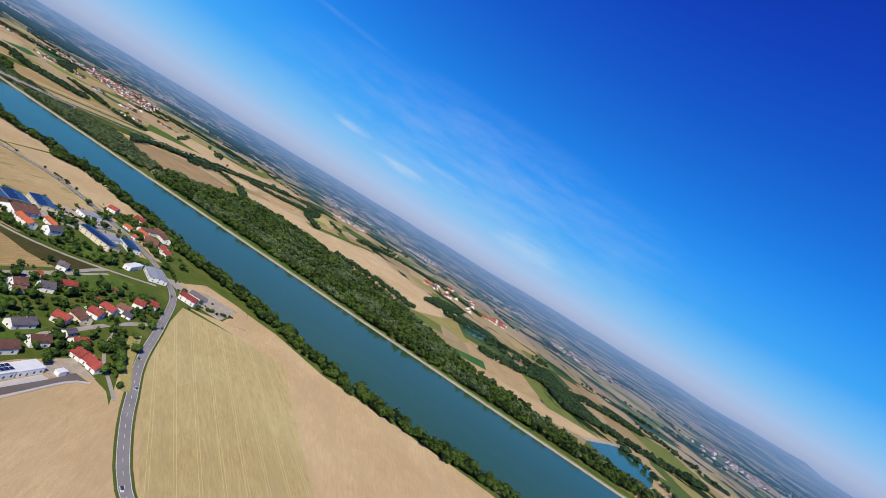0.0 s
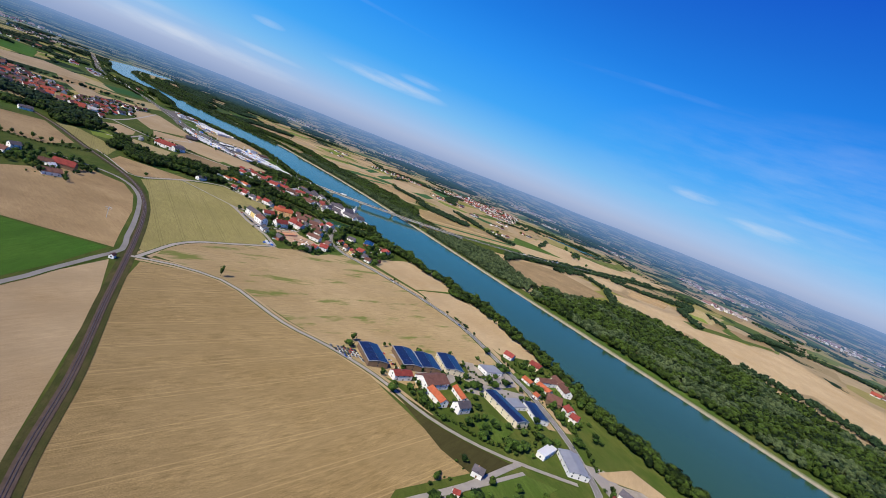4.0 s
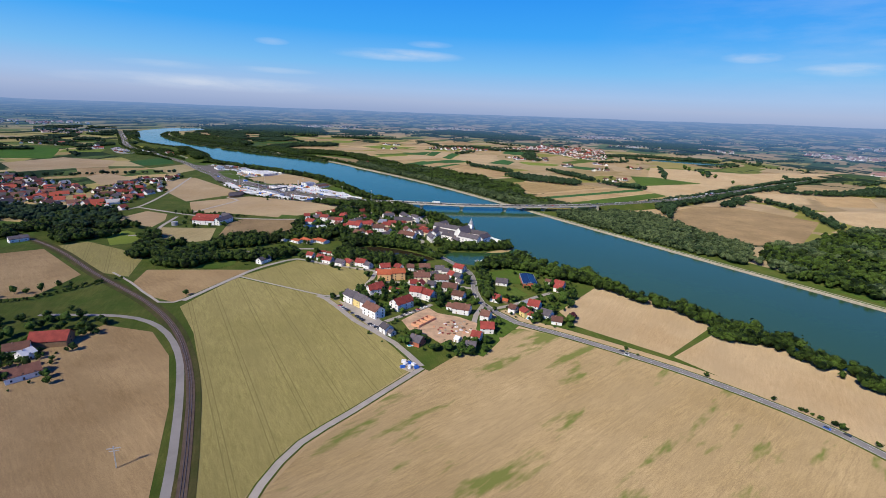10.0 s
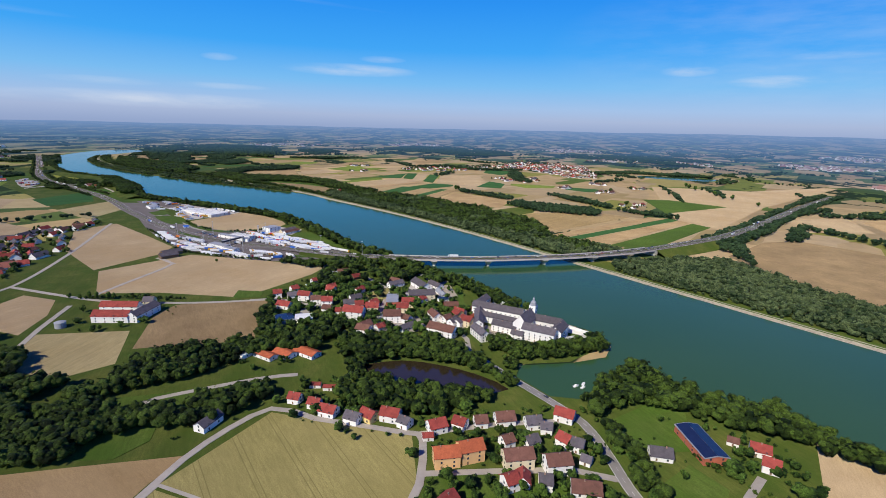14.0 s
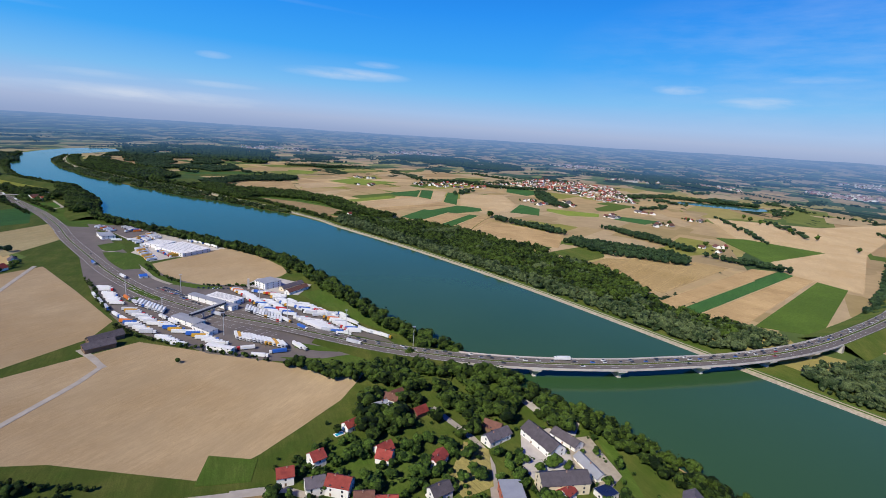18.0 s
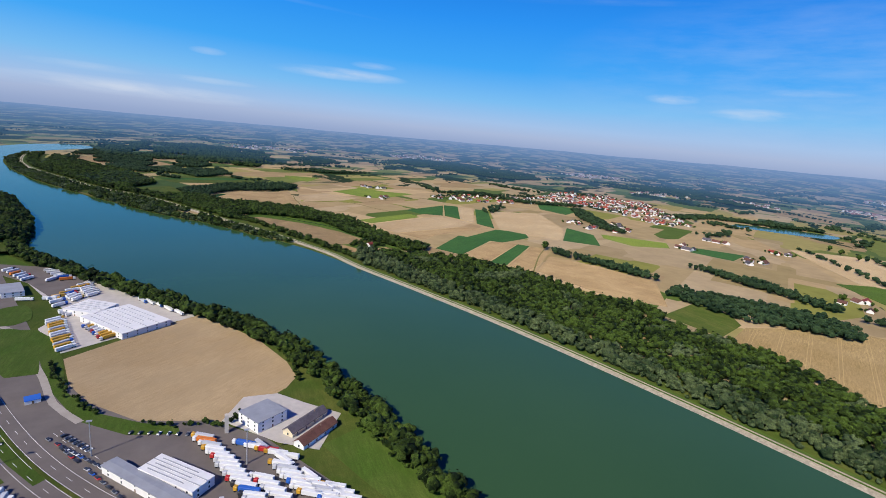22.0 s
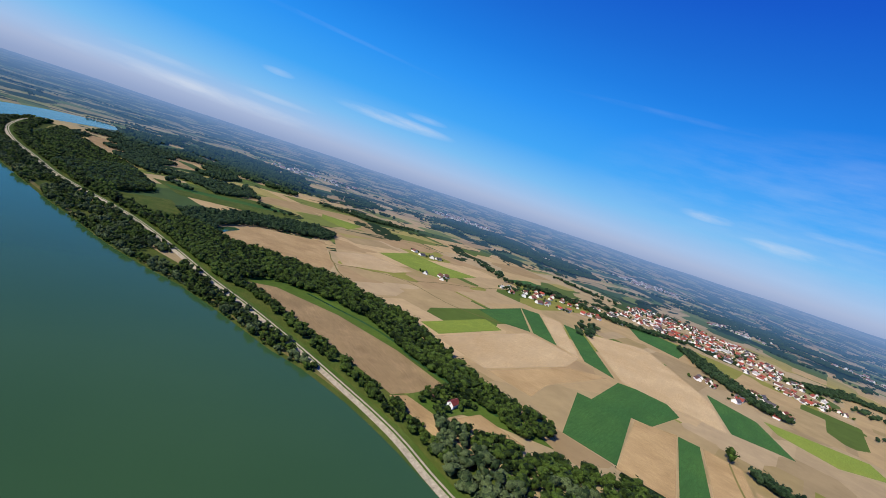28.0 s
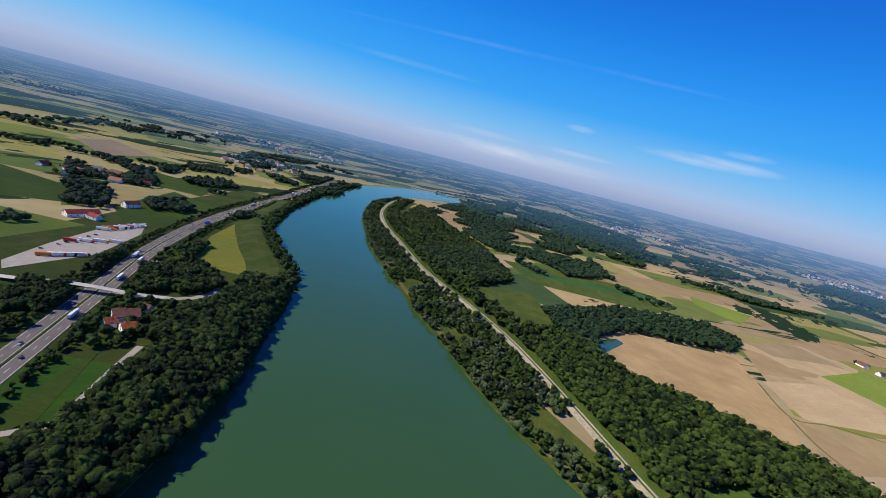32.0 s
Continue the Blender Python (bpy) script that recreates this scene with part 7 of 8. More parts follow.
HEDGES = (
    ((34, 154), (50, 158), (62, 163), (76, 168)), ((34, 153), (36, 142), (40, 123)), ((47, 147), (50, 137), (54, 127)),
    ((92, 114), (97, 126), (101, 136)), ((100, 131), (104, 140), (106, 146)), ((82, 223), (97, 211), (110, 199), (124, 190)),
    ((118, 250), (127, 247), (135, 236)), ((152, 268), (158, 252), (160, 238)), ((156, 238), (158, 222), (158, 205), (154, 190)),
    ((134, 197), (137, 205), (134, 212)), ((145, 176), (157, 162), (166, 160)), ((112, 416), (114, 404), (117, 392), (112, 384)),
    ((-35, 679), (-26, 668), (-14, 658), (0, 648), (20, 635)), ((-60, 749), (-50, 722), (-40, 695)), ((-18, 737), (-30, 755), (-37, 772)),
    ((-6, 729), (14, 724), (18, 730)), ((37, 745), (36, 762), (28, 782), (14, 801)), ((50, 715), (60, 690), (68, 662), (78, 645)),
    ((-76, 800), (-94, 844), (-112, 890), (-134, 940)), ((-62, 590), (-48, 588), (-34, 583), (-20, 578)), ((-105, 430), (-85, 432), (-70, 445), (-60, 452)),
    ((150, 290), (146, 305), (140, 314)), ((-150, 985), (-170, 1010), (-186, 1032)), ((-210, 1062), (-232, 1102), (-262, 1172)),
    ((-165, 980), (-180, 1000), (-206, 1040)), ((-225, 1090), (-250, 1150), (-270, 1200)),
)
for i, pts in enumerate(HEDGES):
    wood("hedge", along(pts, 0.8, 0.8, 0.7, 1.2) if i < 2 else along(pts, 1.5, 1.8, 0.9, 2.2), NEAR_KINDS, LEAF, "uneven green hedge with shrubs", category="hedge")
SINGLE = ((26.3, 286.1, 4.2, 0.55), (119.7, 348.6, 1.6, 1.1), (133.8, 327.9, 1.7, 1.2), (147, 268, 3.4, 1.1), (112, 372, 3.2, 1.2), (88, 389, 2.0, 1.1), (104, 381, 2.8, 1.1), (-30, 427, 2.6, 1.1), (70, 625, 4, 1.0), (-9, 640, 2, 1), (121, 344, 1.2, 1))
for x, y, h, w in SINGLE:
    tree(x, y, h, w, 1 if w < 0.6 else None, "solitary green tree beside the road", "roadside trees")
for i in range(9):
    tree(-110 + 4.3 * i, 432 + 1.6 * i + random.uniform(-1.5, 1.5), random.uniform(2.2, 3.4), 1.0, None, "round leafy tree in a farm avenue", "farm avenue trees")
for i in range(9):
    tree(-66 + 3.6 * i + random.uniform(-1, 1), 592 - 1.2 * i, random.uniform(2.2, 3.4), 0.8, None, "tall leafy tree beside the school", "school trees")
for x, y in ((569, 739), (590, 790), (605, 830), (625, 880), (640, 905), (655, 925), (528, 905), (471, 880), (262, 930), (268, 936), (410, 780)):
    tree(x, y, random.uniform(5, 7), 1.0, None, "large round field tree", "field trees")
purple = plain("copper_leaves", (0.055, 0.012, 0.02), 0.8, vary=0.4, scale=2)
copper = tree(115.1, 375.7, 3.0, 1.2, 3, "dark red copper beech tree")
copper.children[0].data = copper.children[0].data.copy()
copper.children[0].data.materials[0] = purple

for o in (-8.0, 8.0):
    wood("hedge", along([p[:2] for p in MWAY if p[1] > 900], 2.0, 2.6, 1.4, 3.4, shift=o), MID_KINDS, LEAF, "dark hedge of shrubs along the motorway", category="hedge")

# ---- lawns, pond, construction site ----
LAWNS = (
    ((45.6, 432.2), (63.6, 425.8), (57.6, 415.1), (49.2, 419.1), (43.3, 423.7)), ((68.7, 404), (77.2, 400.2), (70.4, 394.3), (65.7, 396.8)), ((87, 384), (93, 375), (82, 366), (76, 367)),
    ((102.7, 435.7), (124.9, 440), (125.8, 431.2), (113.2, 417.2), (104.6, 419.7), (99.8, 424.8)), ((96.8, 410.5), (108.1, 413.5), (109.8, 403.6), (97, 395.3), (92, 400)), ((41.5, 406.5), (49.9, 407.3), (50.3, 400.5), (42.1, 397), (39.5, 401.7)),
    ((95.7, 172.6), (120, 183), (130, 178), (107.2, 166.3), (96.7, 164.3)), ((34.4, 153.6), (43.7, 156.2), (47.3, 140.9), (39.7, 136.3)), ((-32.7, 463.7), (-27.8, 477.7), (-15.6, 474.2), (-16.3, 466.3), (-23.2, 461)),
    ((-30.2, 491), (9.3, 490.1), (10.2, 483), (1.8, 475.8), (-25.5, 483.5)), ((3.1, 584), (14.5, 578.9), (12.7, 571), (0.5, 573)), ((106.9, 562.3), (110.9, 561.2), (101.3, 536.4), (101.1, 531.8), (97, 534.6)),
    ((118, 196), (130, 206), (124, 214), (113, 208)), ((152, 250), (166, 262), (176, 244), (170, 226), (160, 232)),
    ((57, 163), (78, 167), (88, 158), (70, 147), (54, 150)), ((90, 150), (118, 163), (124, 156), (104, 142)), ((50, 133), (70, 146), (84, 138), (72, 128), (56, 124)),
    ((52, 424), (80, 418), (84, 404), (68, 410)), ((62, 362), (72, 372), (84, 384), (80, 364), (70, 354)), ((22, 574), (40, 582), (60, 566), (40, 552)), ((20, 548), (50, 536), (40, 522), (18, 530)),
)
for pts in LAWNS:
    patch("lawn", LAWN, "mown green lawn between houses", *pts, category="lawn")
patch("lawn", PALE, "dry pale lawn beside the school wall", (68.3, 571.1), (73.4, 565.7), (67.8, 552.2), (59, 550.7), (57.8, 557.6), category="lawn")
for mat, label, pts in (
    (LANE, "pale grey paved village square", ((55.7, 532.6), (62.8, 534.1), (73.4, 528.2), (82, 519.5), (90.6, 510), (84.5, 506.6), (50.1, 517.9), (49, 524.6))),
    (CONCRETE, "pale concrete court behind the school", ((86.2, 570.3), (96.1, 569.7), (93.9, 555.9), (83.8, 540.1), (79, 545), (78.6, 556.6))),
    (GRAVEL, "walled gravel yard with terraces", ((97.3, 563.7), (104.9, 562.9), (101.9, 545.5), (93.8, 541.8), (92.1, 552.7))),
    (CONCRETE, "pale storage yard above the river", ((95.3, 586.8), (101, 585), (106.4, 569.1), (100.9, 564), (97.1, 571.7))),
    (LANE, "pale paved car park", ((30.5, 557.8), (34.8, 555), (31, 541.6), (27.5, 542.7))),
    (LANE, "pale forecourt of the workshop", ((150, 192), (158, 190), (160, 176), (150, 172))),
    (LANE, "pale paved yard between the barns", ((92, 246), (112, 250), (124, 240), (108, 226))),
    (LANE, "pale paved car park of the flats", ((29, 410), (37, 404), (46, 378), (40, 376))),
):
    patch("paved_yard", mat, label, *pts, category="paving")
patch("paved_yard", GRAVEL, "pale gravel lot beside the solar barns", (127, 254), (134, 254), (135, 246), (134, 237), (127, 234), (122, 237), (128, 245), category="paving")
patch("paved_yard", LANE, "grey car park beside the workshop", (138, 252), (147, 255), (151, 249), (150, 240), (138, 235), (136, 239), category="paving")
patch("paved_yard", LANE, "grey drive between farm and flats", (131, 236), (150, 234), (148, 229), (136, 224), (118, 228), category="paving")
strip("street", ((153, 247), (160, 248), (170, 253), (186, 257)), 1.6, 0.134, LANE, "pale drive to the riverside houses", "street")
POND_WATER = plain("pond_water", (0.035, 0.026, 0.014), 0.12, vary=0.2, scale=0.1, spec=0.5)
patch("pond", POND_WATER, "dark still pond beside the road", (44, 490), (57, 489), (69, 481), (78, 471), (83, 460), (76, 459), (68, 464), (53, 474), (44, 480), category="pond", smooth=True)
patch("building_site", EARTH, "bare orange earth of a building site", (50, 387), (57, 393), (63, 397), (65, 391), (72, 386), (77, 379), (73, 370), (67, 367), (59, 366), (56, 373), (51, 378), category="building site", smooth=True)
patch("quarry_slope", EARTH, "bare brown earth slope", (14, 522), (20, 524), (30, 520), (32, 515), (22, 513), (12, 516), category="slope", smooth=True)
patch("earth_heap", GRAVEL, "pale rubble heap area at the field edge", (42, 353), (46, 357), (48, 352), (45, 349), category="rubble", smooth=True)
for i, (x, y) in enumerate(((43.2, 352.4), (44.4, 353.6), (45.2, 351.6), (45.9, 354.2), (46.8, 353.0), (44.2, 355.4), (47.2, 351.2))):
    stack = tagged(put("material_stack", boxed((-0.7, 0.7, -0.45, 0.45, 0, 0.7 + 0.12 * (i % 3))), PAINTS[("blue_paint", "white_paint", "white_paint")[i % 3]]), "wrapped stack of building material on pale rubble", "building material", "stacks at the field edge")
    stack.matrix_basis = pose(x, y, 0.06, 0, 0, 31 * i)
BRICKWORK = plain("orange_brickwork", (0.62, 0.33, 0.2), 0.9, vary=0.15, scale=1.0)
shell = tagged(new("building_shell"), "unfinished orange brick building shell without a roof", "building shell")
shell.matrix_basis = pose(57.5, 383.5, 0.1, 0, 0, 38)
for i in range(5):
    part("brick_wall", boxed((-5 + 2.5 * i - 0.08, -5 + 2.5 * i + 0.08, -1.8, 1.8, 0, 1.0 + 0.15 * (i % 2))), BRICKWORK, shell)
for s in (-1.8, 1.8):
    part("brick_wall", boxed((-5, 5, s - 0.08, s + 0.08, 0, 0.9)), BRICKWORK, shell)
for i in range(44):
    a = random.uniform(0, math.tau)
    x, y = 66 + random.uniform(-6, 7), 377 + random.uniform(-6, 6)
    k = random.uniform(0.6, 1.4)
    bm = boxed((-0.5 * k, 0.5 * k, -0.3, 0.3, 0, 0.35 / k))
    crate = tagged(put("pallet_stack", bm, (GRAVEL, WHITE, BRICKWORK, TIMBER, TILE_RED)[i % 5]), "stack of building material on bare earth", "building material", "stacks on the building site")
    crate.matrix_basis = pose(x, y, 0.1, 0, 0, math.degrees(a))

# ---- poles, hut, boats, tank ----
POLE = plain("galvanised_steel", (0.55, 0.56, 0.57), 0.5, 0.5)


def mast(x, y, h, arms=2):
    top = tagged(new("light_mast"), "tall galvanised floodlight mast in the yard", "light mast", "light masts")
    top.matrix_basis = pose(x, y, 0.1)
    bm = bmesh.new()
    bmesh.ops.create_cone(bm, cap_ends=True, segments=8, radius1=0.16, radius2=0.08, depth=h, matrix=Matrix.Translation((0, 0, h / 2)))
    part("pole", bm, POLE, top)
    part("lamp_head", boxed((-0.6, 0.6, -0.25, 0.25, h - 0.1, h + 0.15)), POLE, top)


for x, y in ((-37.5, 716.9), (-18.8, 684.3), (5, 661.7), (-15, 717.6), (73.8, 631.6), (30, 672), (52, 655), (20, 705)):
    mast(x, y, 9.5)
pylon = tagged(new("pylon"), "small lattice power pole in the wheat", "power pole")
pylon.matrix_basis = pose(-24.3, 323.3, 0.1)
part("pole", boxed((-0.1, 0.1, -0.1, 0.1, 0, 5.2)), POLE, pylon)
part("crossarm", boxed((-1.3, 1.3, -0.06, 0.06, 4.7, 4.85)), POLE, pylon)
part("crossarm", boxed((-0.9, 0.9, -0.06, 0.06, 4.1, 4.22)), POLE, pylon)
house(-10.6, 278.2, 80, 6, 4.5, 3, TILE_BROWN, WHITE, 35, "signal_hut", "small white railway signal hut with brown roof", "hut")
for x, y, a in ((106.1, 453.2, 20), (107.6, 455.0, 35), (104.4, 454.6, 10)):
    boat = tagged(new("boat"), "small white motor boat moored in the inlet", "boat", "boats in the inlet")
    boat.matrix_basis = pose(x, y, 0.0, 0, 0, a)
    bm = bmesh.new()
    hull = [(-1.1, 0.4), (0.5, 0.42), (1.3, 0.0), (0.5, -0.42), (-1.1, -0.4)]
    lo = [bm.verts.new((px * 0.85, py * 0.7, 0.0)) for px, py in hull]
    hi = [bm.verts.new((px, py, 0.42)) for px, py in hull]
    bm.faces.new(hi[::-1])
    for i in range(5):
        bm.faces.new((lo[(i + 1) % 5], lo[i], hi[i], hi[(i + 1) % 5]))
    part("hull", bm, WHITE, boat)
    part("cabin", boxed((-0.4, 0.4, -0.25, 0.25, 0.42, 0.8)), WHITE, boat)
silo = tagged(new("silo"), "round blue-grey farm tank beside the school", "tank")
silo.matrix_basis = pose(-60, 556, 0.1)
bm = bmesh.new()
bmesh.ops.create_cone(bm, cap_ends=True, segments=20, radius1=1.9, radius2=1.9, depth=2.2, matrix=Matrix.Translation((0, 0, 1.1)))
part("tank_wall", bm, SHEET, silo)
bm = bmesh.new()
bmesh.ops.create_cone(bm, cap_ends=True, segments=20, radius1=2.0, radius2=0.1, depth=0.5, matrix=Matrix.Translation((0, 0, 2.45)))
part("tank_roof", bm, SHEET, silo)
stack = tagged(new("chimney_tower"), "slim grey concrete chimney beside the office", "chimney")
stack.matrix_basis = pose(15.3, 720, 0.1)
part("shaft", boxed((-0.5, 0.5, -0.5, 0.5, 0, 5.4)), CONCRETE, stack)
foot = tagged(new("footbridge"), "covered pedestrian bridge over the toll lanes", "footbridge")
foot.matrix_basis = pose(-8.0, 678.5, 0.1, 0, 0, 45)
part("deck", boxed((0, 18.4, -0.6, 0.6, 2.6, 2.75)), CONCRETE, foot)
part("roof", boxed((0, 18.4, -0.75, 0.75, 3.7, 3.82)), SHEET, foot)
for s in (-0.6, 0.6):
    part("side_panel", boxed((0, 18.4, s - 0.04, s + 0.04, 2.75, 3.7)), GLASS, foot)
for o in (0.4, 6.5, 12.2, 18.0):
    part("column", boxed((o - 0.25, o + 0.25, -0.3, 0.3, 0, 2.6)), CONCRETE, foot)
POOLBLUE = plain("pool_water", (0.05, 0.42, 0.62), 0.1, vary=0.05)
for x, y, a in ((47.5, 131, 15), (66.4, 361.3, 30), (49, 366.5, 10), (104, 382.6, 20), (101, 153, 20), (98.6, 379.8, 40), (36, 584, 20)):
    pool = tagged(new("swimming_pool"), "small bright blue garden swimming pool", "pool", "garden pools")
    pool.matrix_basis = pose(x, y, 0.1, 0, 0, a)
    part("rim", boxed((-1.4, 1.4, -0.8, 0.8, -0.1, 0.14)), WHITE, pool)
    part("water", boxed((-1.2, 1.2, -0.6, 0.6, -0.1, 0.16)), POOLBLUE, pool)

# ---- trees round the pond, the inlet and the farm garden ----
POND = [(44, 490), (57, 489), (69, 481), (78, 471), (83, 460), (76, 459), (68, 464), (53, 474), (44, 480), (44, 490)]
ring = [q for q in [*along(POND[:5], 1.9, 5, 2.6, 4.6, shift=3.6), *along(POND[5:9], 1.9, 5, 2.4, 4.2, shift=3.4), *along([(44, 479), (42, 485), (44, 491)], 1.9, 5, 2.4, 4, shift=2.6)] if not inside(q, POND) and clear(q[0], q[1], 0.3) and off_road(q[0], q[1], 1.6)]
wood("pond_trees", ring, NEAR_KINDS, LEAF, "dense leafy trees ringing the dark pond", category="trees")
shore = [q for q in [*along([(101, 448), (110, 452), (120, 456), (130, 458)], 2.0, 4, 1.8, 3.6, shift=-2.6), *along([(91, 468), (96, 475), (113, 471), (128, 471), (136, 477)], 2.0, 4, 2.2, 4.0, shift=2.6)] if not inside(q, INLET) and off_road(q[0], q[1], 1.8)]
wood("inlet_trees", shore, NEAR_KINDS, LEAF, "leafy trees on the banks of the inlet", category="trees")
house(113, 942, 40, 14, 9, 5, TILE_RED, WHITE, 38, label="small white farmhouse with red roof in a garden", category="house")
house(106, 948, 120, 9, 6, 3, TILE_BROWN, TIMBER, 30)
wood("garden_trees", [q for q in fill([(95, 946), (108, 955), (121, 961), (125, 942), (104, 931)], 2.6, 2, 4.4, 0.6) if math.hypot(q[0] - 113, q[1] - 942) > 3.2], NEAR_KINDS, LEAF, "leafy trees in the farm garden", category="trees")

# ---- new hall with its forecourt at the hamlet's edge ----
patch("paved_yard", GRAVEL, "bare sandy building lot", (75.3, 120.3), (84.8, 123), (86.5, 113.3), (82.6, 115.9), (76, 114.3), category="building lot")
patch("paved_yard", CONCRETE, "pale concrete forecourt of the new hall", (55.7, 108.9), (74.5, 115.2), (75.5, 112.8), (55.6, 106.8), category="paving")
patch("paved_yard", MOTORWAY, "fresh dark asphalt forecourt", (53.3, 109.8), (53.9, 104.9), (62.8, 107.1), (79.4, 112.4), (84.1, 111.8), (82.6, 115.9), (75, 113), (55.1, 107.2), (54, 109.8), category="paving")
strip("kerb", ((52.2, 110.2), (53.3, 103.9), (62.6, 106.2), (79, 111.9), (84.4, 111.4)), 0.7, 0.2, CONCRETE, "white new kerb and pavement edge", "kerb", step=1.5)
for i, (x, y) in enumerate(((57.6, 112.3), (64.4, 114.4), (71.2, 116.5))):
    house(x, y, 17.2, 17.2, 9.5, 4.6 + 0.5 * (i == 1), WHITE_ROOF, WHITE, 0, "new_hall", "new white flat roofed hall unit with many windows", "hall", openings=1.5)
array = tagged(new("solar_array"), "dark solar panels on the flat hall roof", "solar panels")
array.matrix_basis = pose(64.4, 114.4, 2.16, 0, 0, 17.2)
for i in range(6):
    for s in (-0.7, 0.7):
        p = part("solar_panel", boxed((-0.45, 0.45, -0.5, 0.5, 0, 0.05)), SOLAR, array)
        p.matrix_basis = pose(-2.6 + 1.05 * i, s, 0.05)
house(78.6, 115.4, 20, 6, 4, 3, WHITE_ROOF, WHITE, 0, "site_cabin", "white site cabin on the sandy lot", "cabin", openings=0.5)
strip("street", ((87.2, 103.9), (89.1, 110.2), (92, 121.1), (96.1, 129.9), (103.2, 138.9)), 1.0, 0.133, LANE, "pale footpath behind the hedge", "path")
strip("street", ((53, 159.9), (64, 164), (76.2, 167.9), (98, 175), (120.9, 183.5)), 1.4, 0.134, LANE, "pale lane along the gardens", "street")
strip("street", ((51.9, 146.1), (63.4, 149.9), (74.6, 155.8), (80, 161), (77.6, 167)), 1.5, 0.135, LANE, "pale residential street", "street")
patch("verge", PALE, "dry grass verge beside the road", (93, 107), (100, 120), (112, 138), (107, 137), (97, 122), (91, 108), category="grass")
for x, y, h in ((89.1, 115.4, 3.4), (95.3, 119.4, 3.8), (98.2, 126.6, 3.6), (103.2, 135.4, 3.2), (90.4, 108.8, 2.0), (117.1, 149.7, 3.0), (122.6, 151.4, 3.0), (93.4, 116, 3.2), (96.6, 122.6, 3.6), (100.8, 131, 3.0)):
    tree(x, y, h, 1.15, None, "large round roadside tree at the hamlet", "roadside trees")
for x, y, yaw in ((86.2, 123.4, -70), (87.6, 120.6, -70), (88, 117.4, -75)):
    house(x, y, yaw, 8.5, 9, 4, TILE_RED, WHITE, 38)
patch("field", WHEAT, "narrow tan field strip above the bank trees", (153.7, 188.3), (172.8, 192.1), (179, 176.6), (181, 167.6), (167.4, 150.3), (157.7, 155.6), (174.3, 167.4), (167, 181), (156, 185))
patch("paved_yard", GRAVEL, "sandy yard beside the red brick house", (155.3, 184.1), (167.3, 180.6), (172.9, 170.5), (173.4, 166.1), (156.6, 156.4), (150.5, 171.5), category="paving")

# ---- villages far off ----
def hamlet(pts, n, lo=9, hi=13, seed=1, single=True):
    rnd = random.Random(seed)
    xs, ys = [p[0] for p in pts], [p[1] for p in pts]
    made, tries = [], 0
    walls, roofs = bmesh.new(), bmesh.new()
    while len(made) < n and tries < n * 40:
        tries += 1
        q = (rnd.uniform(min(xs), max(xs)), rnd.uniform(min(ys), max(ys)))
        if inside(q, pts) and all((q[0] - a) ** 2 + (q[1] - b) ** 2 > 30 for a, b in made):
            made.append(q)
            w = rnd.uniform(lo, hi)
            yaw, l, h = rnd.choice((20, 110, 65)) + rnd.uniform(-8, 8), w * rnd.uniform(1.1, 1.9), rnd.uniform(3, 4.6)
            if single:
                house(*q, yaw, l, w, h, rnd.choice((TILE_RED, TILE_BROWN, TILE_BROWN, SLATE, SLATE)), WHITE, 38, "house", openings=0)
                continue
            m = pose(*q, ground_height(*q), 0, 0, yaw)
            a, b, c, r = l * K / 2, w * K / 2, h * K, w * K * 0.46
            v = [walls.verts.new(m @ Vector(p)) for p in ((-a, -b, 0), (a, -b, 0), (a, b, 0), (-a, b, 0), (-a, -b, c), (a, -b, c), (a, b, c), (-a, b, c), (-a, 0, c + r), (a, 0, c + r))]
            for f in ((0, 1, 5, 4), (2, 3, 7, 6), (1, 2, 6, 9, 5), (3, 0, 4, 8, 7)):
                walls.faces.new([v[i] for i in f])
            e = 0.4
            v = [roofs.verts.new(m @ Vector(p)) for p in ((-a - e, -b - e, c - 0.15), (a + e, -b - e, c - 0.15), (a + e, b + e, c - 0.15), (-a - e, b + e, c - 0.15), (-a - e, 0, c + r + 0.1), (a + e, 0, c + r + 0.1))]
            roofs.faces.new((v[0], v[1], v[5], v[4]))
            roofs.faces.new((v[2], v[3], v[4], v[5]))
    if not single:
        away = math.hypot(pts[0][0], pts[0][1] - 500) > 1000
        top = tagged(put("far_houses", walls, HAZED_WALL if away else WHITE), "many white houses with red roofs in a far village", "village", kind="stuff")
        part("roofs", roofs, HAZED_ROOF if away else ROOF_MIX, top)
    wood("village_trees", [(a + rnd.uniform(-6, 6), b + rnd.uniform(-6, 6), 0, rnd.uniform(2, 4), rnd.uniform(2, 4)) for a, b in made for k in range(5 if min(p[0] for p in pts) < 0 else 3)], FAR_KINDS, LEAF, "green garden trees among far houses", category="trees")


hamlet([(494, 1293), (600, 1400), (700, 1440), (741, 1298), (594, 1055), (535, 1054), (551, 1200)], 260, seed=2, single=False)
hamlet([(271, 1256), (328, 1211), (448, 1226), (494, 1293), (383, 1300)], 45, seed=3, single=False)
hamlet([(400, 1087), (470, 1110), (471, 1037), (418, 993), (375, 1036)], 24, seed=4)
hamlet([(-141, 725), (-126, 773), (-101, 793), (-96, 694), (-105, 642), (-117, 634), (-140, 660)], 40, seed=5)
hamlet([(-230, 659), (-276, 758), (-262, 795), (-190, 740), (-152, 690), (-165, 640)], 90, seed=6, single=False)
hamlet([(-420, 1440), (-400, 1530), (-480, 1600), (-540, 1520), (-480, 1440)], 40, seed=8, single=False)
hamlet([(900, 1500), (1100, 1600), (1250, 1400), (1150, 1300)], 70, 12, 18, seed=9, single=False)
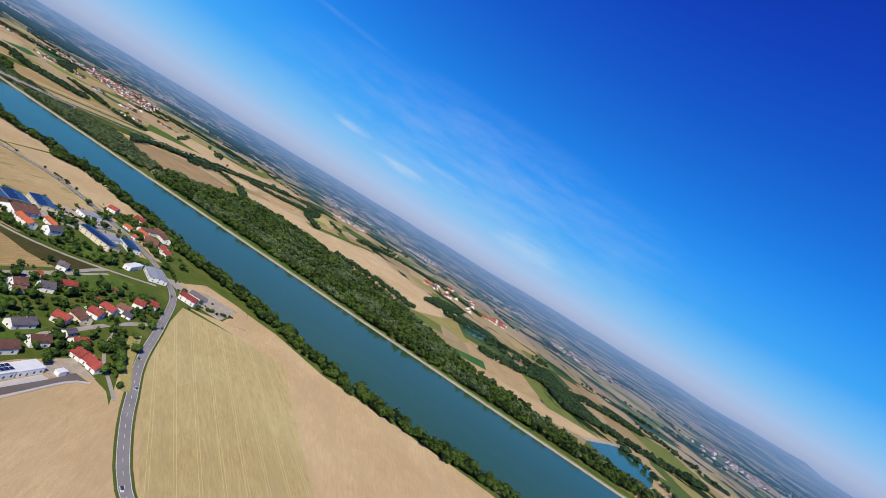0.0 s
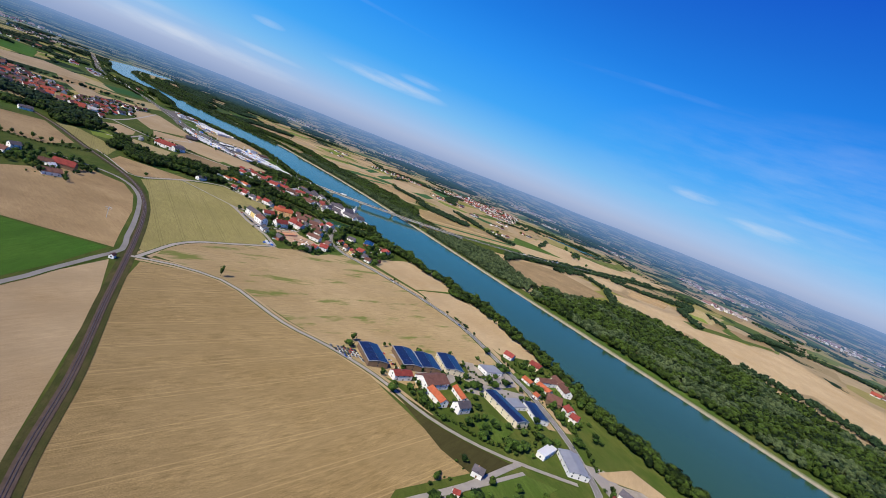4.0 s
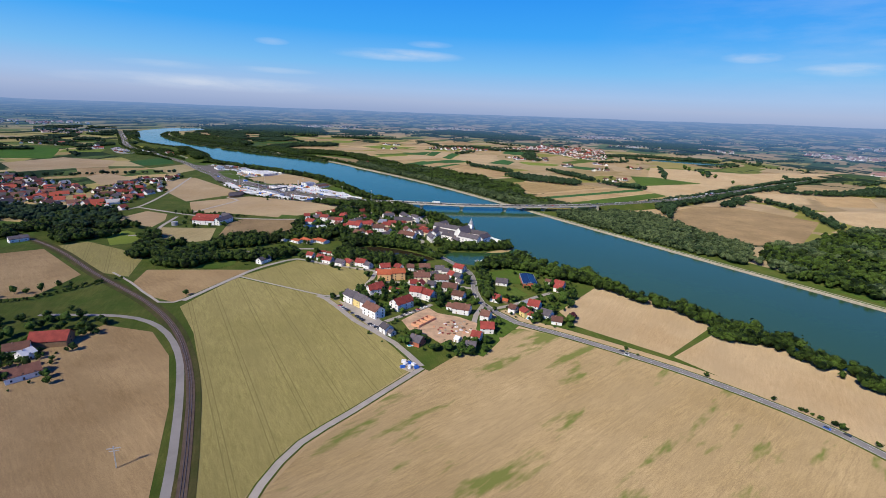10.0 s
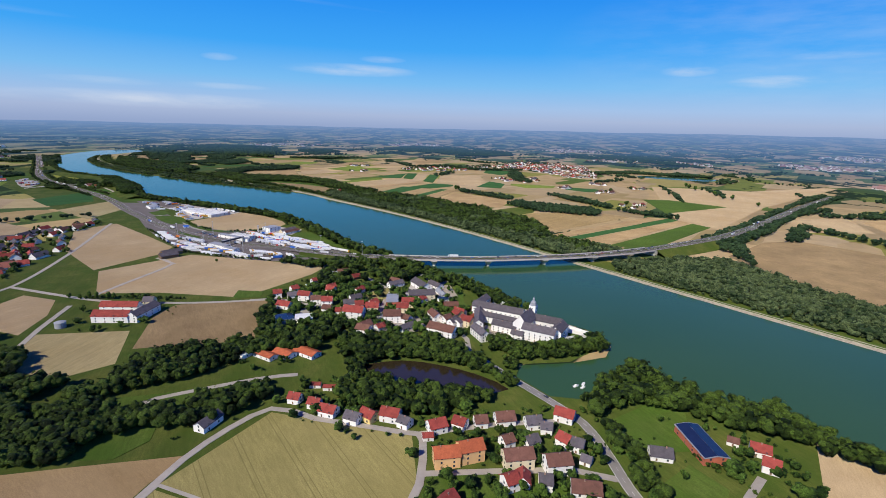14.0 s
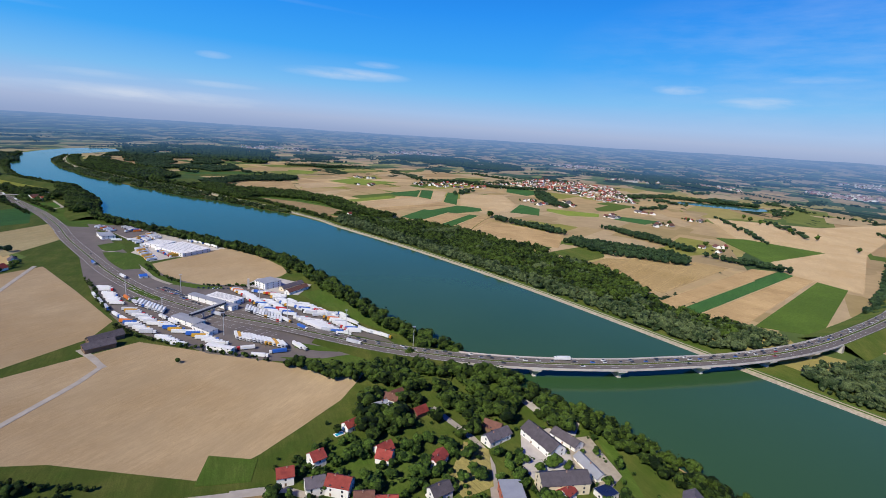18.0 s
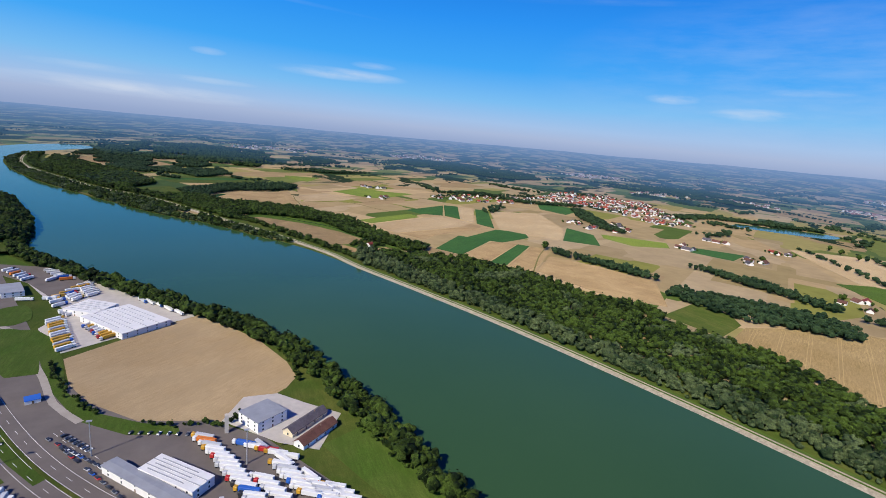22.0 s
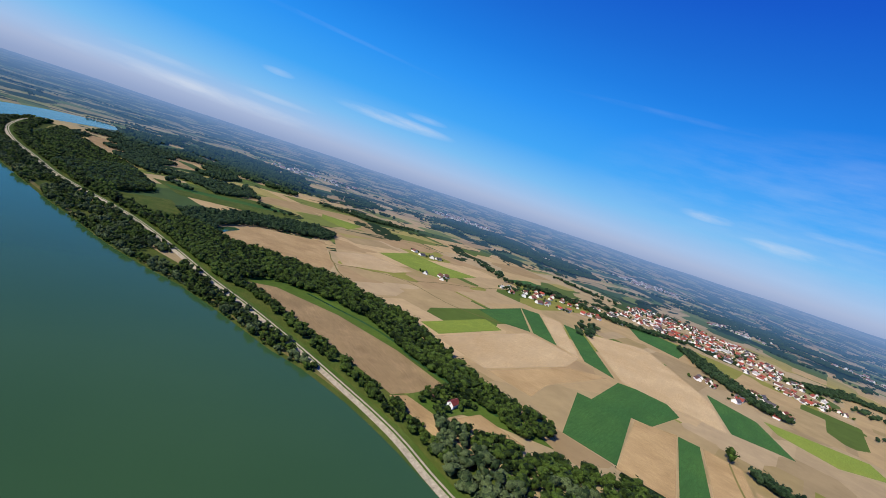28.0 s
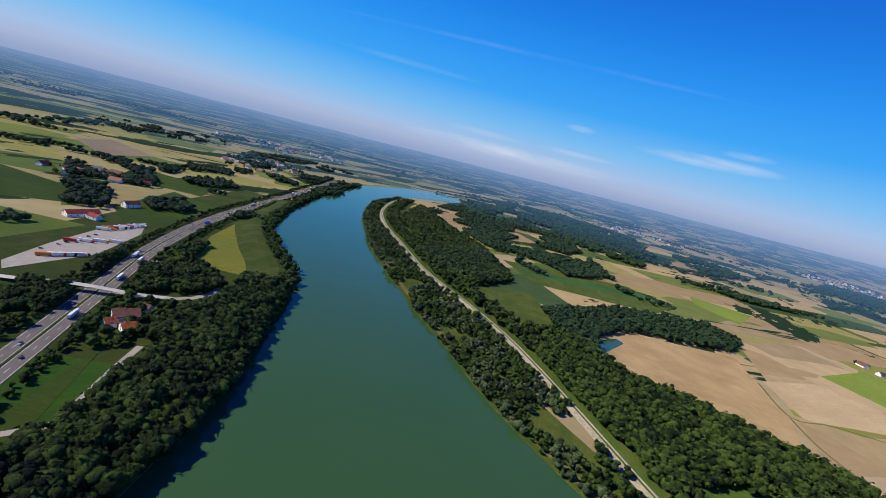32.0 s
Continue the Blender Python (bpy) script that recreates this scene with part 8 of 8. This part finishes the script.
hamlet([(560, 1850), (760, 1900), (800, 1800), (600, 1780)], 40, 12, 18, seed=10, single=False)
hamlet([(985, 800), (1060, 780), (1090, 840), (1000, 860)], 30, 14, 26, seed=13, single=False)
hamlet([(-168, 725), (-107, 654), (-98, 603), (-158, 612), (-194, 613), (-200, 690)], 46, seed=14, single=False)
for x, y, n, k in ((1500, 1250, 60, 15), (1650, 900, 50, 16), (700, 2450, 60, 17), (1250, 2050, 70, 18), (1900, 600, 50, 19), (150, 2300, 40, 20), (-700, 1900, 40, 21), (2100, 1500, 60, 22), (1500, 200, 50, 24), (950, 400, 30, 25), (1200, -200, 40, 27)):
    hamlet([(x - 130, y - 90), (x + 60, y - 120), (x + 150, y + 40), (x + 20, y + 120), (x - 120, y + 60)], n, 12, 24, seed=k, single=False)
hamlet([(-420, 1180), (-350, 1240), (-330, 1200), (-400, 1140)], 12, seed=12, single=False)
for x, y in ((506, 963), (541, 908), (434, 938), (456, 880), (221, 1338), (195, 1217), (410, 765), (-420, 1020)):
    hamlet([(x - 16, y - 10), (x + 16, y - 10), (x + 16, y + 10), (x - 16, y + 10)], 4, 10, 15, seed=int(x))
church = tagged(new("church"), "white village church with pointed tower", "church")
church.matrix_basis = pose(574, 1306, 0, 0, 0, 20)
part("nave", boxed((-7, 4, -2.5, 2.5, 0, 4.5)), WHITE, church)
part("tower", boxed((4, 7.5, -1.8, 1.8, 0, 11)), WHITE, church)
bm = bmesh.new()
bmesh.ops.create_cone(bm, cap_ends=True, segments=4, radius1=2.6, radius2=0.05, depth=7, matrix=pose(5.75, 0, 14.5, 0, 0, 45))
part("spire", bm, TILE_BROWN, church)
bm = bmesh.new()
v = [bm.verts.new(p) for p in ((-7.3, -2.9, 4.4), (4, -2.9, 4.4), (4, 2.9, 4.4), (-7.3, 2.9, 4.4), (-7.3, 0, 7.4), (4, 0, 7.4))]
for f in ((0, 1, 5, 4), (2, 3, 4, 5), (3, 0, 4), (1, 2, 5)):
    bm.faces.new([v[i] for i in f])
part("roof", bm, TILE_RED, church)

# ---- hedgerows and woods over the plain ----
rnd = random.Random(11)
bank = [(p.x, p.y) for p in curve_through(FAR, 20)]
rows = []
for k in range(150):
    a = rnd.choice((28, 28, 118, 60)) + rnd.uniform(-14, 14)
    right = rnd.random() < 0.6
    x, y = (rnd.uniform(330, 2100), rnd.uniform(-400, 2500)) if right else (rnd.uniform(-1700, -130), rnd.uniform(-100, 2400))
    if right and 150 < x < 640 and 560 < y < 1150 and rnd.random() < 0.75:
        continue
    if any((x - p) ** 2 + (y - q) ** 2 < 110 ** 2 for p, q in bank) or inside((x, y), FOREST_S):
        continue
    n = rnd.randrange(8, 40)
    far = math.hypot(x, y - 500) / 700
    for i in range(n):
        d = (i - n / 2) * 5
        h = rnd.uniform(3, 6)
        rows.append((x + d * math.cos(radians(a)) + rnd.uniform(-3, 3), y + d * math.sin(radians(a)) + rnd.uniform(-3, 3) * (1 + far), 0, h, h * rnd.uniform(1, 1.6)))
for pts, w in (
    ([(403, 587), (440, 606), (466, 622), (472, 590), (466, 560), (440, 520), (420, 492)], 10), ([(566, 665), (624, 642), (690, 660), (751, 677), (700, 630), (640, 591), (610, 550), (577, 504)], 11),
    ([(478, 372), (492, 330), (494, 290), (486, 250)], 16), ([(520, 690), (560, 680), (610, 688)], 8), ([(520, 165), (570, 130), (640, 90), (700, 40), (730, -10)], 24), ([(556, 60), (600, -45), (642, -84)], 26), ([(600, 260), (650, 230), (666, 198), (692, 131)], 14), ([(760, 560), (835, 564), (930, 505), (915, 394), (869, 315)], 12), ([(630, 655), (680, 640), (720, 655)], 18),
):
    wood("tree_row", along(pts, 4.0, w, 3.4, 6.4), MID_KINDS, FARLEAF, "row of leafy trees between tan fields", category="trees")
for s in (-9.6, 9.6):
    wood("tree_row", along([p[:2] for p in MWAY[:5]], 3.6, 6, 3, 5.4, shift=s), FAR_KINDS, FARLEAF, "row of trees along the motorway", category="trees")
wood("backdrop_trees", [q for q in rows if math.hypot(q[0], q[1] - 500) > 1100], FAR_KINDS, HAZED_WOOD, "far hedgerows with painted blue haze", category="hedgerows")
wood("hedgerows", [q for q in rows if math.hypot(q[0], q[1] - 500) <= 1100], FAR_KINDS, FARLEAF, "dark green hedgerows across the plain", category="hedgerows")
for pts in (((271, 807), (290, 815), (338, 762), (342, 738), (321, 722), (277, 762)), ((259, 917), (266, 922), (299, 859), (294, 836), (288, 840)), ((367, 748), (386, 721), (400, 689), (392, 690), (366, 732)), ((360, 868), (366, 870), (384, 816), (372, 757), (364, 760)), ((407, 1021), (430, 1100), (480, 1180), (490, 1160), (440, 1060), (418, 1000)), ((300, 540), (330, 600), (420, 640), (520, 690), (530, 680), (430, 620), (350, 590)), ((-219, 1420), (-230, 1700), (-160, 1800), (-60, 1760), (20, 1404), (-50, 1320), (-110, 1380), (-170, 1480)), ((630, 1931), (779, 1736), (826, 1919)), ((996, 1784), (1178, 1509), (1315, 1403), (1383, 1690)), ((561, 2300), (777, 2241), (859, 2068), (619, 2100)), ((100, 1560), (190, 1600), (250, 1560), (180, 1530)), ((640, 1120), (720, 1130), (840, 1030), (850, 1050), (740, 1160), (650, 1150)), ((-420, 1300), (-300, 1420), (-360, 1600), (-480, 1500)), ((-520, 1000), (-340, 1060), (-330, 1085), (-520, 1040)), ((-640, 700), (-420, 840), (-460, 880), (-680, 760)), ((600, 300), (700, 330), (760, 300), (640, 270)), ((520, 60), (640, 140), (720, 130), (560, 20)), ((-420, 560), (-300, 640), (-320, 680), (-460, 600)), ((-300, 430), (-190, 480), (-200, 520), (-320, 470)), ((-302, 1150), (-252, 1212), (-240, 1204), (-286, 1140)), ((-345, 1228), (-282, 1262), (-286, 1278), (-352, 1250)), ((-430, 1088), (-332, 1106), (-332, 1122), (-430, 1106)), ((-370, 1176), (-306, 1186), (-304, 1202), (-372, 1196)), ((-510, 1200), (-384, 1286), (-392, 1312), (-520, 1228)), ((-300, 1040), (-268, 1060), (-274, 1072), (-306, 1052)), ((-560, 1080), (-450, 1140), (-460, 1162), (-570, 1110)),
            ((455, 2080), (640, 2200), (820, 2150), (870, 1900), (800, 1720), (650, 1650), (540, 1800), (480, 1970)), ((-261, 1850), (-52, 1950), (72, 1741), (104, 1640), (57, 1565), (-81, 1640), (-185, 1632)),
            ((-216, 2000), (-60, 2200), (96, 2050), (110, 1750), (47, 1692), (-28, 1686), (-141, 1783)), ((150, 1890), (245, 1950), (265, 1800), (165, 1700)), ((940, 1660), (1119, 1626), (1123, 1404), (1056, 1240), (1040, 1400), (980, 1560)),
            ((-423, 1203), (-439, 1277), (-382, 1269), (-322, 1172), (-354, 1148)), ((-403, 1266), (-388, 1332), (-317, 1282), (-339, 1235)), ((-301, 1140), (-303, 1201), (-279, 1247), (-270, 1170)), ((-371, 1162), (-322, 1155), (-282, 1123), (-304, 1108)),
            ((-794, 1499), (-764, 1581), (-700, 1700), (-623, 1639), (-639, 1448)), ((-560, 1560), (-470, 1600), (-420, 1740), (-500, 1760), (-580, 1680)), ((304, 1306), (401, 1324), (435, 1239), (521, 1217), (520, 1205), (425, 1222), (390, 1300)),
            ((-202, 631), (-160, 617), (-106, 603), (-90, 557), (-118, 549), (-139, 570), (-160, 582), (-169, 558))):
    gap = 4.2 if max(math.hypot(p[0], p[1] - 500) for p in pts) < 1420 else 7
    wood("copse", [q for q in fill(list(pts), gap, 4 if gap < 5 else 6, 6 if gap < 5 else 9) if (q[0] > -250 or q[1] < 1000 or noise.noise((q[0] * 0.03, q[1] * 0.03, 6)) > 0.02) and (noise.noise((q[0] * 0.018, q[1] * 0.018, 2)) > -0.12 or gap < 5 and q[1] < 1250)], MID_KINDS if gap < 5 and pts[0][0] > 0 else FAR_KINDS, FARLEAF if gap < 5 else HAZED_WOOD, "dark green copse between far fields")
rnd = random.Random(23)
for band, (near_r, far_r), n in (("copse", (720, 1100), 46), ("backdrop_trees", (1100, 2200), 120)):
    spots = []
    for k in range(n):
        a, r = rnd.uniform(-0.9, 3.9), rnd.uniform(near_r, far_r)
        cx, cy = r * math.cos(a), 500 + r * math.sin(a)
        if any((cx - p) ** 2 + (cy - q) ** 2 < 130 ** 2 for p, q in bank) or (cx < 0 and cy < 300):
            continue
        long, wide, turn = rnd.uniform(25, 95) * r / 1000, rnd.uniform(7, 18) * r / 1000, rnd.uniform(-0.5, 0.5) + (0.5 if k % 3 else 2.0)
        for i in range(int(long * wide / 30)):
            u, v = rnd.gauss(0, 0.45) * long, rnd.gauss(0, 0.45) * wide
            h = rnd.uniform(4, 7)
            spots.append((cx + u * math.cos(turn) - v * math.sin(turn), cy + u * math.sin(turn) + v * math.cos(turn), 0, h, h * rnd.uniform(1.0, 1.7)))
    wood(band, spots, FAR_KINDS if band == "copse" else DIST_KINDS, FARLEAF if band == "copse" else HAZED_WOOD, "dark woods scattered over the far plain")
